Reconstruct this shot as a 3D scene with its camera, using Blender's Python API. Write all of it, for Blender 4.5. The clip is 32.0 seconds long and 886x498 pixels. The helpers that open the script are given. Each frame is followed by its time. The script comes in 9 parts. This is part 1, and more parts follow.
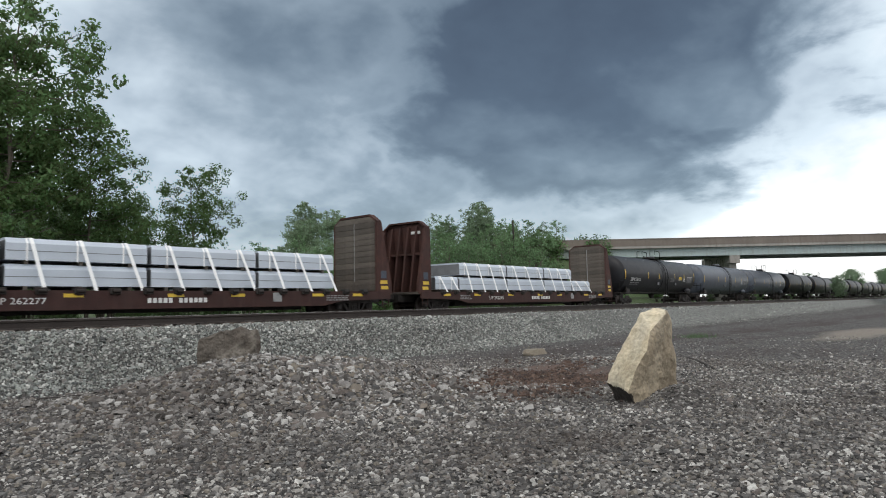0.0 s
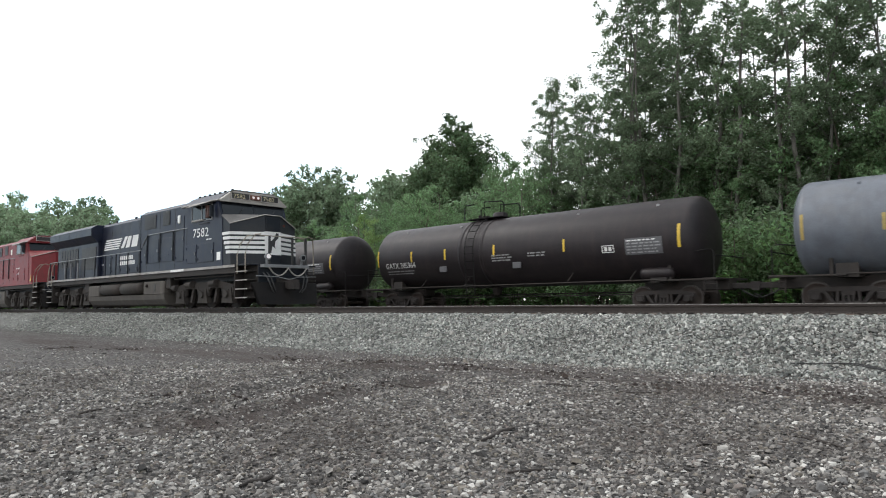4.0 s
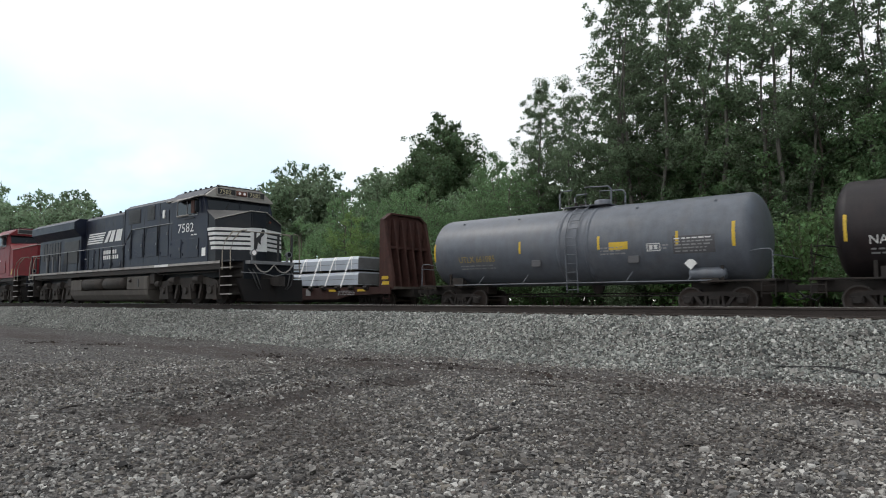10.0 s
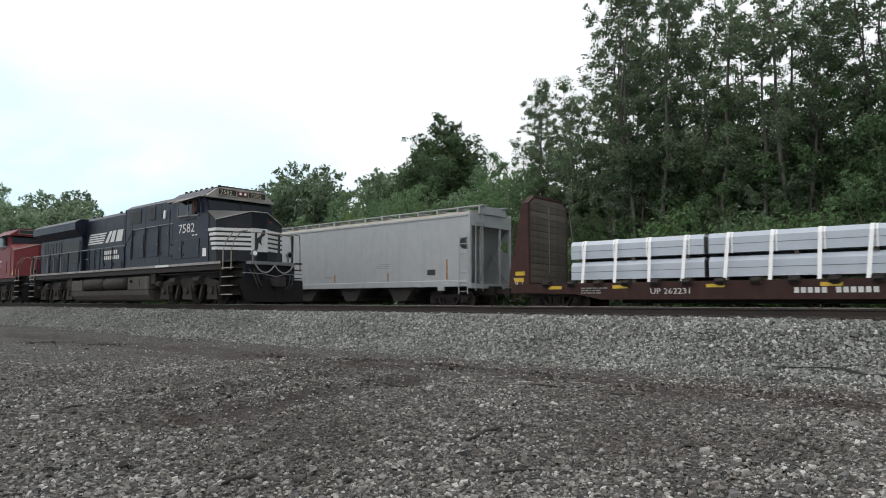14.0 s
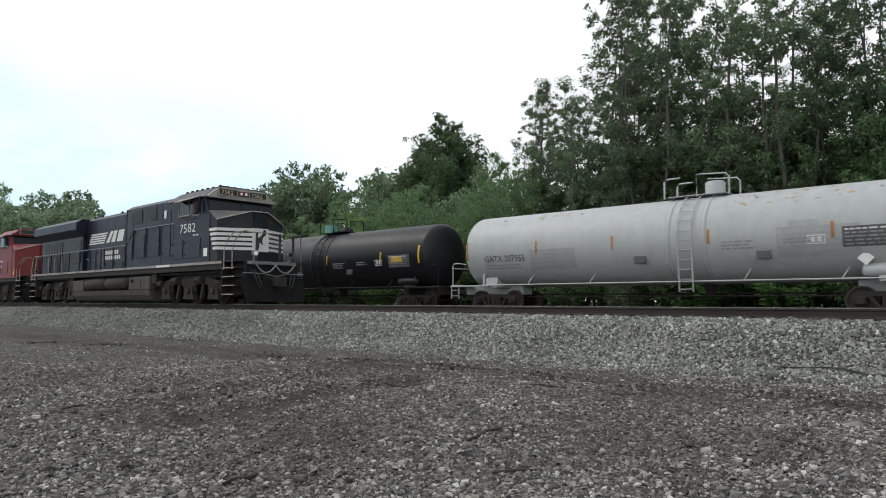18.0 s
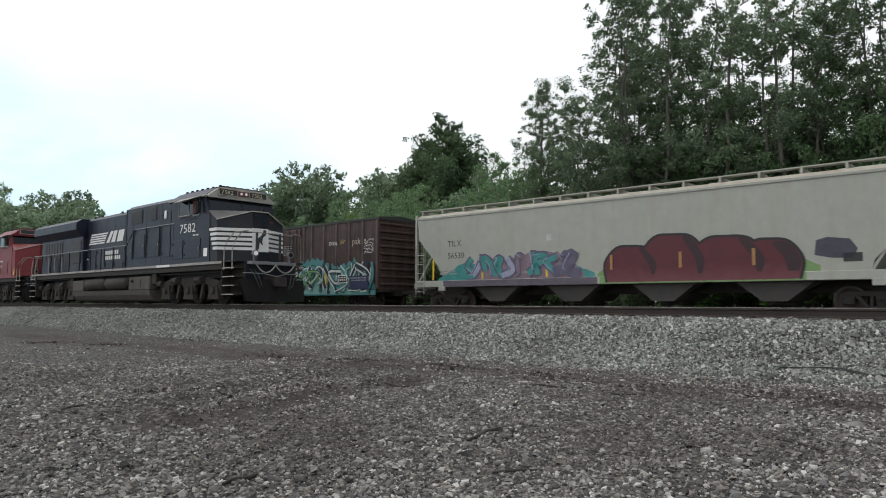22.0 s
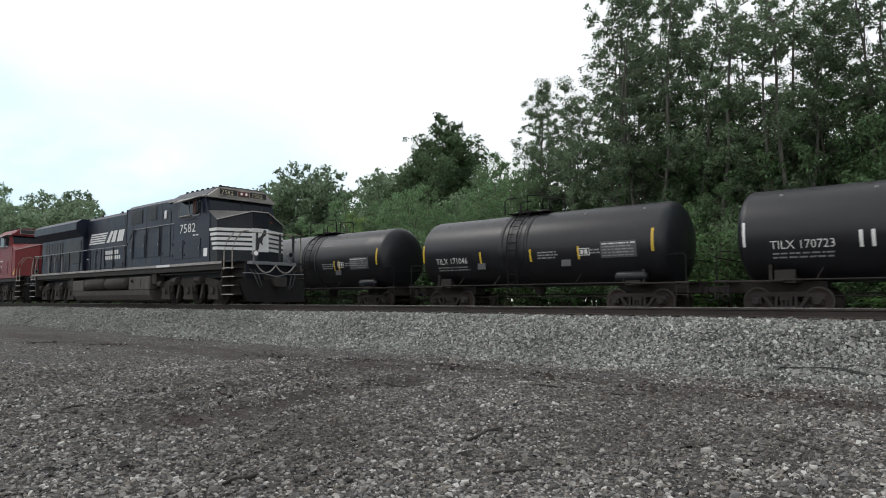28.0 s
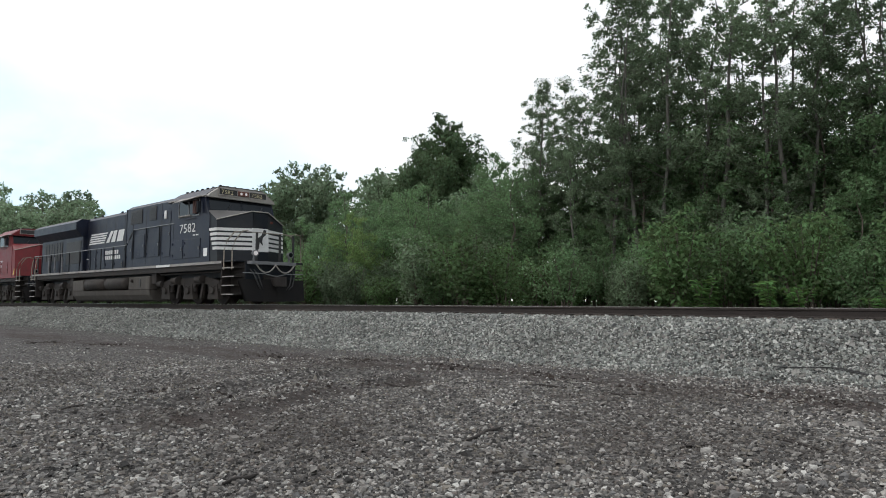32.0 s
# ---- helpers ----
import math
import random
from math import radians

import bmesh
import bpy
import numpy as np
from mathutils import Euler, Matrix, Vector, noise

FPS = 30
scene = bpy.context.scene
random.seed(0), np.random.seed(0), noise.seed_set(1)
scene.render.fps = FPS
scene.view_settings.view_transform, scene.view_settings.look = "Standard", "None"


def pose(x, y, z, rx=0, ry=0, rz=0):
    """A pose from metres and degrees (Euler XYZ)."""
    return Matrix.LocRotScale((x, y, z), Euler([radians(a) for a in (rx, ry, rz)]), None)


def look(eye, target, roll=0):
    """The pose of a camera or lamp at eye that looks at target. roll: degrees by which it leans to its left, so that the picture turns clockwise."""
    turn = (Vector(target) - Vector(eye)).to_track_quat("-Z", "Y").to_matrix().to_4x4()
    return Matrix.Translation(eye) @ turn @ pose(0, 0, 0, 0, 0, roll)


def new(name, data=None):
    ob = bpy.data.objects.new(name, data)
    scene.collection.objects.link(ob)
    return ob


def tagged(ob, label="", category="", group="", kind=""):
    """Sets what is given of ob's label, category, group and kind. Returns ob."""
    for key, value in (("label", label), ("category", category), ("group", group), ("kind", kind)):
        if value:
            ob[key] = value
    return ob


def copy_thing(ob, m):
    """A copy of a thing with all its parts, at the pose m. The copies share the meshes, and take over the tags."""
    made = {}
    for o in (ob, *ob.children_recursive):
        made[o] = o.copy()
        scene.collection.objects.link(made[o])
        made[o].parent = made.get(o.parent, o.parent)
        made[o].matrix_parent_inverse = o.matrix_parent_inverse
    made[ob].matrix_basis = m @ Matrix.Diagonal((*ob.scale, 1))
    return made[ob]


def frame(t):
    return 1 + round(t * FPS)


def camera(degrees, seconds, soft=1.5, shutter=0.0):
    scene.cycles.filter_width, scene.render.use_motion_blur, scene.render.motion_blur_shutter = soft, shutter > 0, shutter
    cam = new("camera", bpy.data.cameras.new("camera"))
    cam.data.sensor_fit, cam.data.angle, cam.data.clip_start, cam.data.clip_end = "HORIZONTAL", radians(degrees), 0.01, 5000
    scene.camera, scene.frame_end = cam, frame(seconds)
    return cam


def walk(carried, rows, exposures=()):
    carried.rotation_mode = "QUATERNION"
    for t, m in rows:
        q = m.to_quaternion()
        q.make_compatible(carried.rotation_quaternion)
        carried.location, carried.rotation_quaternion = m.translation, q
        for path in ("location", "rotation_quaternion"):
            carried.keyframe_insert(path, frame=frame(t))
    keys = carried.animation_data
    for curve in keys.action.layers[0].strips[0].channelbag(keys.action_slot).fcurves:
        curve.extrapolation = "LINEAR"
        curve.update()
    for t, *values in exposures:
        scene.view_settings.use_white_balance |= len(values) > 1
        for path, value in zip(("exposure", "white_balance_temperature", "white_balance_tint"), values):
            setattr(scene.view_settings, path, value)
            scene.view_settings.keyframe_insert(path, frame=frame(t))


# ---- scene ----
# ------------------------------------------------------------------ camera
EYE = Vector((0.0, 0.0, 1.25))
cam = camera(66.56, 32.0, soft=1.0, shutter=0.07)
# seconds, turn to the left, tilt up, roll (degrees)
PAN = [(0, -46.57, 4.76, -1.15), (0.5, -40.47, 4.58, -0.89), (1, -24.95, 4.10, -0.45), (1.5, -6.28, 3.86, -0.22), (2, 8.93, 3.98, -0.41),
       (2.5, 24.65, 4.27, -0.26), (3, 26.54, 4.29, -0.75), (3.5, 32.39, 4.35, -0.99), (4, 42.69, 4.50, -0.72), (4.5, 45.28, 4.54, -0.52),
       (6.5, 42.48, 4.47, -0.15), (7, 42.48, 4.44, -0.08), (8, 42.44, 4.40, 0.05), (8.5, 42.20, 4.39, 0.06), (9, 41.92, 4.42, 0.03),
       (9.5, 41.69, 4.41, 0.0), (10, 41.55, 4.41, 0.02), (11, 41.47, 4.44, 0.03), (12, 41.52, 4.45, 0.03), (13, 41.58, 4.45, 0.03),
       (14.5, 41.62, 4.45, 0.06), (17, 41.68, 4.45, 0.07), (20, 41.68, 4.45, 0.06), (25, 41.69, 4.46, 0.08), (32, 41.68, 4.45, 0.07)]


def aim(turn, tilt, roll):
    a, b = radians(turn), radians(tilt)
    return look(EYE, EYE + Vector((-math.sin(a) * math.cos(b), math.cos(a) * math.cos(b), math.sin(b))), roll)


walk(cam, [(t, aim(a, b, c)) for t, a, b, c in PAN],
     exposures=[(0, -0.88), (1, -0.52), (1.35, -0.50), (2, 0.31), (3, 0.18), (4.0, -0.42), (6.5, -0.85), (10, -0.93), (28, -0.93), (30, -0.86), (32, -0.86)])

# ------------------------------------------------------------------ world and sun
SUN_TO = Vector((-0.62, -0.26, 0.74)).normalized()
SUN_TURN, SUN_UP = math.atan2(SUN_TO.x, SUN_TO.y), math.asin(SUN_TO.z)


def build_world():
    w = bpy.data.worlds.new("sky")
    w.use_nodes = True
    scene.world = w
    nt = w.node_tree
    nt.nodes.clear()
    N, L = nt.nodes.new, nt.links.new
    out, bg = N("ShaderNodeOutputWorld"), N("ShaderNodeBackground")
    sky = N("ShaderNodeTexSky")
    sky.sky_type, sky.sun_disc = "NISHITA", False
    sky.sun_elevation, sky.sun_rotation = SUN_UP, SUN_TURN
    tc, sep = N("ShaderNodeTexCoord"), N("ShaderNodeSeparateXYZ")
    L(tc.outputs["Generated"], sep.inputs[0])

    def m(op, a, b=0.0, clamp=False):
        n = N("ShaderNodeMath")
        n.operation, n.use_clamp = op, clamp
        for i, v in enumerate((a, b)):
            if isinstance(v, (int, float)):
                n.inputs[i].default_value = v
            else:
                L(v, n.inputs[i])
        return n.outputs[0]
    x, y, z = sep.outputs
    zz = m("ADD", m("MAXIMUM", z, 0.0), 0.42)
    comb = N("ShaderNodeCombineXYZ")
    L(m("DIVIDE", x, zz), comb.inputs[0]), L(m("DIVIDE", y, zz), comb.inputs[1])
    n1, n2 = N("ShaderNodeTexNoise"), N("ShaderNodeTexNoise")
    for n, s, d, dist in ((n1, 1.7, 5.0, 0.15), (n2, 5.2, 7.0, 0.2)):
        n.inputs["Scale"].default_value, n.inputs["Detail"].default_value = s, d
        n.inputs["Roughness"].default_value, n.inputs["Distortion"].default_value = 0.55, dist
        L(comb.outputs[0], n.inputs["Vector"])
    cloud = m("ADD", m("MULTIPLY", n1.outputs["Fac"], 0.70), m("MULTIPLY", n2.outputs["Fac"], 0.30))
    # the cover is thin to the west, overhead and behind; a heavy dark cloud hangs over the bridge and breaks up beyond it
    side = N("ShaderNodeValToRGB")
    se = side.color_ramp.elements
    side.color_ramp.interpolation = "EASE"
    se[0].position, se[0].color = 0.50, (1.3,) * 3 + (1,)
    se[1].position, se[1].color = 1.0, (0.86,) * 3 + (1,)
    for p, c in ((0.61, 0.90), (0.67, 0.70), (0.73, 0.64), (0.80, 0.63), (0.86, 0.62), (0.915, 0.66), (0.945, 0.72), (0.97, 0.84)):
        k = se.new(p)
        k.color = (c, c, c, 1)
    L(m("ADD", m("MULTIPLY", x, 0.5), 0.5), side.inputs[0])
    west = m("SUBTRACT", side.outputs[0], 0.5)
    back = m("MULTIPLY", m("SUBTRACT", 0.1, y, True), 0.5)
    zen = m("MULTIPLY", m("SUBTRACT", z, 0.50, True), 0.55)
    low = m("MULTIPLY", m("MULTIPLY", m("SUBTRACT", 0.17, z, True), m("SUBTRACT", x, 0.64, True)), 6.2)
    blue = m("MULTIPLY", m("MULTIPLY", m("SUBTRACT", 0.36, z, True), m("SUBTRACT", m("MULTIPLY", x, -1.0), 0.70, True)), 26.0, True)
    da = m("DIVIDE", m("SUBTRACT", m("ARCTAN2", x, y), radians(60.5)), radians(18.0))
    dz = m("DIVIDE", m("SUBTRACT", z, 0.345), 0.205)
    ragged = m("ADD", m("MULTIPLY", m("SUBTRACT", n1.outputs["Fac"], 0.5), 1.5), m("MULTIPLY", m("SUBTRACT", n2.outputs["Fac"], 0.5), 1.3))
    inside = m("ADD", m("SUBTRACT", 1.0, m("SQRT", m("ADD", m("MULTIPLY", da, da), m("MULTIPLY", dz, dz)))), ragged)
    mass = N("ShaderNodeMapRange")
    mass.interpolation_type = "SMOOTHSTEP"
    mass.inputs["From Min"].default_value, mass.inputs["From Max"].default_value, mass.inputs["To Max"].default_value = -0.16, 0.28, 0.25
    L(inside, mass.inputs["Value"])
    n3, flat3 = N("ShaderNodeTexNoise"), N("ShaderNodeMapping")
    flat3.inputs["Scale"].default_value = (3.2, 3.2, 10.0)
    n3.inputs["Scale"].default_value, n3.inputs["Detail"].default_value, n3.inputs["Roughness"].default_value = 1.9, 6.0, 0.55
    L(tc.outputs["Generated"], flat3.inputs["Vector"]), L(flat3.outputs[0], n3.inputs["Vector"])
    wisp = N("ShaderNodeMapRange")
    wisp.interpolation_type = "SMOOTHSTEP"
    wisp.inputs["From Min"].default_value, wisp.inputs["From Max"].default_value, wisp.inputs["To Max"].default_value = 0.54, 0.68, 0.15
    L(n3.outputs["Fac"], wisp.inputs["Value"])
    torn = m("MULTIPLY", wisp.outputs[0], m("MULTIPLY", m("SUBTRACT", x, 0.86, True), 10.0, True))
    shape = m("SUBTRACT", m("MULTIPLY", m("SUBTRACT", cloud, 0.5), 0.95), torn)
    cover = m("SUBTRACT", m("ADD", m("ADD", m("ADD", m("ADD", shape, 0.5), west), m("ADD", back, zen)), low), mass.outputs[0])
    ramp = N("ShaderNodeValToRGB")
    e = ramp.color_ramp.elements
    e[0].position, e[0].color = 0.26, (0.060, 0.074, 0.096, 1)
    e[1].position, e[1].color = 0.92, (1.95, 1.96, 1.98, 1)
    for p, c in ((0.40, (0.103, 0.138, 0.178, 1)), (0.52, (0.245, 0.32, 0.385, 1)), (0.62, (0.455, 0.565, 0.655, 1)), (0.72, (0.88, 1.02, 1.13, 1)), (0.81, (1.25, 1.42, 1.52, 1))):
        k = e.new(p)
        k.color = c
    L(cover, ramp.inputs[0])
    add = N("ShaderNodeMix")
    add.data_type, add.blend_type = "RGBA", "ADD"
    add.inputs["Factor"].default_value = 0.05
    # thin blue haze low in the west
    haze = N("ShaderNodeMix")
    haze.data_type = "RGBA"
    haze.inputs["B"].default_value = (0.98, 1.47, 1.80, 1)
    veil = m("MULTIPLY", blue, m("ADD", m("MULTIPLY", m("SUBTRACT", cloud, 0.5), 3.0), 0.75), True)
    L(veil, haze.inputs["Factor"]), L(ramp.outputs[0], haze.inputs["A"])
    L(haze.outputs["Result"], add.inputs["A"]), L(sky.outputs[0], add.inputs["B"])
    L(add.outputs["Result"], bg.inputs[0])
    bg.inputs[1].default_value = 1.0
    L(bg.outputs[0], out.inputs[0])


build_world()
sun_data = bpy.data.lights.new("sun", "SUN")
sun_data.energy, sun_data.angle, sun_data.color = 1.4, radians(18), (1.0, 0.97, 0.92)
sun = new("sun", sun_data)
sun.matrix_world = look(SUN_TO * 100, (0, 0, 0))

# ------------------------------------------------------------------ materials
MATS = {}


def mat(name, color, rough=0.7, metal=0.0, vary=0.25, scale=3.0, grain=40.0, bump=0.15, island=0.0, objects=0.0, skew=1.0, streak=None, stain=None, spec=0.5, dust=None):
    """Colour with variation at two scales, bump, and where asked streaks, stains or dust of another colour."""
    if name in MATS:
        return MATS[name]
    mt = bpy.data.materials.new(name)
    mt.use_nodes = True
    nt = mt.node_tree
    N, L = nt.nodes.new, nt.links.new
    b = nt.nodes["Principled BSDF"]
    tc = N("ShaderNodeTexCoord")
    big, fine = N("ShaderNodeTexNoise"), N("ShaderNodeTexNoise")
    for n, s, d in ((big, scale, 5.0), (fine, grain, 3.0)):
        n.inputs["Scale"].default_value, n.inputs["Detail"].default_value = s, d
        L(tc.outputs["Object"], n.inputs["Vector"])
    val = N("ShaderNodeMath")
    val.operation = "ADD"
    L(big.outputs["Fac"], val.inputs[0]), L(fine.outputs["Fac"], val.inputs[1])
    rng = N("ShaderNodeMapRange")
    rng.inputs["From Min"].default_value, rng.inputs["From Max"].default_value = 0.7, 1.3
    rng.inputs["To Min"].default_value, rng.inputs["To Max"].default_value = 1 - vary, 1 + vary
    L(val.outputs[0], rng.inputs["Value"])
    fac = rng.outputs[0]
    for amount, node in ((island, "ShaderNodeNewGeometry"), (objects, "ShaderNodeObjectInfo")):
        if amount:
            g, r2, mu = N(node), N("ShaderNodeMapRange"), N("ShaderNodeMath")
            r2.inputs["To Min"].default_value, r2.inputs["To Max"].default_value = 1 - amount, 1 + amount
            src = g.outputs["Random Per Island" if node == "ShaderNodeNewGeometry" else "Random"]
            if skew != 1.0:
                pw = N("ShaderNodeMath")
                pw.operation = "POWER"
                pw.inputs[1].default_value = skew
                L(src, pw.inputs[0])
                src, r2.inputs["To Max"].default_value = pw.outputs[0], 1 + amount * skew
            L(src, r2.inputs["Value"])
            mu.operation = "MULTIPLY"
            L(fac, mu.inputs[0]), L(r2.outputs[0], mu.inputs[1])
            fac = mu.outputs[0]
    vm = N("ShaderNodeVectorMath")
    vm.operation = "SCALE"
    vm.inputs[0].default_value = color
    L(fac, vm.inputs["Scale"])
    col = vm.outputs[0]
    for extra, stretch in ((streak, (2.4, 2.4, 0.28)), (stain, (0.9, 0.9, 0.9)), (dust, (0.25, 0.25, 1.5))):
        if extra:
            c2, amount = extra
            mp, ns, cr, mx = N("ShaderNodeMapping"), N("ShaderNodeTexNoise"), N("ShaderNodeMapRange"), N("ShaderNodeMix")
            mp.inputs["Scale"].default_value = stretch
            L(tc.outputs["Object"], mp.inputs["Vector"]), L(mp.outputs[0], ns.inputs["Vector"])
            ns.inputs["Scale"].default_value, ns.inputs["Detail"].default_value, ns.inputs["Roughness"].default_value = 1.3, 7.0, 0.62
            cr.inputs["From Min"].default_value, cr.inputs["From Max"].default_value = 0.48, 0.72
            cr.inputs["To Max"].default_value = amount
            L(ns.outputs["Fac"], cr.inputs["Value"])
            mx.data_type = "RGBA"
            L(cr.outputs[0], mx.inputs["Factor"]), L(col, mx.inputs["A"])
            mx.inputs["B"].default_value = (*c2, 1)
            col = mx.outputs["Result"]
    L(col, b.inputs["Base Color"])
    b.inputs["Metallic"].default_value = metal
    b.inputs["Specular IOR Level"].default_value = spec
    rr = N("ShaderNodeMapRange")
    rr.inputs["To Min"].default_value, rr.inputs["To Max"].default_value = max(0.05, rough - 0.12), min(1, rough + 0.12)
    L(big.outputs["Fac"], rr.inputs["Value"]), L(rr.outputs[0], b.inputs["Roughness"])
    if bump:
        bp = N("ShaderNodeBump")
        bp.inputs["Strength"].default_value, bp.inputs["Distance"].default_value = bump, 0.02
        L(fine.outputs["Fac"], bp.inputs["Height"]), L(bp.outputs[0], b.inputs["Normal"])
    MATS[name] = mt
    return mt


def leaf_mat(name, color, vary=0.45):
    if name in MATS:
        return MATS[name]
    mt = bpy.data.materials.new(name)
    mt.use_nodes = True
    nt = mt.node_tree
    nt.nodes.clear()
    N, L = nt.nodes.new, nt.links.new
    out, mix, di, tr = N("ShaderNodeOutputMaterial"), N("ShaderNodeMixShader"), N("ShaderNodeBsdfPrincipled"), N("ShaderNodeBsdfTranslucent")
    g, oi = N("ShaderNodeNewGeometry"), N("ShaderNodeObjectInfo")
    r1, r2, mu, vm, hs = N("ShaderNodeMapRange"), N("ShaderNodeMapRange"), N("ShaderNodeMath"), N("ShaderNodeVectorMath"), N("ShaderNodeHueSaturation")
    r1.inputs["To Min"].default_value, r1.inputs["To Max"].default_value = 1 - vary, 1 + vary
    r2.inputs["To Min"].default_value, r2.inputs["To Max"].default_value = 0.8, 1.2
    L(g.outputs["Random Per Island"], r1.inputs["Value"]), L(oi.outputs["Random"], r2.inputs["Value"])
    mu.operation = "MULTIPLY"
    L(r1.outputs[0], mu.inputs[0]), L(r2.outputs[0], mu.inputs[1])
    vm.operation = "SCALE"
    vm.inputs[0].default_value = color
    L(mu.outputs[0], vm.inputs["Scale"])
    r3 = N("ShaderNodeMapRange")
    r3.inputs["To Min"].default_value, r3.inputs["To Max"].default_value = 0.475, 0.525
    L(g.outputs["Random Per Island"], r3.inputs["Value"]), L(r3.outputs[0], hs.inputs["Hue"])
    L(vm.outputs[0], hs.inputs["Color"])
    L(hs.outputs[0], di.inputs["Base Color"]), L(hs.outputs[0], tr.inputs["Color"])
    di.inputs["Roughness"].default_value, di.inputs["Specular IOR Level"].default_value = 0.55, 0.25
    mix.inputs[0].default_value = 0.55
    L(di.outputs[0], mix.inputs[1]), L(tr.outputs[0], mix.inputs[2]), L(mix.outputs[0], out.inputs[0])
    MATS[name] = mt
    return mt


def glass_mat():
    if "glass" in MATS:
        return MATS["glass"]
    mt = bpy.data.materials.new("glass")
    mt.use_nodes = True
    b = mt.node_tree.nodes["Principled BSDF"]
    b.inputs["Base Color"].default_value = (0.012, 0.014, 0.017, 1)
    b.inputs["Roughness"].default_value = 0.08
    b.inputs["Specular IOR Level"].default_value = 0.28
    MATS["glass"] = mt
    return mt


def lamp_mat():
    mt = bpy.data.materials.new("lit lamp lens")
    mt.use_nodes = True
    b = mt.node_tree.nodes["Principled BSDF"]
    b.inputs["Emission Color"].default_value, b.inputs["Emission Strength"].default_value = (1.0, 0.80, 0.75, 1), 0.30
    return mt


def ground_mat():
    """Grey gravel lot with brown dirt drifts, pebble relief and a few darker ruts."""
    mt = bpy.data.materials.new("gravel lot")
    mt.use_nodes = True
    nt = mt.node_tree
    N, L = nt.nodes.new, nt.links.new
    b = nt.nodes["Principled BSDF"]
    tc = N("ShaderNodeTexCoord")
    vor, vor2 = N("ShaderNodeTexVoronoi"), N("ShaderNodeTexVoronoi")
    vor.inputs["Scale"].default_value, vor2.inputs["Scale"].default_value = 22.0, 55.0
    for v in (vor, vor2):
        L(tc.outputs["Object"], v.inputs["Vector"])
    big = N("ShaderNodeTexNoise")
    big.inputs["Scale"].default_value, big.inputs["Detail"].default_value = 0.45, 8.0
    mp = N("ShaderNodeMapping")
    mp.inputs["Scale"].default_value = (0.45, 1.6, 1.0)
    L(tc.outputs["Object"], mp.inputs["Vector"]), L(mp.outputs[0], big.inputs["Vector"])
    # kept dark, so the gaps between stones have their shade in this colour
    ramp = N("ShaderNodeValToRGB")
    e = ramp.color_ramp.elements
    e[0].position, e[0].color = 0.0, (0.020, 0.018, 0.016, 1)
    e[1].position, e[1].color = 1.0, (0.20, 0.192, 0.183, 1)
    for p, c in ((0.30, (0.046, 0.042, 0.038, 1)), (0.62, (0.088, 0.080, 0.073, 1)), (0.85, (0.125, 0.116, 0.106, 1))):
        k = e.new(p)
        k.color = c
    sepc = N("ShaderNodeSeparateColor")
    L(vor.outputs["Color"], sepc.inputs[0]), L(sepc.outputs[0], ramp.inputs[0])
    dirt, mx = N("ShaderNodeMapRange"), N("ShaderNodeMix")
    dirt.inputs["From Min"].default_value, dirt.inputs["From Max"].default_value, dirt.inputs["To Max"].default_value = 0.52, 0.68, 0.7
    L(big.outputs["Fac"], dirt.inputs["Value"])
    mx.data_type = "RGBA"
    mx.inputs["B"].default_value = (0.046, 0.034, 0.029, 1)

    def m(op, a, b=0.0, clamp=False):
        n = N("ShaderNodeMath")
        n.operation, n.use_clamp = op, clamp
        for i, v in enumerate((a, b)):
            if isinstance(v, (int, float)):
                n.inputs[i].default_value = v
            else:
                L(v, n.inputs[i])
        return n.outputs[0]
    # a trodden strip of bare dirt along the foot of the bank, and bare soil in the pit beside the mound
    sx = N("ShaderNodeSeparateXYZ")
    L(tc.outputs["Object"], sx.inputs[0])
    px, py = sx.outputs[0], sx.outputs[1]
    wob = m("MULTIPLY", m("SUBTRACT", big.outputs["Fac"], 0.5), 4.5)
    patch = N("ShaderNodeTexNoise")
    patch.inputs["Scale"].default_value, patch.inputs["Detail"].default_value, patch.inputs["Roughness"].default_value = 1.1, 7.0, 0.7
    L(mp.outputs[0], patch.inputs["Vector"])
    broken = m("MULTIPLY", m("SUBTRACT", patch.outputs["Fac"], 0.36), 4.0, True)
    line = m("SUBTRACT", 9.9, m("MULTIPLY", m("MINIMUM", m("MAXIMUM", m("SUBTRACT", -6.0, px), 0.0), 14.0), 0.12))
    strip = m("MULTIPLY", m("SUBTRACT", 1.5, m("ABSOLUTE", m("ADD", m("SUBTRACT", py, line), wob)), True), broken, True)
    dx, dy = m("SUBTRACT", px, 9.9), m("SUBTRACT", py, 6.9)
    along, across = m("ADD", m("MULTIPLY", dx, 0.93), m("MULTIPLY", dy, 0.37)), m("SUBTRACT", m("MULTIPLY", dy, 0.93), m("MULTIPLY", dx, 0.37))
    pit = m("SUBTRACT", m("ADD", 1.1, m("MULTIPLY", m("SUBTRACT", patch.outputs["Fac"], 0.5), 3.0)), m("SQRT", m("ADD", m("POWER", m("ABSOLUTE", m("MULTIPLY", along, 0.35)), 2.0), m("POWER", m("ABSOLUTE", m("MULTIPLY", across, 0.75)), 2.0))), True)
    # a wheel rut from lot to bank, its relief's shade painted as dark soil
    off = m("ABSOLUTE", m("ADD", m("ADD", m("ADD", px, 6.7), m("MULTIPLY", m("MINIMUM", m("MAXIMUM", m("SUBTRACT", py, 4.0), 0.0), 2.0), 0.42)), m("MULTIPLY", wob, 0.2)))
    rut = m("MULTIPLY", m("MULTIPLY", m("SUBTRACT", 0.75, off, True), m("SUBTRACT", 9.0, py, True)), broken, True)
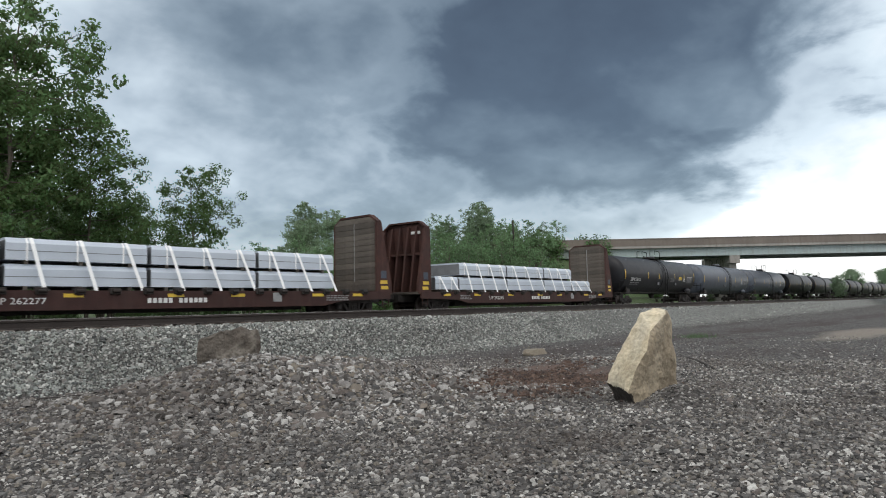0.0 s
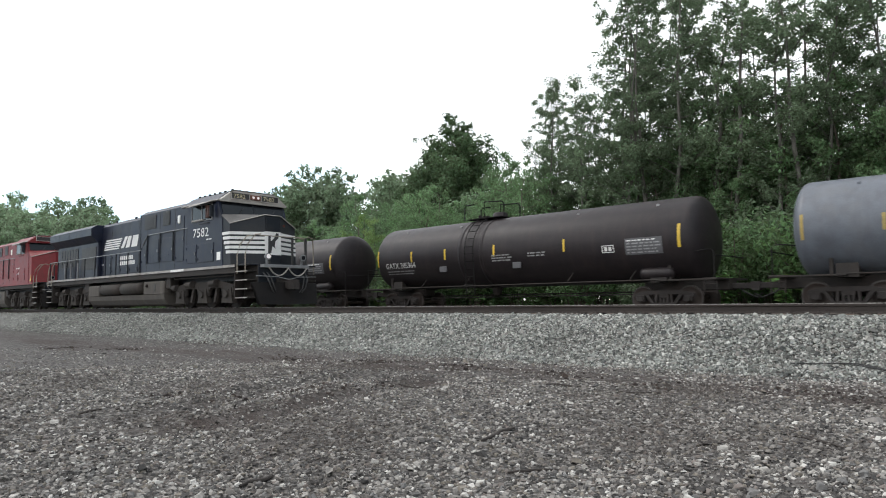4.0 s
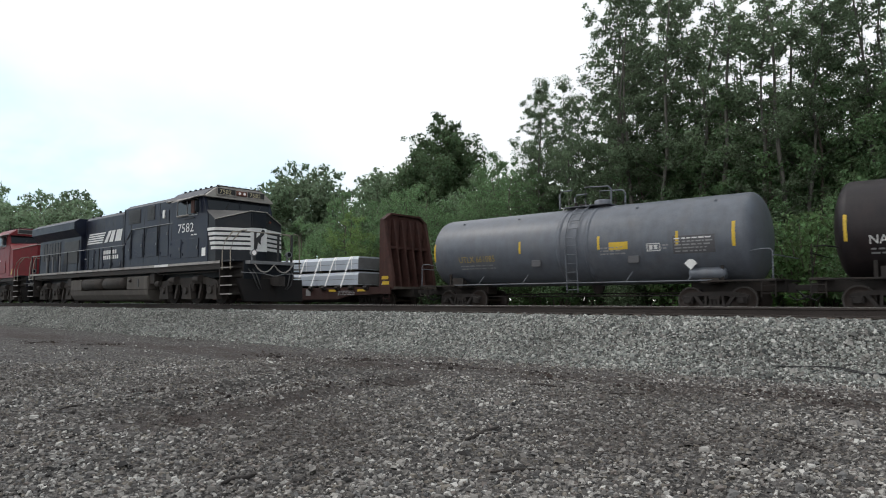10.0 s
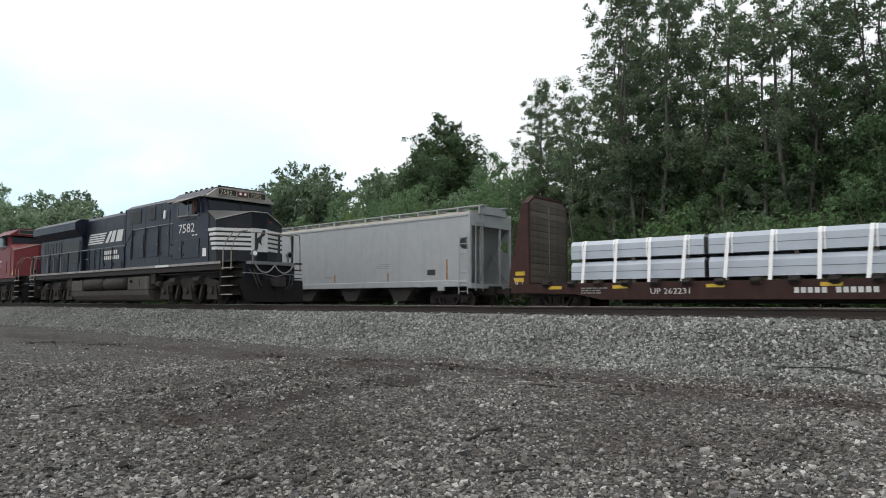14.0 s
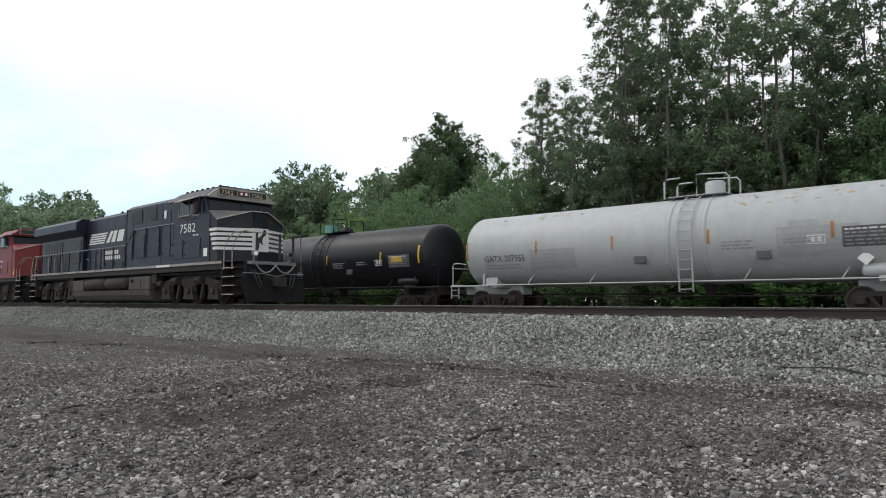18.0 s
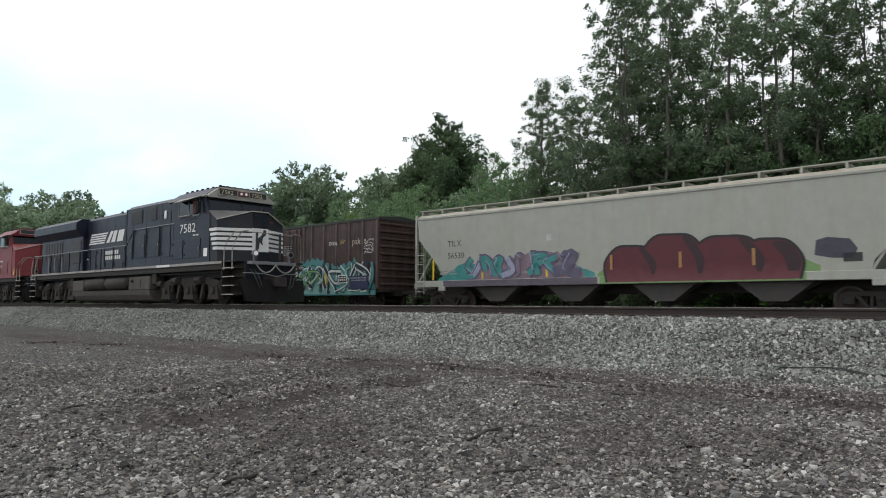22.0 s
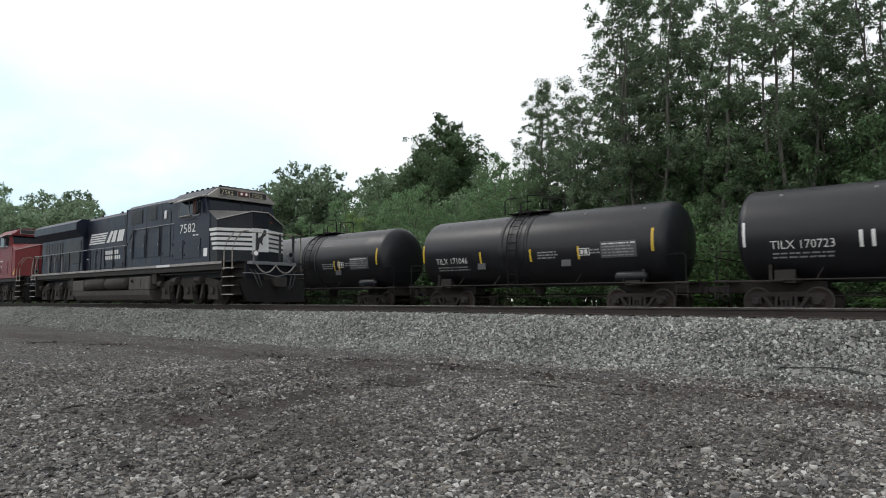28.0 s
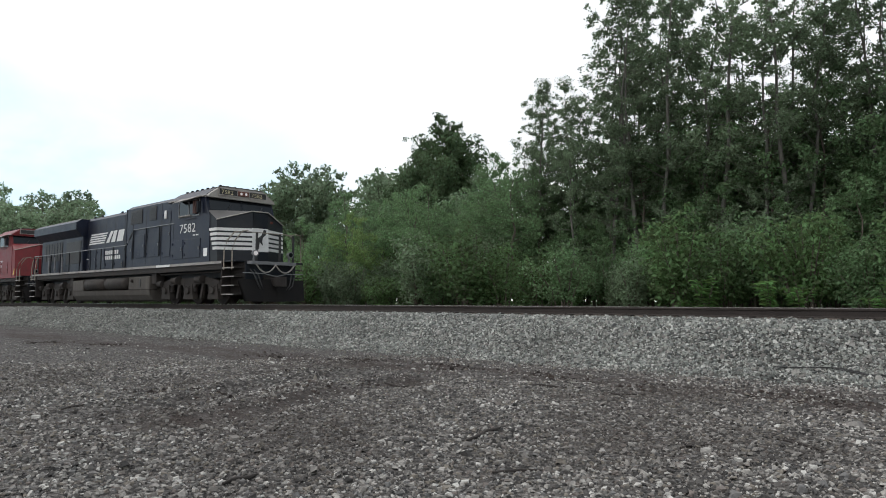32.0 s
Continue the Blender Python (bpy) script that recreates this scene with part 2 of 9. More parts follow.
    bare = m("ADD", dirt.outputs[0], m("ADD", m("MULTIPLY", strip, 1.1), m("MULTIPLY", rut, 1.2)), True)
    L(bare, mx.inputs["Factor"]), L(ramp.outputs[0], mx.inputs["A"])
    # a pale worn patch of the lot towards the bridge
    ex, ey = m("MULTIPLY", m("SUBTRACT", px, 27.0), 0.16), m("MULTIPLY", m("SUBTRACT", py, 5.6), 0.75)
    worn = m("SUBTRACT", m("ADD", 1.0, m("MULTIPLY", wob, 0.25)), m("SQRT", m("ADD", m("MULTIPLY", ex, ex), m("MULTIPLY", ey, ey))), True)
    tan = N("ShaderNodeMix")
    tan.data_type = "RGBA"
    tan.inputs["B"].default_value = (0.22, 0.19, 0.155, 1)
    L(m("MULTIPLY", worn, 2.0, True), tan.inputs["Factor"]), L(mx.outputs["Result"], tan.inputs["A"])
    soil = N("ShaderNodeMix")
    soil.data_type = "RGBA"
    soil.inputs["B"].default_value = (0.125, 0.082, 0.062, 1)
    L(m("MULTIPLY", pit, 1.6, True), soil.inputs["Factor"]), L(tan.outputs["Result"], soil.inputs["A"])
    # bank base: dark gap shade under near stones, all pale crushed stone farther along
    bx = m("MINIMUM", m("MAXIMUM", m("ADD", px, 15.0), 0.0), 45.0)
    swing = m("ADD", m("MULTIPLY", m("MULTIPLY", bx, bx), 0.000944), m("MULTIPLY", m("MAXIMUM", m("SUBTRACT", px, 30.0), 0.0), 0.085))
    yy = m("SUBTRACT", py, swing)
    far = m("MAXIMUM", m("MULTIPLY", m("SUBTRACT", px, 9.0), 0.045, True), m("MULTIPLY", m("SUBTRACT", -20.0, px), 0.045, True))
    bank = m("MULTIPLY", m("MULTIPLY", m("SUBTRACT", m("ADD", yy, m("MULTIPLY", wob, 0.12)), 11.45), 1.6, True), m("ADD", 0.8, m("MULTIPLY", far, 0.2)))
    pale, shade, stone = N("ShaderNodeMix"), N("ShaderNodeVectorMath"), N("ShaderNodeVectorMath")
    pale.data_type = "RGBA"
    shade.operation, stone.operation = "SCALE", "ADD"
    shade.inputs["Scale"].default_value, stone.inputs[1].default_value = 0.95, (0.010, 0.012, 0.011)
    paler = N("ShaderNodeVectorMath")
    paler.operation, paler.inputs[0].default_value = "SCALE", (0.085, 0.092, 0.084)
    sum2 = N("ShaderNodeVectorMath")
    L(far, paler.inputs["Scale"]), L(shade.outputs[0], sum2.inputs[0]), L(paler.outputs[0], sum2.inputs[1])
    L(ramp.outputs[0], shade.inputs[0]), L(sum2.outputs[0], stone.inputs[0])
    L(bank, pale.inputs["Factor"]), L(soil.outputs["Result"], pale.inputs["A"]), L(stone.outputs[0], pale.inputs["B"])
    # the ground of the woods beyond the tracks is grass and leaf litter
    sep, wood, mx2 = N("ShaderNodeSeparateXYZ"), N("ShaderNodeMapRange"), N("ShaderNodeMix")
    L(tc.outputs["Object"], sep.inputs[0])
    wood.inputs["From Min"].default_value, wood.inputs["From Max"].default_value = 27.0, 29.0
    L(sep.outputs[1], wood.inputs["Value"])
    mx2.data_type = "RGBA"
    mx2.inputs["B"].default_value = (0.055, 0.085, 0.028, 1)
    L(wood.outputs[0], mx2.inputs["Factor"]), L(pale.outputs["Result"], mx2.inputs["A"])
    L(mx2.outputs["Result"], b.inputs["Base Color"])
    b.inputs["Roughness"].default_value = 0.9
    bp, add = N("ShaderNodeBump"), N("ShaderNodeMath")
    add.operation = "ADD"
    L(vor.outputs["Distance"], add.inputs[0]), L(vor2.outputs["Distance"], add.inputs[1])
    bp.invert = True
    bp.inputs["Strength"].default_value, bp.inputs["Distance"].default_value = 0.8, 0.03
    L(add.outputs[0], bp.inputs["Height"]), L(bp.outputs[0], b.inputs["Normal"])
    return mt


def stone_mat(name, colours, soil=0.0):
    """Broken stone: every piece takes one of a few colours, with blotches, grain and fine relief."""
    mt = bpy.data.materials.new(name)
    mt.use_nodes = True
    nt = mt.node_tree
    N, L = nt.nodes.new, nt.links.new
    b = nt.nodes["Principled BSDF"]
    g, tc, ramp = N("ShaderNodeNewGeometry"), N("ShaderNodeTexCoord"), N("ShaderNodeValToRGB")
    ramp.color_ramp.interpolation = "CONSTANT"
    e = ramp.color_ramp.elements
    e[0].color, e[1].position, e[1].color = (*colours[0], 1), 1.0, (*colours[-1], 1)
    for i, c in enumerate(colours[1:], 1):
        k = e.new(i / len(colours))
        k.color = (*c, 1)
    L(g.outputs["Random Per Island"], ramp.inputs[0])
    big, fine, add, rng, vm = N("ShaderNodeTexNoise"), N("ShaderNodeTexNoise"), N("ShaderNodeMath"), N("ShaderNodeMapRange"), N("ShaderNodeVectorMath")
    for n, sc, d in ((big, 0.7, 5.0), (fine, 70.0, 3.0)):
        n.inputs["Scale"].default_value, n.inputs["Detail"].default_value = sc, d
        L(tc.outputs["Object"], n.inputs["Vector"])
    add.operation, vm.operation = "ADD", "SCALE"
    L(big.outputs["Fac"], add.inputs[0]), L(fine.outputs["Fac"], add.inputs[1])
    rng.inputs["From Min"].default_value, rng.inputs["From Max"].default_value = 0.7, 1.3
    rng.inputs["To Min"].default_value, rng.inputs["To Max"].default_value = 0.75, 1.25
    L(add.outputs[0], rng.inputs["Value"]), L(ramp.outputs[0], vm.inputs[0]), L(rng.outputs[0], vm.inputs["Scale"])
    drift, fac, mx = N("ShaderNodeTexNoise"), N("ShaderNodeMapRange"), N("ShaderNodeMix")
    drift.inputs["Scale"].default_value, drift.inputs["Detail"].default_value = 0.42, 6.0
    L(tc.outputs["Object"], drift.inputs["Vector"]), L(drift.outputs["Fac"], fac.inputs["Value"])
    fac.inputs["From Min"].default_value, fac.inputs["From Max"].default_value, fac.inputs["To Max"].default_value = 0.45, 0.66, soil
    mx.data_type = "RGBA"
    mx.inputs["B"].default_value = (0.062, 0.050, 0.043, 1)
    L(fac.outputs[0], mx.inputs["Factor"]), L(vm.outputs[0], mx.inputs["A"]), L(mx.outputs["Result"], b.inputs["Base Color"])
    b.inputs["Roughness"].default_value, b.inputs["Specular IOR Level"].default_value = 0.88, 0.3
    bp = N("ShaderNodeBump")
    bp.inputs["Strength"].default_value, bp.inputs["Distance"].default_value = 0.35, 0.01
    L(fine.outputs["Fac"], bp.inputs["Height"]), L(bp.outputs[0], b.inputs["Normal"])
    return mt


M_GROUND = ground_mat()
M_BALLAST = stone_mat("crushed ballast stone", ((0.280, 0.293, 0.271), (0.147, 0.155, 0.144), (0.350, 0.357, 0.327), (0.228, 0.240, 0.225), (0.083, 0.087, 0.084), (0.294, 0.309, 0.276), (0.191, 0.181, 0.167), (0.504, 0.503, 0.468), (0.159, 0.163, 0.151), (0.308, 0.299, 0.274), (0.114, 0.115, 0.107)), 0.10)
M_GRAVEL = stone_mat("mixed gravel stone", ((0.205, 0.193, 0.176), (0.080, 0.077, 0.074), (0.290, 0.275, 0.252), (0.128, 0.118, 0.107), (0.052, 0.050, 0.048), (0.172, 0.150, 0.135), (0.50, 0.485, 0.45), (0.195, 0.176, 0.148), (0.150, 0.147, 0.142), (0.34, 0.324, 0.296), (0.095, 0.090, 0.084), (0.235, 0.222, 0.205)), 0.6)
M_MOUND = stone_mat("coarse mound stone", ((0.165, 0.154, 0.143), (0.078, 0.075, 0.072), (0.235, 0.222, 0.206), (0.115, 0.104, 0.094), (0.42, 0.405, 0.38), (0.150, 0.128, 0.114), (0.28, 0.268, 0.250), (0.090, 0.082, 0.075), (0.185, 0.160, 0.130)), 0.35)
M_CLOD = stone_mat("dark soil clod", ((0.040, 0.031, 0.027), (0.058, 0.044, 0.037), (0.030, 0.024, 0.022), (0.070, 0.060, 0.053)))
M_PITSOIL = stone_mat("reddish soil crumb", ((0.105, 0.068, 0.052), (0.075, 0.050, 0.040), (0.125, 0.084, 0.064), (0.055, 0.040, 0.034), (0.090, 0.064, 0.050)))
M_RAIL = mat("rusty rail steel", (0.044, 0.036, 0.032), 0.75, 0.1, stain=((0.03, 0.024, 0.022), 0.7), spec=0.3)
M_RAILTOP = mat("polished rail head", (0.42, 0.40, 0.38), 0.3, 0.9)
M_TIE = mat("creosoted tie timber", (0.075, 0.058, 0.045), 0.9, vary=0.4, objects=0.25, streak=((0.14, 0.12, 0.10), 0.5))
M_BLACK = mat("black tank paint", (0.0105, 0.0105, 0.0130), 0.45, vary=0.35, streak=((0.018, 0.0168, 0.018), 0.5), dust=((0.023, 0.021, 0.022), 0.35), bump=0.05, spec=0.30)
M_GLOSSBLACK = mat("glossy black tank paint", (0.0105, 0.0108, 0.0135), 0.40, vary=0.3, streak=((0.020, 0.0195, 0.021), 0.35), dust=((0.023, 0.022, 0.023), 0.3), bump=0.03, spec=0.42)
M_BROWNBLACK = mat("faded brown black tank paint", (0.0155, 0.0122, 0.0135), 0.5, vary=0.35, streak=((0.036, 0.024, 0.023), 0.5), dust=((0.036, 0.030, 0.029), 0.4), bump=0.05, spec=0.3)
M_DGREY = mat("dark grey tank paint", (0.064, 0.075, 0.096), 0.38, vary=0.25, streak=((0.03, 0.03, 0.03), 0.5), stain=((0.14, 0.13, 0.12), 0.3), bump=0.05)
M_GREY = mat("grey tank paint", (0.108, 0.121, 0.142), 0.42, vary=0.2, streak=((0.07, 0.070, 0.073), 0.4), stain=((0.17, 0.155, 0.14), 0.25), bump=0.05)
M_RUSTYGREY = mat("rust-stained grey tank paint", (0.088, 0.098, 0.112), 0.42, vary=0.25, streak=((0.05, 0.048, 0.046), 0.5), stain=((0.19, 0.11, 0.075), 0.5), bump=0.08)
M_BLUE = mat("blue tank paint", (0.06, 0.21, 0.42), 0.4, vary=0.2, streak=((0.03, 0.08, 0.15), 0.5), stain=((0.10, 0.22, 0.36), 0.4), bump=0.05)
M_WHITE = mat("dirty white tank paint", (0.40, 0.425, 0.425), 0.5, vary=0.08, streak=((0.31, 0.31, 0.29), 0.4), stain=((0.34, 0.34, 0.32), 0.3), bump=0.03)
M_HOPGREY = mat("light grey hopper paint", (0.41, 0.43, 0.435), 0.5, vary=0.08, streak=((0.30, 0.29, 0.28), 0.3), bump=0.05)
M_HOPPALE = mat("pale greenish hopper paint", (0.385, 0.41, 0.365), 0.5, vary=0.12, stain=((0.37, 0.33, 0.25), 0.45), streak=((0.30, 0.26, 0.21), 0.3), bump=0.05)
M_HOPCREAM = mat("cream grey hopper paint", (0.335, 0.345, 0.30), 0.5, vary=0.08, streak=((0.28, 0.24, 0.19), 0.3), bump=0.05)
M_HOPWHITE = mat("off-white hopper paint", (0.46, 0.475, 0.475), 0.55, vary=0.13, stain=((0.38, 0.36, 0.30), 0.45), streak=((0.38, 0.36, 0.33), 0.28), bump=0.05)
M_BOX = mat("brown boxcar paint", (0.058, 0.036, 0.031), 0.6, vary=0.3, streak=((0.13, 0.098, 0.088), 0.55), stain=((0.032, 0.024, 0.022), 0.6), bump=0.08, spec=0.3)
M_FLAT = mat("oxide red flatcar paint", (0.044, 0.020, 0.017), 0.75, vary=0.3, streak=((0.075, 0.042, 0.035), 0.45), spec=0.3, stain=((0.05, 0.03, 0.025), 0.6), bump=0.1)
M_HOPROOF = mat("dirty beige hopper roof", (0.33, 0.30, 0.24), 0.7, vary=0.2, stain=((0.22, 0.17, 0.12), 0.6))
M_BULK = mat("rusty bulkhead paint", (0.058, 0.026, 0.021), 0.75, vary=0.3, streak=((0.11, 0.058, 0.045), 0.45), stain=((0.035, 0.022, 0.02), 0.6), spec=0.3, bump=0.1)
M_UNDER = mat("grimy underframe steel", (0.024, 0.021, 0.019), 0.75, vary=0.35, stain=((0.050, 0.032, 0.024), 0.4), spec=0.3)
M_LADDER = mat("sooty black ladder steel", (0.011, 0.0105, 0.0105), 0.8, vary=0.3, stain=((0.022, 0.017, 0.015), 0.4), spec=0.15)
M_TRUCK = mat("rusty cast truck steel", (0.034, 0.030, 0.028), 0.85, vary=0.35, stain=((0.042, 0.030, 0.025), 0.5), spec=0.3)
M_WHEEL = mat("rusty wheel steel", (0.044, 0.033, 0.028), 0.6, 0.3, vary=0.3)
M_TREAD = mat("worn wheel rim", (0.055, 0.049, 0.046), 0.6, 0.4, vary=0.2)
M_PLANK = mat("weathered bulkhead plank", (0.094, 0.080, 0.066), 0.9, vary=0.35, streak=((0.13, 0.108, 0.088), 0.5), objects=0.3, dust=((0.045, 0.034, 0.028), 0.8))
M_BLUEPLATE = mat("faded blue plate paint", (0.045, 0.06, 0.085), 0.6, vary=0.3, stain=((0.06, 0.04, 0.03), 0.6))
M_WRAP = mat("silver grey plastic wrap", (0.50, 0.55, 0.61), 0.36, vary=0.07, scale=1.2, bump=0.12)
M_WRAPEND = mat("dark wrap end", (0.16, 0.165, 0.17), 0.5, vary=0.2)
M_STRAP = mat("white webbing strap", (0.88, 0.88, 0.86), 0.7, vary=0.06)
M_YELLOW = mat("yellow reflective tape", (0.62, 0.42, 0.035), 0.45, vary=0.15, stain=((0.35, 0.25, 0.06), 0.5))
M_ORANGE = mat("faded orange reflective tape", (0.34, 0.17, 0.065), 0.5, vary=0.15)
M_WSTRIP = mat("white reflective tape", (0.75, 0.75, 0.72), 0.45, vary=0.1)
M_LETTER = mat("white stencil paint", (0.66, 0.66, 0.64), 0.6, vary=0.12)
M_LETTERY = mat("yellow stencil paint", (0.62, 0.40, 0.05), 0.6, vary=0.2)
M_FADEYELLOW = mat("faded yellow stencil paint", (0.36, 0.265, 0.08), 0.6, vary=0.25)
M_LETTERK = mat("black stencil paint", (0.03, 0.03, 0.03), 0.6, vary=0.2)
M_CHUTE = mat("grimy grey chute steel", (0.044, 0.040, 0.037), 0.7, vary=0.3, stain=((0.06, 0.05, 0.045), 0.6))
M_FADED = mat("faded grey stencil paint", (0.26, 0.26, 0.26), 0.7, vary=0.25)
M_PALEINK = mat("very faint stencil paint", (0.42, 0.42, 0.41), 0.7, vary=0.2)
M_LPATCH = mat("pale grey repaint patch", (0.33, 0.345, 0.345), 0.6, vary=0.12)
M_RUSTRUN = mat("thin rust run", (0.36, 0.30, 0.20), 0.6, vary=0.3, stain=((0.42, 0.41, 0.37), 0.8))
M_RUSTTOP = mat("rusty tank top", (0.15, 0.082, 0.056), 0.6, vary=0.35, stain=((0.088, 0.098, 0.112), 0.95), streak=((0.088, 0.098, 0.112), 0.9))
M_PATCH = mat("grey repaint patch", (0.085, 0.085, 0.09), 0.6, vary=0.15)
M_NSBLUE = mat("dark navy locomotive paint", (0.0075, 0.0118, 0.028), 0.45, vary=0.35, streak=((0.022, 0.023, 0.028), 0.35), stain=((0.005, 0.007, 0.013), 0.5), dust=((0.022, 0.020, 0.020), 0.35), bump=0.04, spec=0.3)
M_PLOW = mat("sooty plow steel", (0.008, 0.0075, 0.0075), 0.8, vary=0.3, stain=((0.02, 0.017, 0.015), 0.5), spec=0.2)
M_LOCOTANK = mat("dusty tan fuel tank paint", (0.062, 0.055, 0.048), 0.85, vary=0.2, stain=((0.06, 0.052, 0.045), 0.6), streak=((0.14, 0.125, 0.105), 0.4))
M_NOSETOP = mat("dusty dark nose top", (0.095, 0.092, 0.088), 0.7, vary=0.25, stain=((0.04, 0.04, 0.04), 0.4))
M_HANDRAIL = mat("worn tan handrail paint", (0.24, 0.21, 0.165), 0.55, vary=0.2, stain=((0.12, 0.10, 0.08), 0.6))
M_NSBLACK = mat("black locomotive paint", (0.009, 0.012, 0.017), 0.5, vary=0.3, stain=((0.035, 0.033, 0.03), 0.4), bump=0.04, spec=0.3)
M_NSROOF = mat("dusty locomotive roof paint", (0.36, 0.34, 0.31), 0.7, vary=0.2, stain=((0.18, 0.165, 0.15), 0.6))
M_SILL = mat("dusty white sill stripe", (0.28, 0.265, 0.245), 0.6, vary=0.25, stain=((0.10, 0.08, 0.065), 0.8))
M_LOCORAIL = mat("worn handrail paint", (0.17, 0.175, 0.18), 0.5, vary=0.25)
M_LOCOGREY = mat("dusty grey truck casting", (0.034, 0.030, 0.027), 0.85, vary=0.3, stain=((0.060, 0.049, 0.041), 0.6), spec=0.3)
M_RED = mat("red locomotive paint", (0.17, 0.018, 0.022), 0.5, vary=0.2, streak=((0.10, 0.035, 0.03), 0.4), spec=0.3, bump=0.04)
M_CONC = mat("weathered bridge concrete", (0.32, 0.30, 0.27), 0.9, vary=0.2, scale=0.4, streak=((0.16, 0.14, 0.12), 0.6))
M_RAILCONC = mat("brown-stained parapet concrete", (0.19, 0.16, 0.135), 0.9, vary=0.2, scale=0.4, streak=((0.12, 0.10, 0.08), 0.5))
M_GIRDER = mat("pale blue green girder paint", (0.34, 0.40, 0.39), 0.6, vary=0.12, streak=((0.24, 0.22, 0.18), 0.4))
M_BOULDER = mat("tan sandstone boulder", (0.50, 0.43, 0.30), 0.9, vary=0.38, scale=3.4, grain=22, bump=0.7, stain=((0.33, 0.235, 0.13), 0.9), streak=((0.55, 0.51, 0.42), 0.5), dust=((0.12, 0.09, 0.06), 0.5))
# flank: stains plus painted shade; foot: the undercut's shade put into its colour
M_BOULDERSIDE = mat("shaded stained sandstone", (0.29, 0.238, 0.165), 0.9, vary=0.4, scale=4.0, grain=26, bump=0.7, stain=((0.13, 0.095, 0.06), 0.9), streak=((0.42, 0.38, 0.30), 0.55), dust=((0.10, 0.08, 0.06), 0.5))
M_BOULDERFOOT = mat("shade-darkened sandstone", (0.034, 0.028, 0.023), 0.95, vary=0.3, grain=26, bump=0.6)
M_BOULDER2 = mat("brown grey boulder", (0.098, 0.082, 0.066), 0.9, vary=0.35, scale=2.5, grain=30, bump=0.9, stain=((0.36, 0.33, 0.28), 0.7), streak=((0.06, 0.045, 0.035), 0.5))
M_TANSTONE = mat("dull tan stone", (0.21, 0.18, 0.135), 0.9, vary=0.3, stain=((0.12, 0.095, 0.07), 0.6), bump=0.4)
M_DEADWOOD = mat("dark weathered wood", (0.036, 0.030, 0.026), 0.95, vary=0.4)
M_CHARRED = mat("charred black timber", (0.010, 0.0085, 0.008), 0.95, vary=0.5, streak=((0.022, 0.018, 0.016), 0.5), bump=0.6, spec=0.2)
M_BARK = mat("grey brown bark", (0.12, 0.10, 0.08), 0.95, vary=0.35, grain=25, bump=0.6)
M_BIRCH = mat("pale aspen bark", (0.125, 0.12, 0.105), 0.9, vary=0.25, grain=20, bump=0.4, stain=((0.09, 0.08, 0.06), 0.6))
M_GLASS = glass_mat()
M_LAMP = lamp_mat()
L_MAPLE = leaf_mat("deep green maple leaves", (0.112, 0.168, 0.085))
# far leaves paler than near ones: haze is put into their colour
L_FAR = leaf_mat("haze-paled distant leaves", (0.22, 0.295, 0.185))
L_DARK = leaf_mat("dark maple leaves", (0.115, 0.182, 0.070))
L_MID = leaf_mat("aspen leaves", (0.176, 0.236, 0.144))
L_LIGHT = leaf_mat("bright shrub leaves", (0.158, 0.246, 0.122))
L_BUSH = leaf_mat("deep green shrub leaves", (0.124, 0.196, 0.082), 0.6)
L_LIME = leaf_mat("yellow green leaves", (0.215, 0.310, 0.115))
L_SUMAC = leaf_mat("fresh weed leaves", (0.13, 0.235, 0.078))

# ------------------------------------------------------------------ shapes


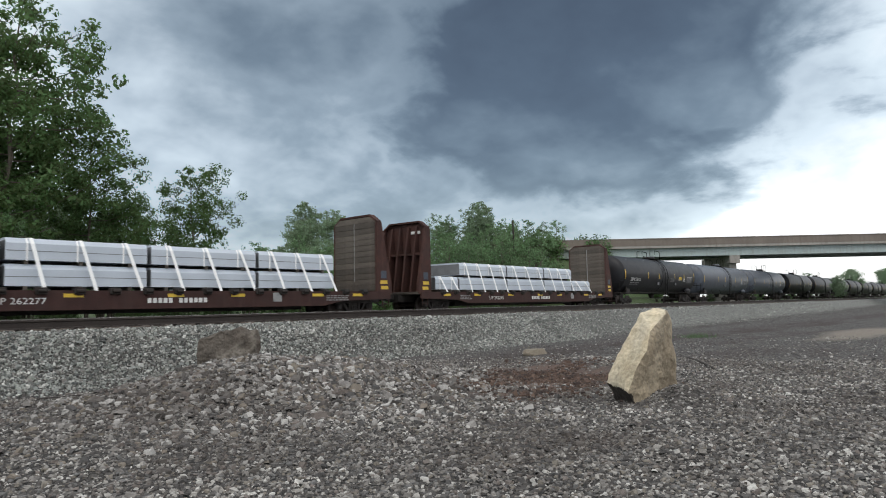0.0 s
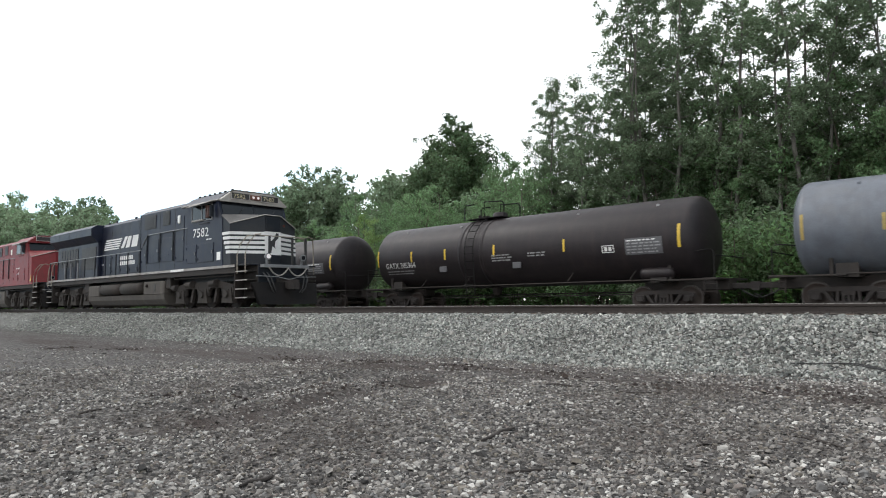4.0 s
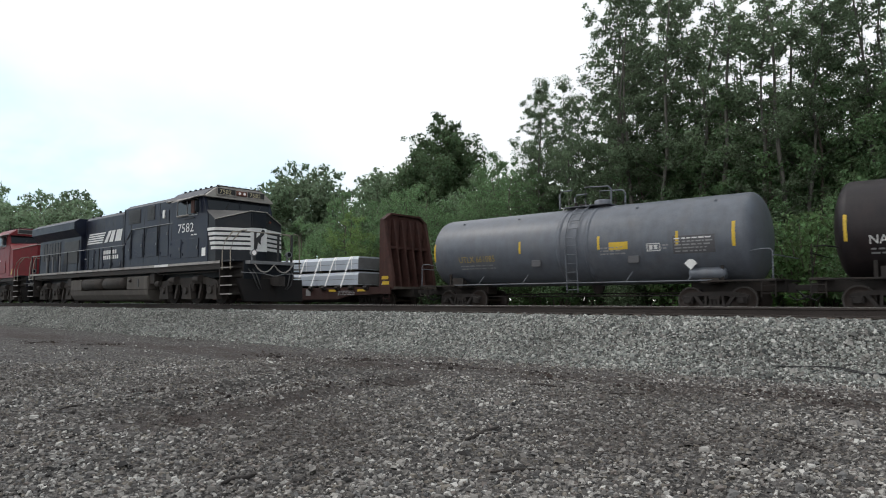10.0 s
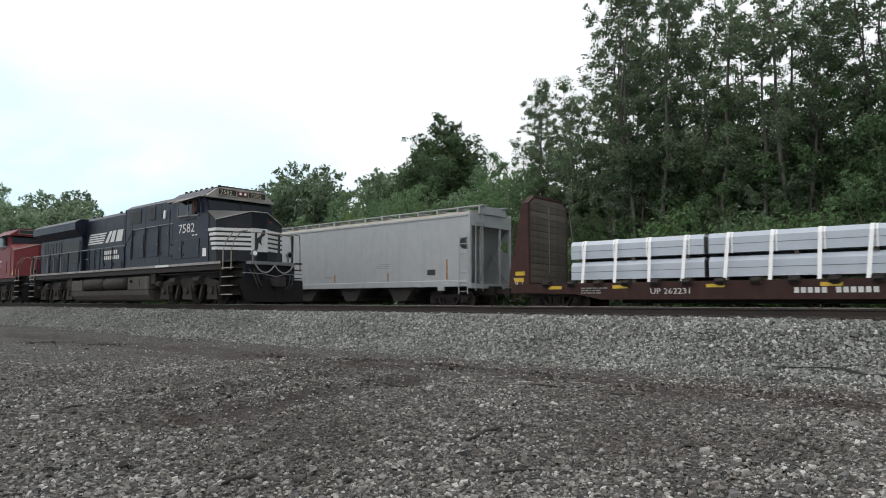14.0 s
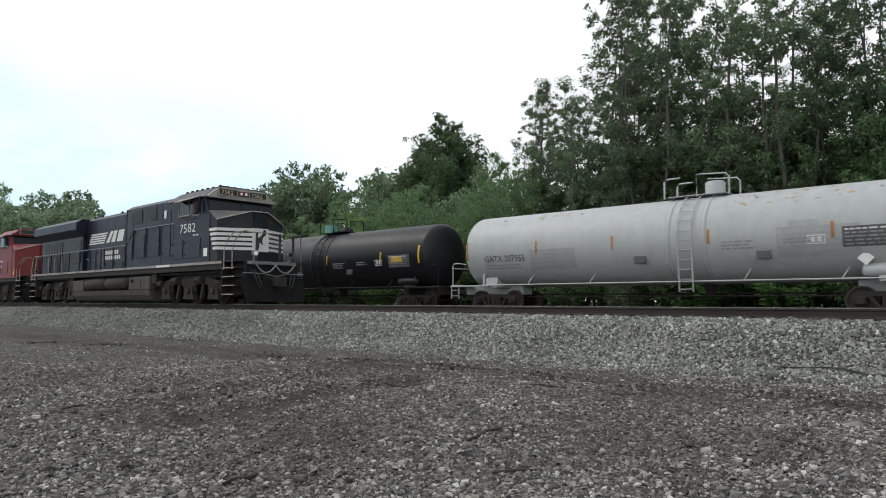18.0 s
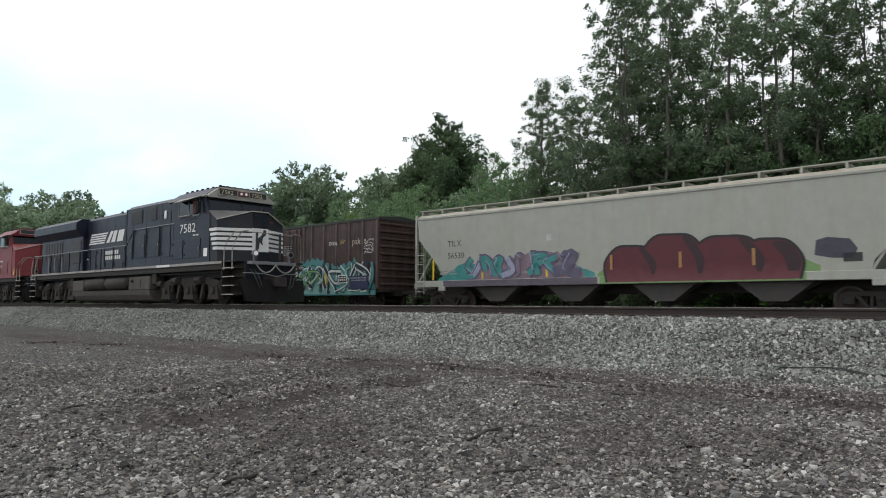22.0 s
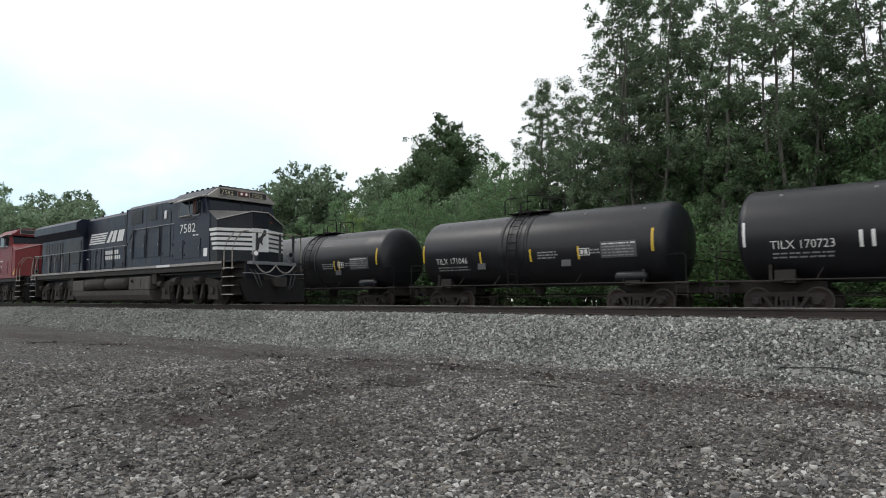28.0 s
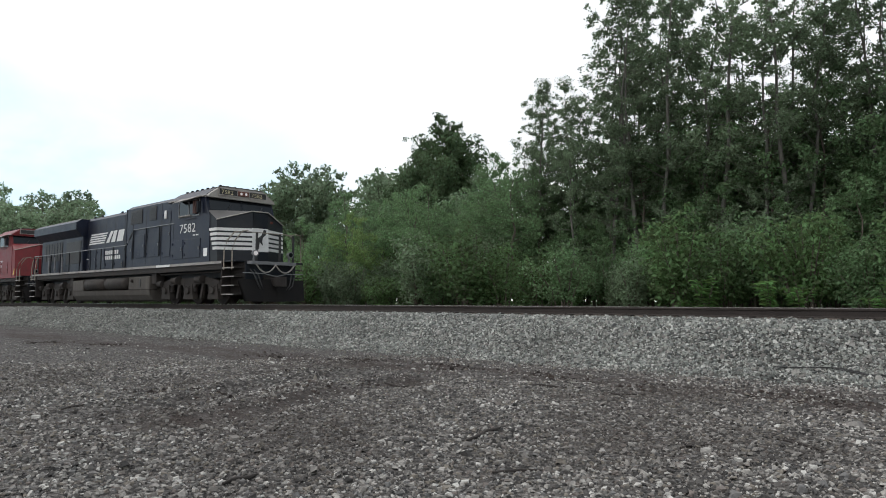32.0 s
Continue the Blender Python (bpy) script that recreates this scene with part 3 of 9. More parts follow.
class Shape:
    """Vertices and faces of one mesh; smooth faces are flagged one by one."""

    def __init__(self):
        self.v, self.f, self.s = [], [], []

    def add(self, verts, faces, smooth=False):
        n = len(self.v)
        self.v += [tuple(p) for p in verts]
        self.f += [tuple(i + n for i in q) for q in faces]
        self.s += [smooth] * len(faces)
        return self

    def box(self, x0, x1, y0, y1, z0, z1, b=0.0):
        if b <= 0:
            vs = [(x, y, z) for x in (x0, x1) for y in (y0, y1) for z in (z0, z1)]
            return self.add(vs, [(0, 1, 3, 2), (4, 6, 7, 5), (0, 4, 5, 1), (2, 3, 7, 6), (0, 2, 6, 4), (1, 5, 7, 3)])
        b = min(b, (x1 - x0) / 2.1, (y1 - y0) / 2.1, (z1 - z0) / 2.1)
        c, h = Vector(((x0 + x1) / 2, (y0 + y1) / 2, (z0 + z1) / 2)), ((x1 - x0) / 2, (y1 - y0) / 2, (z1 - z0) / 2)
        idx, vs = {}, []
        for sx in (-1, 1):
            for sy in (-1, 1):
                for sz in (-1, 1):
                    for a in range(3):
                        p = [s * (h[i] - (0 if i == a else b)) for i, s in enumerate((sx, sy, sz))]
                        idx[(sx, sy, sz, a)] = len(vs)
                        vs.append(c + Vector(p))
        fs = []
        for a in range(3):
            o1, o2 = (a + 1) % 3, (a + 2) % 3
            for s in (-1, 1):
                q = []
                for u, w in ((-1, -1), (1, -1), (1, 1), (-1, 1)):
                    k = [0, 0, 0]
                    k[a], k[o1], k[o2] = s, u, w
                    q.append(idx[(*k, a)])
                fs.append(tuple(q if s > 0 else q[::-1]))
            for u in (-1, 1):
                for w in (-1, 1):
                    k0, k1 = [0, 0, 0], [0, 0, 0]
                    k0[a], k0[o1], k0[o2] = -1, u, w
                    k1[a], k1[o1], k1[o2] = 1, u, w
                    q = (idx[(*k0, o1)], idx[(*k1, o1)], idx[(*k1, o2)], idx[(*k0, o2)])
                    fs.append(q if u * w > 0 else q[::-1])
        for sx in (-1, 1):
            for sy in (-1, 1):
                for sz in (-1, 1):
                    q = tuple(idx[(sx, sy, sz, a)] for a in range(3))
                    fs.append(q if sx * sy * sz > 0 else q[::-1])
        return self.add(vs, fs)

    def tube(self, pts, r, n=8, caps=True, smooth=True):
        """A round bar along a line of points; r is one radius or one a point."""
        pts = [Vector(p) for p in pts]
        rs = [r] * len(pts) if isinstance(r, (int, float)) else r
        vs, fs = [], []
        for i, p in enumerate(pts):
            d = (pts[min(i + 1, len(pts) - 1)] - pts[max(i - 1, 0)]).normalized()
            u = d.cross(Vector((0, 0, 1)) if abs(d.z) < 0.9 else Vector((1, 0, 0))).normalized()
            w = d.cross(u)
            vs += [p + (u * math.cos(2 * math.pi * k / n) + w * math.sin(2 * math.pi * k / n)) * rs[i] for k in range(n)]
        for i in range(len(pts) - 1):
            for k in range(n):
                a, b2 = i * n + k, i * n + (k + 1) % n
                fs.append((a, a + n, b2 + n, b2))
        self.add(vs, fs, smooth)
        if caps:
            self.add(vs[:n], [tuple(range(n))])
            self.add(vs[-n:], [tuple(range(n))[::-1]])
        return self

    def lathe_x(self, prof, cy=0.0, cz=0.0, n=36, smooth=True):
        """A profile of (x, radius) turned about the x axis."""
        vs, fs = [], []
        for x, r in prof:
            vs += [(x, cy + r * math.cos(2 * math.pi * k / n), cz + r * math.sin(2 * math.pi * k / n)) for k in range(n)]
        for i in range(len(prof) - 1):
            for k in range(n):
                a, b2 = i * n + k, i * n + (k + 1) % n
                fs.append((a, b2, b2 + n, a + n))
        return self.add(vs, fs, smooth)

    def prism(self, poly, axis, a0, a1):
        """A polygon drawn out along an axis: poly is (x, z) for y, (y, z) for x, (x, y) for z."""
        n = len(poly)

        def at(p, a):
            return (p[0], a, p[1]) if axis == "y" else (a, p[0], p[1]) if axis == "x" else (p[0], p[1], a)
        vs = [at(p, a0) for p in poly] + [at(p, a1) for p in poly]
        fs = [tuple(range(n)), tuple(range(2 * n - 1, n - 1, -1))]
        fs += [(k, n + k, n + (k + 1) % n, (k + 1) % n) for k in range(n)]
        return self.add(vs, fs)

    def mesh(self, name, material):
        me = bpy.data.meshes.new(name)
        me.from_pydata(self.v, [], self.f)
        me.polygons.foreach_set("use_smooth", self.s)
        me.materials.append(material)
        bm = bmesh.new()
        bm.from_mesh(me)
        bmesh.ops.recalc_face_normals(bm, faces=bm.faces)
        bm.to_mesh(me)
        bm.free()
        return me


def part(name, shape, material, parent, label="", m=None):
    """One mesh object under a thing or a part; shape is a Shape or a mesh to share."""
    ob = new(name, shape if isinstance(shape, bpy.types.Mesh) else shape.mesh(name, material))
    ob.parent = parent
    if m is not None:
        ob.matrix_basis = m
    return tagged(ob, label)


def thing(name, label, category, group="", m=None, kind=""):
    ob = new(name)
    if m is not None:
        ob.matrix_basis = m
    return tagged(ob, label, category, group, kind)


def solo(name, shape, material, label, category, group="", m=None, kind=""):
    ob = new(name, shape if isinstance(shape, bpy.types.Mesh) else shape.mesh(name, material))
    if m is not None:
        ob.matrix_basis = m
    return tagged(ob, label, category, group, kind)


def raw_mesh(name, co, quads, material, smooth=False):
    """A mesh from arrays of places and of faces with equal corner counts."""
    me = bpy.data.meshes.new(name)
    k = quads.shape[1]
    me.vertices.add(len(co)), me.loops.add(quads.size), me.polygons.add(len(quads))
    me.vertices.foreach_set("co", co.astype(np.float32).ravel())
    me.loops.foreach_set("vertex_index", quads.astype(np.int32).ravel())
    me.polygons.foreach_set("loop_start", np.arange(0, quads.size, k, dtype=np.int32))
    me.polygons.foreach_set("use_smooth", np.full(len(quads), smooth))
    me.update(calc_edges=True)
    me.materials.append(material)
    return me


def letters(text, size, wide=1.0):
    """Outlines of a text as flat vertices and faces, left edge and base line at 0."""
    cu = bpy.data.curves.new("text", "FONT")
    cu.body, cu.size, cu.resolution_u = text, size * 1.38, 2
    ob = bpy.data.objects.new("text", cu)
    me = bpy.data.meshes.new_from_object(ob)
    vs = [(v.co.x * wide, v.co.y) for v in me.vertices]
    fs = [tuple(p.vertices) for p in me.polygons]
    bpy.data.objects.remove(ob), bpy.data.meshes.remove(me), bpy.data.curves.remove(cu)
    return vs, fs


# ------------------------------------------------------------------ line of the tracks
Y_NEAR, Y_FAR, Z_NEAR, Z_FAR = 15.0, 24.35, 1.13, 0.83
SPEED, GAIN = 19.153, 0.0397


def bend(x):
    """How far both tracks swing away from a straight line towards the bridge."""
    k = 0.085 / 45
    return 0.0 if x < -15 else k * (x + 15) ** 2 / 2 if x < 30 else k * 45 ** 2 / 2 + 0.085 * (x - 30)


def lean(x):
    return 0.0 if x < -15 else 0.085 / 45 * (x + 15) if x < 30 else 0.085


def on_track(x, y0, z):
    return Matrix.Translation((x, y0 + bend(x), z)) @ Matrix.Rotation(math.atan(lean(x)), 4, "Z")


def ease(a, b, x):
    t = min(1.0, max(0.0, (x - a) / (b - a)))
    return t * t * (3 - 2 * t)


def rut_line(y):
    return -0.42 * min(2.0, max(0.0, y - 4.0))


def height(x, y):
    """The ground: gravel lot, two ballast banks, a mound of gravel, a shallow pit, the rising wood and the bridge's embankment."""
    b = bend(max(-200, min(300, x)))
    u, w = y - Y_NEAR - b, y - Y_FAR - b
    z = 0.05 * noise.noise((x * 0.35, y * 0.35, 0)) + 0.03 * noise.noise((x * 1.3, y * 1.3, 4))
    # wheel ruts with a low rim of pushed-up gravel
    if -12 < x < -4 and y < 9:
        for c, k in ((-6.9, 0.10), (-8.35, 0.08)):
            d = x - rut_line(y) - c
            fade = ease(2.6, 3.8, y) * (1 - ease(7.4, 8.6, y)) * (0.7 + 0.8 * noise.noise((y * 1.1, c, 3)))
            z += k * fade * (math.exp(-((d + 0.16) / 0.24) ** 2) - 0.8 * math.exp(-((d - 0.34) / 0.26) ** 2))
    if -30 < x < 20 and 2 < y < 12:
        rough = math.exp(-((y - 9.6 + 0.1 * min(14, max(0, -6 - x))) / 1.1) ** 2) + math.exp(-((x + 8.2 + 0.3 * (y - 5)) / 1.6) ** 2) + 0.3
        z += rough * (0.035 * noise.noise((x * 1.7, y * 2.6, 11)) + 0.018 * noise.noise((x * 4.3, y * 5.5, 13)))
    z += 0.56 * math.exp(-((x - 5.0) / 1.9) ** 2 - ((y - 8.6) / 1.35) ** 2) + 0.26 * math.exp(-((x - 6.7) / 1.3) ** 2 - ((y - 7.5) / 0.9) ** 2)
    z += 0.05 * noise.noise((x * 2.2, y * 2.2, 2)) * math.exp(-((x - 5.4) / 2.6) ** 2 - ((y - 8.2) / 1.8) ** 2)
    z -= 0.12 * math.exp(-(((x - 9.9) * 0.93 + (y - 6.9) * 0.37) / 1.9) ** 2 - (((y - 6.9) * 0.93 - (x - 9.9) * 0.37) / 1.0) ** 2)
    z += 0.20 * math.exp(-((x - 8.20) / 0.42) ** 2 - ((y - 3.70) / 0.42) ** 2)
    near = 0.90 * ease(-3.65, -1.45, u)
    if u > 1.6:
        near = 0.90 - 0.36 * ease(1.6, 3.4, u)
    z = z * (1 - 0.75 * ease(-4.2, -2.5, u)) + near
    if u > 3.4:
        z += 0.10 * ease(-3.2, -1.6, w) - 0.22 * ease(1.8, 3.6, w)
        z += 0.5 * ease(6, 30, w) + 0.25 * noise.noise((x * 0.06, y * 0.06, 9)) * ease(3, 8, w)
    # embankment of the road at its end of the bridge
    s = (x - 79.9) * 0.673 - (y - 51.2) * 0.739
    t = (x - 79.9) * 0.739 + (y - 51.2) * 0.673
    if x > 20 and s < 25:
        z += 6.4 * (1 - ease(2, 15, s)) * (1 - ease(7, 26, abs(t - 6)))
    return z

# ------------------------------------------------------------------ ground and tracks


def spread(lo, hi, fine_lo, fine_hi, step, grow=1.22):
    out = list(np.arange(fine_lo, fine_hi + step / 2, step))
    s = step
    while out[-1] < hi:
        s *= grow
        out.append(out[-1] + s)
    s = step
    while out[0] > lo:
        s *= grow
        out.insert(0, out[0] - s)
    return out


def build_ground():
    xs, ys = spread(-1600, 1600, -24, 16, 0.12, 1.12), spread(-1600, 1600, 3.0, 12.5, 0.10, 1.06)
    co = np.array([(x, y, height(x, y)) for y in ys for x in xs])
    nx = len(xs)
    i = np.arange(len(ys) - 1)[:, None] * nx + np.arange(nx - 1)[None, :]
    i = i.ravel()
    solo("ground", raw_mesh("ground", co, np.stack([i, i + 1, i + nx + 1, i + nx], 1), M_GROUND, True), None,
         "grey gravel lot with brown dirt rising to ballast banks", "ground", kind="structure")


def stones(name, material, label, n, place, size, seed, flat=0.75, proud=0.25):
    """Many small crushed stones, each a tilted, uneven flat-topped chip sunk a little into the ground."""
    rng = np.random.default_rng(seed)
    base = np.array([(-1, -1, -0.8), (1, -1, -0.8), (1, 1, -0.8), (-1, 1, -0.8), (-0.7, -0.7, 0.6), (0.7, -0.7, 0.6), (0.7, 0.7, 0.6), (-0.7, 0.7, 0.6)], float) * (0.78, 0.78, 1)
    face = np.array([(4, 5, 6), (4, 6, 7), (0, 1, 5), (0, 5, 4), (1, 2, 6), (1, 6, 5), (2, 3, 7), (2, 7, 6), (3, 0, 4), (3, 4, 7)])
    xy = place(rng, n)
    n = len(xy)
    z = np.array([height(a, b) for a, b in xy])
    r = size * np.exp(rng.normal(0, 0.36, n))
    p = base[None] * rng.uniform(0.75, 1.2, (n, 8, 1)) + rng.normal(0, 0.17, (n, 8, 3))
    p *= np.stack([np.ones(n), rng.uniform(0.5, 1, n), rng.uniform(0.4, flat, n)], 1)[:, None]
    a, t = rng.uniform(0, 2 * np.pi, n), rng.normal(0, 0.42, n)
    ca, sa, ct, st = np.cos(a), np.sin(a), np.cos(t), np.sin(t)
    x1, z1 = p[..., 0] * ct[:, None] + p[..., 2] * st[:, None], -p[..., 0] * st[:, None] + p[..., 2] * ct[:, None]
    q = np.stack([x1 * ca[:, None] - p[..., 1] * sa[:, None], x1 * sa[:, None] + p[..., 1] * ca[:, None], z1], -1)
    q = q * r[:, None, None] + np.stack([xy[:, 0], xy[:, 1], z + r * proud], 1)[:, None]
    f = face[None] + 8 * np.arange(n)[:, None, None]
    solo(name, raw_mesh(name, q.reshape(-1, 3), f.reshape(-1, 3), material), None, label, "gravel", kind="stuff")


def place_ballast(rng, n):
    pick = rng.random(n)
    x = np.where(pick < 0.50, np.clip(rng.normal(-7, 12, n), -60, 75), np.where(pick < 0.85, rng.uniform(-44, 22, n), rng.uniform(-60, 75, n)))
    u = rng.uniform(-3.35, -1.3, n) - 0.6 * rng.random(n) ** 4
    return np.stack([x, [Y_NEAR + bend(a) + b for a, b in zip(x, u)]], 1)


def place_lot(rng, n):
    d, a = 3.7 * (26 / 3.7) ** rng.random(n) ** 0.9, rng.uniform(radians(-88), radians(94), n)
    wide = rng.random(n) < 0.62
    d = np.where(wide, np.sqrt(rng.uniform(14, 250, n)), d)
    p = np.stack([d * np.sin(a), d * np.cos(a)], 1)
    x, y = p[:, 0], p[:, 1]
    # few stones on the trodden strip and in the pit
    line = 9.9 - 0.12 * np.clip(-6.0 - x, 0, 14)
    strip = np.abs(y - line + 0.22 * np.sin(x * 1.3) + 0.12 * np.sin(x * 3.7 + 1)) < 0.75 + 0.25 * np.sin(x * 0.9 + 2)
    pit = ((((x - 9.9) * 0.93 + (y - 6.9) * 0.37) / 2.6) ** 2 + (((y - 6.9) * 0.93 - (x - 9.9) * 0.37) / 1.2) ** 2 < 1 + 0.35 * np.sin(x * 2.1) + 0.3 * np.sin(y * 3.3 + x))
    bow = 0.42 * np.clip(y - 4.0, 0, 2) + 0.08 * np.sin(y * 5)
    rut = ((np.abs(x + 6.65 + bow) < 0.26) | (np.abs(x + 8.1 + bow) < 0.2)) & (y > 2.8) & (y < 8.4)
    q = rng.random(len(p))
    return p[(y < 11.6) & (~strip | (q < np.where(x > -4.5, 0.62, 0.30))) & (~rut | (q < 0.45)) & (~pit | (q < 0.13))]


def place_clods(rng, n):
    """Clods of dark soil thrown up along the wheel ruts and the edges of the trodden strip."""
    lines = [((-9.6, 4.2), (-8.3, 5.2), (-7.9, 6.4), (-7.3, 7.3)), ((-9.3, 5.6), (-9.5, 7.0)), ((-22.5, 11.4), (-18.5, 11.6)), ((-23.5, 7.0), (-19.0, 8.5)), ((-14.0, 9.0), (-9.0, 9.9), (-6.2, 9.9)), ((-6.2, 9.5), (-4.1, 9.2), (-1.5, 9.8)), ((2.6, 8.0), (4.2, 9.2), (4.6, 9.8)), ((7.4, 5.3), (9.6, 7.6), (11.8, 7.9))]
    legs = [(p, q) for l in lines for p, q in zip(l, l[1:])]
    w = np.array([math.dist(p, q) for p, q in legs])
    k = rng.choice(len(legs), n, p=w / w.sum())
    t = rng.random((n, 1))
    p, q = np.array([l[0] for l in legs])[k], np.array([l[1] for l in legs])[k]
    gap = np.sin(t[:, 0] * w[k] * 2.6 + k) + rng.normal(0, 0.4, n) > 0.1
    return (p + (q - p) * t + rng.normal(0, 0.24, (n, 2)))[gap]


def place_pit(rng, n):
    """Crumbs of reddish soil over the bare pit beside the mound."""
    a, b = rng.normal(0, 1.3, n), rng.normal(0, 0.62, n)
    keep = np.sin(a * 2.3 + 1) + np.sin(b * 4.1 + a) + rng.normal(0, 0.5, n) > -0.3
    return np.stack([9.9 + a * 0.93 - b * 0.37, 6.9 + a * 0.37 + b * 0.93], 1)[keep]


def place_mound(rng, n):
    return np.stack([rng.normal(5.4, 1.7, n), rng.normal(8.0, 1.1, n)], 1)


def rail_shape(x0, x1, y0, side, z, head):
    prof = [(-0.037, 0.0), (-0.036, -0.035), (-0.012, -0.05), (-0.010, -0.145), (-0.07, -0.160), (-0.07, -0.172), (0.07, -0.172), (0.07, -0.160), (0.010, -0.145), (0.012, -0.05), (0.036, -0.035), (0.037, 0.0)]
    if head:
        prof = [(-0.030, 0.002), (-0.030, 0.006), (0.030, 0.006), (0.030, 0.002)]
    xs = list(np.arange(x0, x1 + 0.1, 5.0))
    s = Shape()
    n = len(prof)
    vs = [(x, y0 + bend(x) + side + py, z + pz) for x in xs for py, pz in prof]
    fs = [(i * n + k, (i + 1) * n + k, (i + 1) * n + (k + 1) % n, i * n + (k + 1) % n) for i in range(len(xs) - 1) for k in range(n)]
    return s.add(vs, fs)


def build_track(name, y0, z, label, x0, x1, t0, t1):
    track = thing(name, label, "railway track", kind="structure")
    for side in (-0.755, 0.755):
        rl = part("rail", rail_shape(x0, x1, y0, side, z - 0.006, False), M_RAIL, track, "rusty steel rail")
        part("rail_head", rail_shape(x0, x1, y0, side, z - 0.006, True), M_RAILTOP, rl, "shiny worn running surface")
    tie = Shape().box(-0.115, 0.115, -1.3, 1.3, -0.365, -0.19, 0.012).mesh("tie", M_TIE)
    plate = Shape().box(-0.1, 0.1, -0.90, -0.60, -0.19, -0.172, 0.004).box(-0.1, 0.1, 0.60, 0.90, -0.19, -0.172, 0.004)
    for sy in (-0.86, -0.65, 0.65, 0.86):
        plate.box(-0.02, 0.02, sy - 0.02, sy + 0.02, -0.19, -0.145, 0.004)
    plate = plate.mesh("tie_plate", M_RAIL)
    rest, rng = Shape(), random.Random(3)
    x = x0
    while x < x1:
        m = on_track(x, y0, z) @ pose(0, rng.uniform(-0.04, 0.04), rng.uniform(-0.012, 0.005), 0, 0, rng.uniform(-0.8, 0.8))
        if t0 < x < t1:
            t = part("tie", tie, None, track, m=m)
            part("tie_plate", plate, None, t)
        else:
            c = m.translation
            rest.box(c.x - 0.115, c.x + 0.115, c.y - 1.3, c.y + 1.3, c.z - 0.365, c.z - 0.19)
        x += 0.52
    tagged(part("far_ties", rest, M_TIE, track), kind="stuff")

# ------------------------------------------------------------------ trees and shrubs


def leaves(rng, centers, radii, count, size, flat=0.75):
    """Leaf sprays: small bent two-face blades gathered round clump centres."""
    c, r = np.array(centers), np.array(radii)
    w = r ** 2
    pick = rng.choice(len(c), count, p=w / w.sum())
    d = rng.normal(0, 1, (count, 3))
    d /= np.linalg.norm(d, axis=1, keepdims=True)
    rad = r[pick] * rng.uniform(0.2, 1.0, count) ** 0.6 * rng.uniform(0.85, 1.08, count)
    pos = c[pick] + d * rad[:, None] * np.array([1, 1, flat])
    nrm = d + rng.normal(0, 0.7, (count, 3)) + np.array([0, 0, 0.4])
    nrm /= np.linalg.norm(nrm, axis=1, keepdims=True)
    t = np.cross(nrm, rng.normal(0, 1, (count, 3)))
    t /= np.linalg.norm(t, axis=1, keepdims=True)
    b = np.cross(nrm, t)
    s = size * rng.uniform(0.6, 1.35, count)[:, None]
    bendy = nrm * s * rng.uniform(-0.25, 0.25, (count, 1))
    v = np.stack([pos - t * s, pos - b * s * 0.55 + bendy, pos + t * s, pos + b * s * 0.55 + bendy], 1)
    f = np.arange(count * 4).reshape(count, 4)
    return v.reshape(-1, 3), f


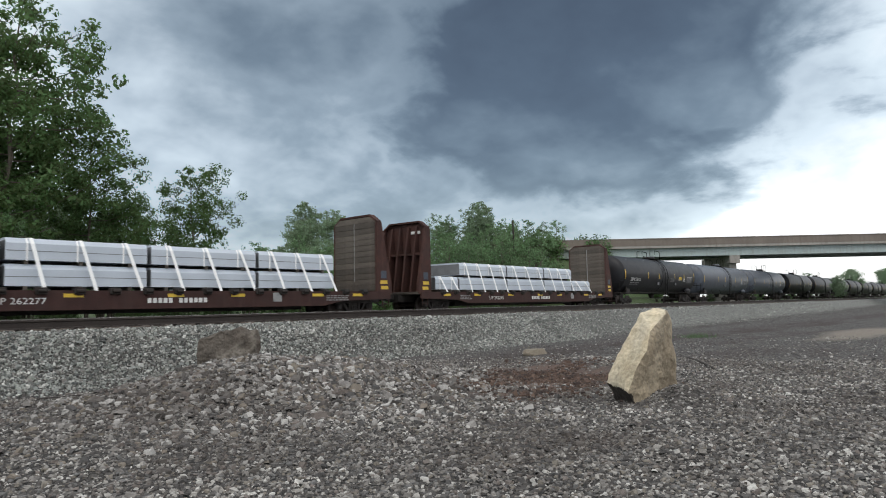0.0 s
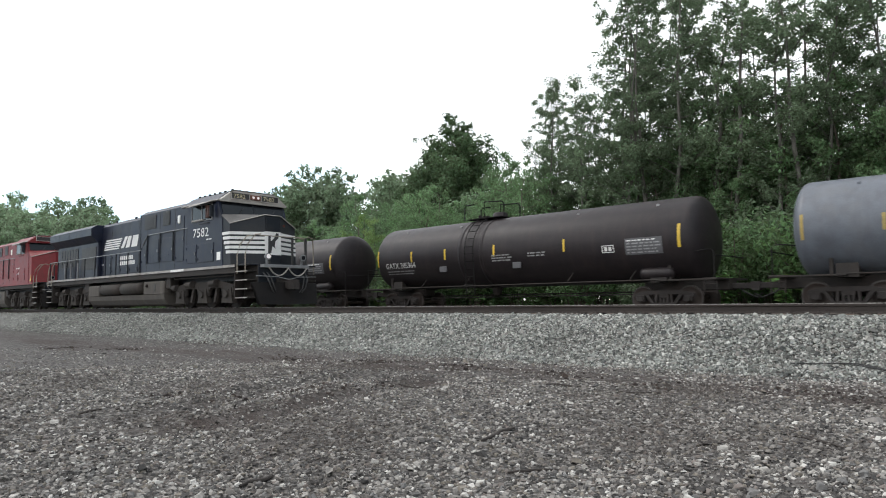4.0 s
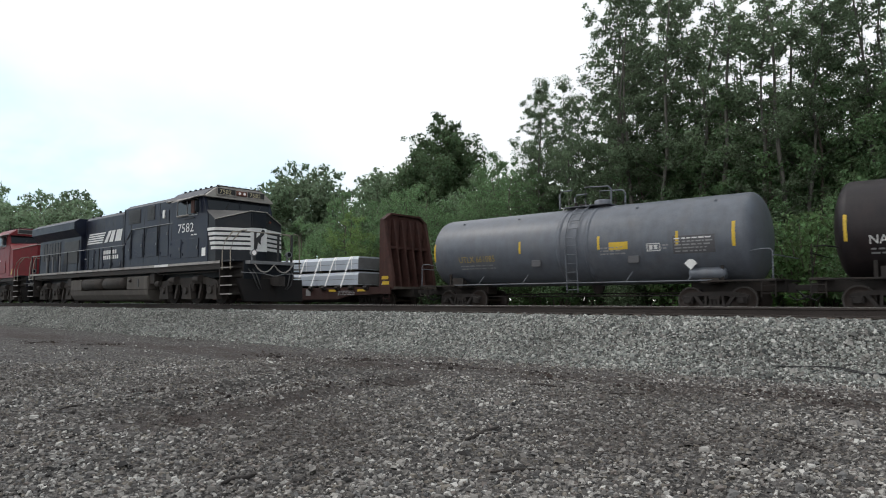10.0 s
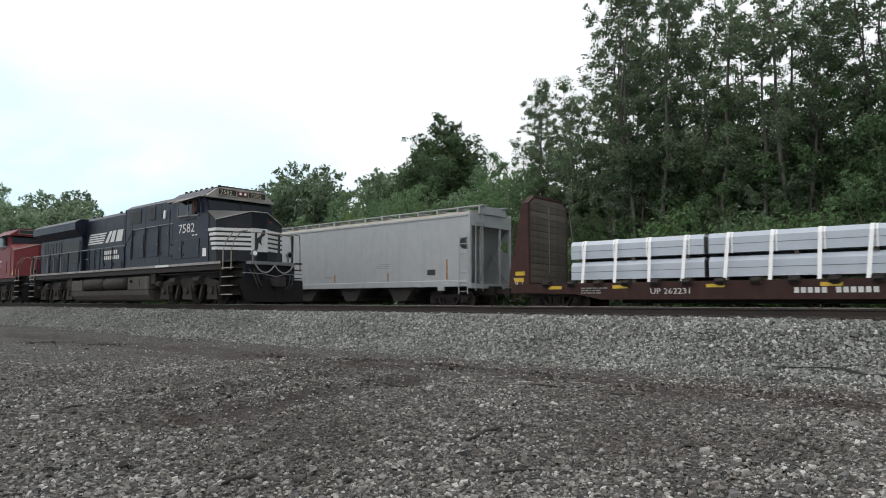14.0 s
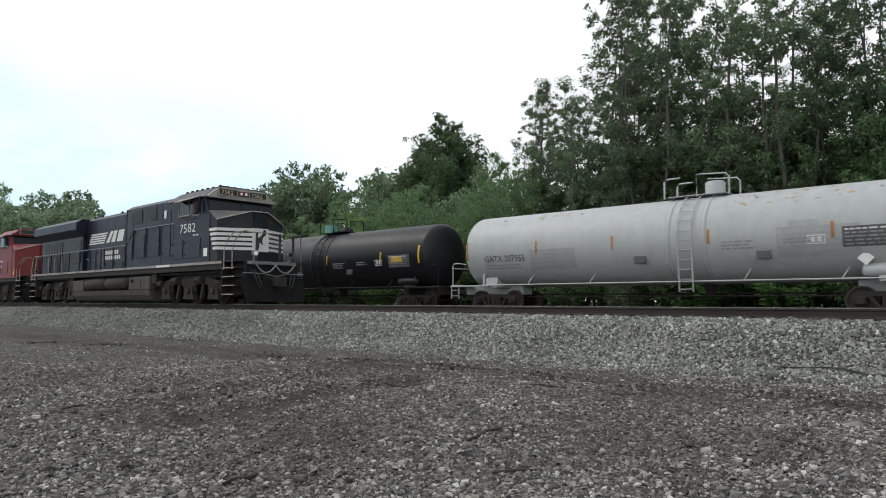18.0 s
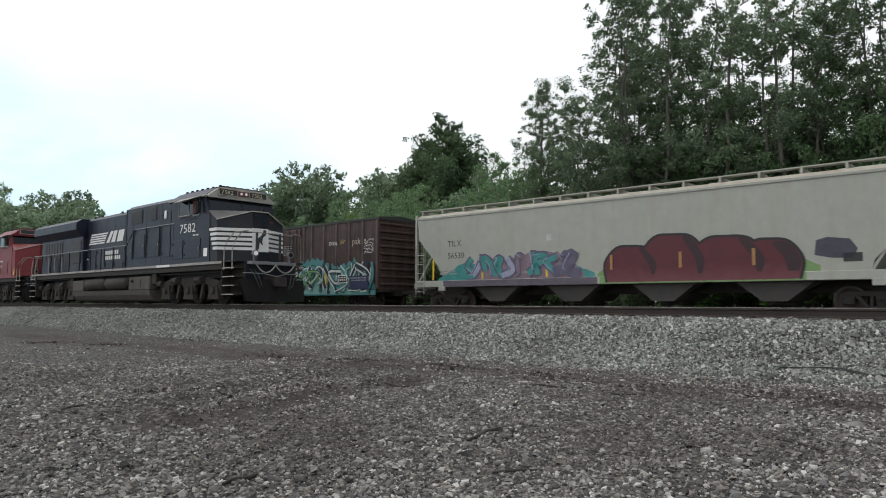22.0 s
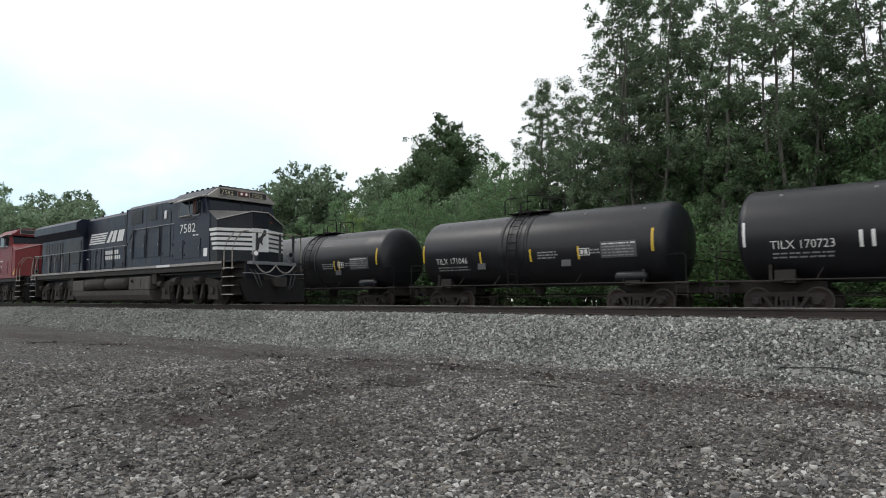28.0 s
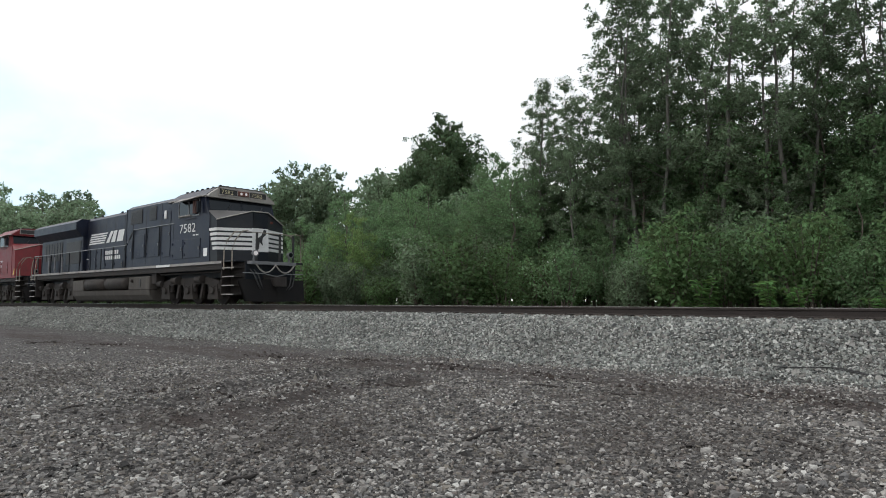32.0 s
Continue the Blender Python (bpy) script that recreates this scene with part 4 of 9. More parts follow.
def grow(seed, h, kind):
    """One tree: bent tapered trunk with limbs, and a crown of leaf sprays on the limb ends."""
    rng = np.random.default_rng(seed)
    wood, cs, rs = Shape(), [], []
    tall = kind == "aspen"
    r0 = h * (0.0068 if tall else 0.012)
    pts = [np.array([0, 0, -0.4])]
    drift = rng.normal(0, 0.035, 2)
    for k in range(1, 11):
        pts.append(np.array([drift[0] * h * (k / 10) ** 1.3 + rng.normal(0, 0.09), drift[1] * h * (k / 10) ** 1.3 + rng.normal(0, 0.09), h * 0.96 * k / 10]))
    wood.tube(pts, [r0 * (1 - 0.09 * k) for k in range(11)], 8)
    first = {"aspen": 0.20, "broad": 0.20, "maple": 0.16, "young": 0.12, "sapling": 0.12, "far": 0.18}[kind]
    n = {"aspen": 32, "broad": 40, "maple": 48, "young": 22, "sapling": 22, "far": 36}[kind]
    for i in range(n):
        f = first + (0.98 - first) * (i + rng.random()) / n
        k = min(9, int(f * 10))
        p = pts[k] + (pts[k + 1] - pts[k]) * (f * 10 - k)
        a = i * 2.4 + rng.normal(0, 0.5)
        u = (f - first) / (1 - first)
        reach = h * {"aspen": 0.112, "broad": 0.27, "maple": 0.19, "young": 0.24, "sapling": 0.25, "far": 0.27}[kind] * (math.sin(math.pi * (0.16 + 0.80 * u)) ** 0.8) * (rng.uniform(0.82, 1.12) if kind in ("maple", "far") else rng.uniform(0.55, 1.25))
        up = rng.uniform(0.15, 0.75) * reach * (1.3 if tall else 0.8)
        e = p + np.array([math.cos(a) * reach, math.sin(a) * reach, up])
        mid = (p + e) / 2 + np.array([0, 0, -0.10 * reach]) + rng.normal(0, 0.05 * reach, 3)
        wood.tube([p, mid, e], [r0 * 0.26 * (1.1 - u), r0 * 0.14, r0 * 0.05], 5, caps=False)
        for j in range(9 if kind in ("broad", "far", "maple") else 5):
            w = rng.uniform(0.35, 1.08)
            q = p + (e - p) * w + rng.normal(0, 0.17 * reach, 3)
            cs.append(q), rs.append(max(0.26, reach * rng.uniform(0.12, 0.27) * {"broad": 0.90, "aspen": 0.88, "maple": 1.3, "far": 1.3, "young": 1.2, "sapling": 1.2}[kind]))
    cs.append(pts[-1]), rs.append(h * 0.045)
    count = {"aspen": 8300, "broad": 19500, "maple": 26000, "young": 6500, "sapling": 2200, "far": 7500}[kind]
    lf = leaves(rng, cs, rs, count, {"aspen": 0.070, "broad": 0.115, "maple": 0.13, "young": 0.082, "sapling": 0.135, "far": 0.235}[kind] * (h / 16) ** 0.35)
    return wood, lf


def shrub(seed, h, count, size):
    rng = np.random.default_rng(seed)
    wood, cs, rs = Shape(), [], []
    for i in range(11):
        a, s = rng.uniform(0, 6.28), rng.uniform(0.1, 0.75)
        e = np.array([math.cos(a) * s * h * 0.62, math.sin(a) * s * h * 0.62, h * (0.92 - 0.5 * s * s) * rng.uniform(0.75, 1.05)])
        wood.tube([(e[0] * 0.15, e[1] * 0.15, -0.2), (e[0] * 0.45, e[1] * 0.45, e[2] * 0.55), tuple(e)], [0.05, 0.03, 0.01], 5, caps=False)
        for q in (1.0, 0.72, 0.45):
            cs.append(e * q + rng.normal(0, 0.12, 3) * h * 0.35), rs.append(h * rng.uniform(0.13, 0.26))
            cs[-1][2] = max(cs[-1][2], 0.18)
    return wood, leaves(rng, cs, rs, count, size, 0.85)


def weed(seed, h):
    """A leafy weed: stalks with drooping leaflets in ranks."""
    rng = np.random.default_rng(seed)
    wood, vs, fs = Shape(), [], []
    for i in range(7):
        a, s = rng.uniform(0, 6.28), rng.uniform(0.1, 0.5)
        pts = [Vector((math.cos(a) * s * h * t * t, math.sin(a) * s * h * t * t, h * (t - 0.25 * s * t * t))) for t in (0, 0.35, 0.7, 1.0)]
        wood.tube(pts, [0.014, 0.011, 0.008, 0.004], 5, caps=False)
        for j in range(22):
            t = 0.25 + 0.75 * j / 22
            p = Vector((math.cos(a) * s * h * t * t, math.sin(a) * s * h * t * t, h * (t - 0.25 * s * t * t)))
            b = rng.uniform(0, 6.28)
            d = Vector((math.cos(b), math.sin(b), rng.uniform(-0.1, 0.5))).normalized() * h * rng.uniform(0.14, 0.26)
            w = d.cross(Vector((0, 0, 1))).normalized() * d.length * 0.2
            k = len(vs)
            vs += [p, p + d * 0.5 + w, p + d - Vector((0, 0, d.length * 0.25)), p + d * 0.5 - w]
            fs.append((k, k + 1, k + 2, k + 3))
    return wood, (np.array([tuple(v) for v in vs]), np.array(fs))


def plant(name, label, category, group, wood, lf, bark, leaf):
    t = thing(name, label, category, group)
    stem = part("trunk" if name.endswith("tree") else "stem", wood, bark, t)
    if name == "weed":
        tagged(stem, kind="stuff")
    part("crown" if name.endswith("tree") else "foliage", raw_mesh("crown", lf[0], lf[1], leaf), None, t)
    return t


def sow(protos, spots):
    """Copies of the prototypes at (x, y, scale[, kind]); each prototype stands at its own first spot."""
    used, rng = set(), random.Random(7)
    for x, y, s, k in spots:
        m = Matrix.Translation((x, y, height(x, y) - 0.05)) @ pose(0, 0, 0, rng.uniform(-2, 2), rng.uniform(-2, 2), rng.uniform(0, 360))
        p = protos[k % len(protos)]
        if k % len(protos) in used:
            ob = copy_thing(p, m)
        else:
            used.add(k % len(protos))
            p.matrix_basis = m
            ob = p
        ob.scale = (s * rng.uniform(0.9, 1.1), s * rng.uniform(0.9, 1.1), s)


def build_plants():
    rng = random.Random(11)
    aspens = [plant("aspen_tree", "tall slender aspen with pale bare trunk and airy green crown", "tree", "wood behind the tracks", *grow(20 + i, 19.0, "aspen"), M_BIRCH, L_MID) for i in range(5)]
    maples = [plant("maple_tree", "dense deep green maple towering over the shrubs", "tree", "wood behind the tracks", *grow(47, 15.0, "maple"), M_BARK, L_MAPLE)]
    broads = [plant("maple_tree", "broad dark green maple with a dense rounded crown", "tree", "wood behind the tracks", *grow(40 + i, 15.0, "broad"), M_BARK, L_DARK) for i in range(3)]
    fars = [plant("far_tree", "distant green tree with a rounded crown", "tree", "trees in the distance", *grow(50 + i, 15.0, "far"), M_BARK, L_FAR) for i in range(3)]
    youngs = [plant("young_tree", "young leafy tree with a light green crown", "tree", "trees beside the tracks", *grow(60 + i, 8.0, "young"), M_BARK, L_LIGHT) for i in range(3)]
    saplings = [plant("young_tree", "distant young leafy tree with a light green crown", "tree", "trees in the distance", *grow(70 + i, 8.0, "sapling"), M_BARK, L_LIGHT) for i in range(2)]
    bushes = [plant("shrub", "distant low green shrub beyond the tracks", "shrub", "shrubs in the distance", *shrub(90 + i, 3.6, 1000, 0.15), M_BARK, L_BUSH) for i in range(2)]
    shrubs = [plant("shrub", "dense deep green shrub at the edge of the wood", "shrub", "shrubs behind the tracks", *shrub(80 + i, 3.6, 3000, 0.085), M_BARK, (L_BUSH, L_MID, L_BUSH, L_LIGHT)[i]) for i in range(4)]
    weeds = [plant("weed", "bright green leafy weed beside the far track", "weed", "weeds beside the far track", *weed(100 + i, 1.15), M_BARK, L_SUMAC) for i in range(3)]
    limes = [plant("young_tree", "young tree with bright yellow green leaves", "tree", "trees beside the tracks", *grow(63, 8.0, "young"), M_BARK, L_LIME)]
    sow(limes, [(-36.6, 31.4, 0.92, 0), (-34.6, 31.0, 0.74, 0), (-38.9, 32.2, 0.80, 0)])
    # tall wood: dense from the gap near the bridge to its western corner
    spots = []
    for i in range(34):
        x = -22.5 + i * 0.81 + rng.uniform(-0.6, 0.6)
        y = 35.5 + (i % 3) * 3.8 + rng.uniform(-1.4, 1.4)
        r = x * 36 / y
        s = rng.uniform(0.92, 1.12) * (0.68 if r < -18.9 else 1.06 if r < -12 else 1.0)
        k = rng.randrange(5)
        if r > -21.4:
            spots.append((x, y, s, k))
    for x, y, s in ((-23.9, 36.0, 0.80), (-24.5, 37.0, 0.78), (-25.0, 38.4, 0.80), (-23.7, 37.4, 0.74), (-22.4, 37.6, 0.70), (-22.9, 38.6, 0.74), (-21.6, 37.2, 0.74), (-24.2, 39.5, 0.78), (-19.5, 36.6, 1.04), (-20.6, 38.4, 0.9), (-16.6, 35.0, 1.08), (-13.6, 35.6, 1.12), (-17.4, 35.6, 1.1), (-9, 35.2, 1.1), (-3, 35.5, 1.08), (2.5, 36.5, 1.05)):
        spots.append((x, y, s, rng.randrange(5)))
    sow(aspens, spots)
    sow(maples, [(-55.0, 60.0, 1.58, 0), (-57.8, 62, 1.42, 0), (-52.3, 60.5, 1.40, 0), (-54.5, 57.5, 1.15, 0)])
    sow(broads, [(8.3, 36.2, 1.14, 1), (12.6, 37.2, 0.70, 2), (6.0, 38.6, 1.08, 0), (14.9, 37.5, 0.50, 1), (18.7, 37.6, 0.62, 2)])
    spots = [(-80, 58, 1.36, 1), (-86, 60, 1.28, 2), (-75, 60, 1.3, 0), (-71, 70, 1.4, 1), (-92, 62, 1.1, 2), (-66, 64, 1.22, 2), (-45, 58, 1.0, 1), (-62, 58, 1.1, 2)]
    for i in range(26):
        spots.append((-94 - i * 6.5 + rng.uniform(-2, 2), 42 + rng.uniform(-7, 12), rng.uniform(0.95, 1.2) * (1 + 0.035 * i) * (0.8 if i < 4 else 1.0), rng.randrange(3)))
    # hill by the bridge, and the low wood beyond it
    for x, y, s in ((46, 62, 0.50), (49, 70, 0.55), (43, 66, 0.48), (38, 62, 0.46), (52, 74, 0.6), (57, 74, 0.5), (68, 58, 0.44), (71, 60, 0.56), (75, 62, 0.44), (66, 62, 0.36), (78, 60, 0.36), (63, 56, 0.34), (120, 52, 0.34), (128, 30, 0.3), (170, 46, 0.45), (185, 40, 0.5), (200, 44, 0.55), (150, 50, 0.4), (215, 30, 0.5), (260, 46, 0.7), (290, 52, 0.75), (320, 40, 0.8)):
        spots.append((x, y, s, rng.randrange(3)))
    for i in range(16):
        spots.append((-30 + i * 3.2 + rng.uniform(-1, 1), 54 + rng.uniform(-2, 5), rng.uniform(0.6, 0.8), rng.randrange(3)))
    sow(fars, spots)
    spots = []
    for i in range(26):
        x = -47 + i * 0.95 + rng.uniform(-0.6, 0.6)
        spots.append((x, 33.2 + (i % 3) * 2.6 + rng.uniform(-0.8, 0.8), rng.uniform(0.95, 1.2) * (0.85 if x < -42 else 1.0), rng.randrange(3)))
    for i in range(34):
        x = -24 + i * 1.0 + rng.uniform(-0.6, 0.6)
        spots.append((x, 34.5 + (i % 3) * 3.0 + rng.uniform(-1, 1), rng.uniform(0.6, 0.88), rng.randrange(3)))
    for x, y, s in ((-30.0, 40.0, 1.5), (-28.2, 38.6, 1.35), (-32.8, 41.5, 1.3), (-26.4, 38.0, 1.45), (-35.5, 43.0, 1.15)):
        spots.append((x, y, s, rng.randrange(3)))
    # understory between the tall trunks
    for i in range(34):
        x = -23 + i * 0.92 + rng.uniform(-0.7, 0.7)
        spots.append((x, 41 + (i % 3) * 2.0 + rng.uniform(-1, 1), rng.uniform(1.2, 1.65), rng.randrange(3)))
    for i in range(30):
        x = -25 + i * 1.05 + rng.uniform(-0.7, 0.7)
        spots.append((x, 37 + (i % 4) * 2.4 + rng.uniform(-1, 1), rng.uniform(0.9, 1.2), rng.randrange(3)))
    for i in range(26):
        x = -17 + i * 0.8 + rng.uniform(-0.6, 0.6)
        spots.append((x, 36 + (i % 4) * 1.9 + rng.uniform(-0.8, 0.8), rng.uniform(1.15, 1.6), rng.randrange(3)))
    sow(youngs, spots)
    spots = []
    for i in range(22):
        spots.append((22 + i * 2.9 + rng.uniform(-1, 1), 40 + i * 0.7 + rng.uniform(-2, 7), rng.uniform(0.45, 0.75), rng.randrange(3)))
    for x, y, s in ((82, 47, 0.42), (90, 44, 0.36), (97, 43, 0.4)):
        spots.append((x, y, s, rng.randrange(3)))
    for i in range(30):
        spots.append((30 + i * 1.6 + rng.uniform(-2, 2), 46 + i * 0.55 + rng.uniform(-4, 8), rng.uniform(0.55, 0.9), rng.randrange(3)))
    for i in range(34):
        spots.append((42 + i * 0.8 + rng.uniform(-1, 1), 47 + rng.uniform(-4, 9), rng.uniform(0.75, 1.0), rng.randrange(2)))
    sow(saplings, spots)
    spots = []
    for i in range(96):
        x = -58 + i * 0.80 + rng.uniform(-0.6, 0.6)
        y = 29.6 + (i % 3) * 1.7 + rng.uniform(-0.7, 0.7) + bend(x)
        s = rng.uniform(0.65, 1.45) * (1.0 if x < 4 else 0.75)
        spots.append((x, y, s, rng.randrange(4)))
    sow(shrubs, spots)
    spots = []
    for i in range(26):
        spots.append((-60 - i * 4.5 + rng.uniform(-1, 1), 31 + rng.uniform(-1, 6), rng.uniform(0.9, 1.4), rng.randrange(4)))
    for i in range(46):
        spots.append((22 + i * 1.5 + rng.uniform(-1, 1), 35 + i * 0.35 + rng.uniform(-3, 9), rng.uniform(0.6, 1.1), rng.randrange(4)))
    for i in range(60):
        spots.append((-58 - i * 2.0 + rng.uniform(-1, 1), 33 + rng.uniform(-2, 4), rng.uniform(0.7, 1.1), rng.randrange(2)))
    for i in range(44):
        spots.append((-62 + i * 1.9 + rng.uniform(-1, 1), 46 + rng.uniform(-1, 4), rng.uniform(0.9, 1.3), rng.randrange(2)))
    for i in range(46):
        x = 58 + i * 5.0
        spots.append((x + rng.uniform(-2, 2), Y_FAR + bend(x) + rng.uniform(6, 11), rng.uniform(0.5, 0.8), rng.randrange(2)))
    sow(bushes, spots)
    spots = [(-10.4, 28.0, 1.75, 0), (-8.0, 28.1, 1.6, 1), (-6.9, 28.0, 1.4, 2), (-3.6, 28.0, 1.55, 0), (-11.4, 28.0, 0.9, 1), (-4.4, 27.9, 1.0, 2), (-24, 27.8, 0.6, 1), (-1.2, 28, 0.9, 0), (1.5, 28, 0.8, 1), (4, 28.2, 0.8, 2)]
    for i in range(26):
        x = -30 + i * 1.7 + rng.uniform(-0.8, 0.8)
        spots.append((x, 27.3 + bend(x) + rng.uniform(0, 1), rng.uniform(0.35, 0.7), rng.randrange(3)))
    sow(weeds, spots)

# ------------------------------------------------------------------ railway cars: shared running gear
MESH = {}


def shared(name, material, make):
    if name not in MESH:
        s = Shape()
        make(s)
        MESH[name] = s.mesh(name, material)
    return MESH[name]


def wheelset_shape(s):
    n = 24
    for y in (-0.755, 0.755):
        k = 1 if y > 0 else -1
        pts = [(y - 0.065, 0.09), (y - 0.065, 0.455), (y + 0.065, 0.455), (y + 0.065, 0.40), (y + 0.03, 0.37), (y + 0.02, 0.14), (y + 0.075, 0.11), (y + 0.075, 0.0)]
        vs = [(r * math.cos(2 * math.pi * i / n), (yy - y) * k + y, r * math.sin(2 * math.pi * i / n)) for yy, r in pts for i in range(n)]
        s.add(vs, [(a * n + i, a * n + (i + 1) % n, (a + 1) * n + (i + 1) % n, (a + 1) * n + i) for a in range(len(pts) - 1) for i in range(n)], True)
    s.tube([(0, -1.0, 0), (0, 1.0, 0)], 0.085, 10)
    for y in (-1.0, 1.0):
        for i in range(3):
            a = i * 2.094
            s.tube([(0.05 * math.cos(a), y, 0.05 * math.sin(a)), (0.05 * math.cos(a), y * 1.02, 0.05 * math.sin(a))], 0.016, 6)


def rim_shape(s):
    """Bright ring on the outer face of each wheel."""
    n = 28
    for y, k in ((0.755, 1),):
        vs = [(r * math.cos(2 * math.pi * i / n), y + k * d, r * math.sin(2 * math.pi * i / n)) for r, d in ((0.458, 0.062), (0.458, 0.069), (0.412, 0.069), (0.412, 0.062)) for i in range(n)]
        s.add(vs, [(a * n + i, a * n + (i + 1) % n, (a + 1) * n + (i + 1) % n, (a + 1) * n + i) for a in range(3) for i in range(n)])


def side_frame_shape(s):
    y0, y1 = -0.08, 0.08
    s.prism([(-1.12, 0.50), (-1.12, 0.62), (-0.62, 0.74), (0.62, 0.74), (1.12, 0.62), (1.12, 0.50), (0.60, 0.60), (-0.60, 0.60)], "y", y0, y1)
    s.prism([(-0.72, 0.60), (-0.60, 0.63), (-0.30, 0.20), (-0.42, 0.20)], "y", y0, y1)
    s.prism([(0.72, 0.60), (0.60, 0.63), (0.30, 0.20), (0.42, 0.20)], "y", y0, y1)
    s.prism([(-0.45, 0.17), (0.45, 0.17), (0.38, 0.30), (-0.38, 0.30)], "y", y0, y1)
    s.prism([(-0.34, 0.28), (-0.26, 0.28), (-0.24, 0.62), (-0.32, 0.62)], "y", y0, y1)
    s.prism([(0.34, 0.28), (0.26, 0.28), (0.24, 0.62), (0.32, 0.62)], "y", y0, y1)
    for x in (-0.89, 0.89):
        s.box(x - 0.16, x + 0.16, -0.11, 0.11, 0.34, 0.58, 0.03)
        s.tube([(x, -0.15, 0.457), (x, 0.15, 0.457)], 0.11, 12)
    for x in (-0.13, 0.0, 0.13):
        s.tube([(x, -0.03, 0.29), (x, -0.03, 0.48)], 0.055, 8)


def truck(parent, x):
    base = part("truck", shared("truck_bolster", M_TRUCK, lambda s: s.box(-0.2, 0.2, -1.05, 1.05, 0.46, 0.70, 0.03).box(-0.35, 0.35, -0.25, 0.25, 0.55, 0.80, 0.03)), None, parent, "rusty cast two-axle truck", pose(x, 0, 0))
    frame_mesh = shared("side_frame", M_TRUCK, side_frame_shape)
    for y in (-0.98, 0.98):
        part("side_frame", frame_mesh, None, base, "", pose(0, y, 0))
    wheels, rims = shared("wheelset", M_WHEEL, wheelset_shape), shared("rim", M_TREAD, rim_shape)
    for dx in (-0.89, 0.89):
        WHEELS.append(part("wheelset", wheels, None, base, "", pose(dx, 0, 0.457)))
        for turn in (0, 180):
            part("rim", rims, None, WHEELS[-1], "worn wheel rim", pose(0, 0, 0, 0, 0, turn))
    return base


WHEELS = []


def coupler(parent, x, d):
    s = Shape()
    s.box(min(x, x + d * 0.75), max(x, x + d * 0.75), -0.09, 0.09, 0.76, 0.96, 0.02)
    s.prism([(x + d * 0.7, -0.16), (x + d * 0.98, -0.13), (x + d * 1.02, 0.02), (x + d * 0.9, 0.16), (x + d * 0.7, 0.14)], "z", 0.70, 1.0)
    part("coupler", s, M_TRUCK, parent)
    h = Shape().tube([(x, 0.35, 0.95), (x + d * 0.35, 0.34, 0.62), (x + d * 0.75, 0.25, 0.45), (x + d * 0.98, 0.12, 0.6)], 0.03, 6)
    part("air_hose", h, M_LETTERK, parent)


def ladder(name, parent, x, y, z0, z1, w, material, step=0.36, along="x"):
    s = Shape()

    def at(u, z):
        return (x + u, y, z) if along == "x" else (x, y + u, z)
    for u in (-w / 2, w / 2):
        s.tube([at(u, z0), at(u, z1)], 0.022, 6)
    z = z0 + 0.12
    while z < z1:
        s.tube([at(-w / 2, z), at(w / 2, z)], 0.016, 6)
        z += step
    return part(name, s, material, parent)


def hoop(name, parent, pts, material, r=0.022):
    return part(name, Shape().tube(pts, r, 6), material, parent)


# ------------------------------------------------------------------ tank cars
def tank_y(r, zc, z, off=0.006):
    return -math.sqrt(max(0.01, r * r - (z - zc) ** 2)) - off


def tank_patch(name, parent, r, zc, x0, x1, z0, z1, material, off=0.006, label=""):
    """A decal that follows the shell's near side."""
    n, s = 5, Shape()
    vs = []
    for i in range(n + 1):
        z = z0 + (z1 - z0) * i / n
        y = tank_y(r, zc, z, off)
        vs += [(x0, y, z), (x1, y, z), (x0, y + 0.02, z), (x1, y + 0.02, z)]
    fs = [(4 * i, 4 * i + 1, 4 * i + 5, 4 * i + 4) for i in range(n)]
    s.add(vs, fs)
    return part(name, s, material, parent, label)


def tank_bars(name, parent, r, zc, x0, z0, rows, wide, material, rng, tall=0.055, gap=0.11, label=""):
    """Lines of unreadable stencil as rows of short bars."""
    s = Shape()
    for k in range(rows):
        z, x = z0 - k * gap, x0
        while x < x0 + wide * rng.uniform(0.85, 1.0):
            w = rng.uniform(0.05, 0.26)
            y0, y1 = tank_y(r, zc, z, 0.008), tank_y(r, zc, z + tall, 0.008)
            s.add([(x, y0, z), (x + w, y0, z), (x + w, y1, z + tall), (x, y1, z + tall)], [(0, 1, 2, 3)])
            x += w + rng.uniform(0.03, 0.07)
    return tagged(part(name, s, material, parent, label), kind="stuff")


def tank_text(name, parent, r, zc, x0, z0, text, size, material, wide=1.0, label=""):
    vs, fs = letters(text, size, wide)
    s = Shape()
    s.add([(x0 + a, tank_y(r, zc, z0 + b, 0.013), z0 + b) for a, b in vs], fs)
    return part(name, s, material, parent, label)


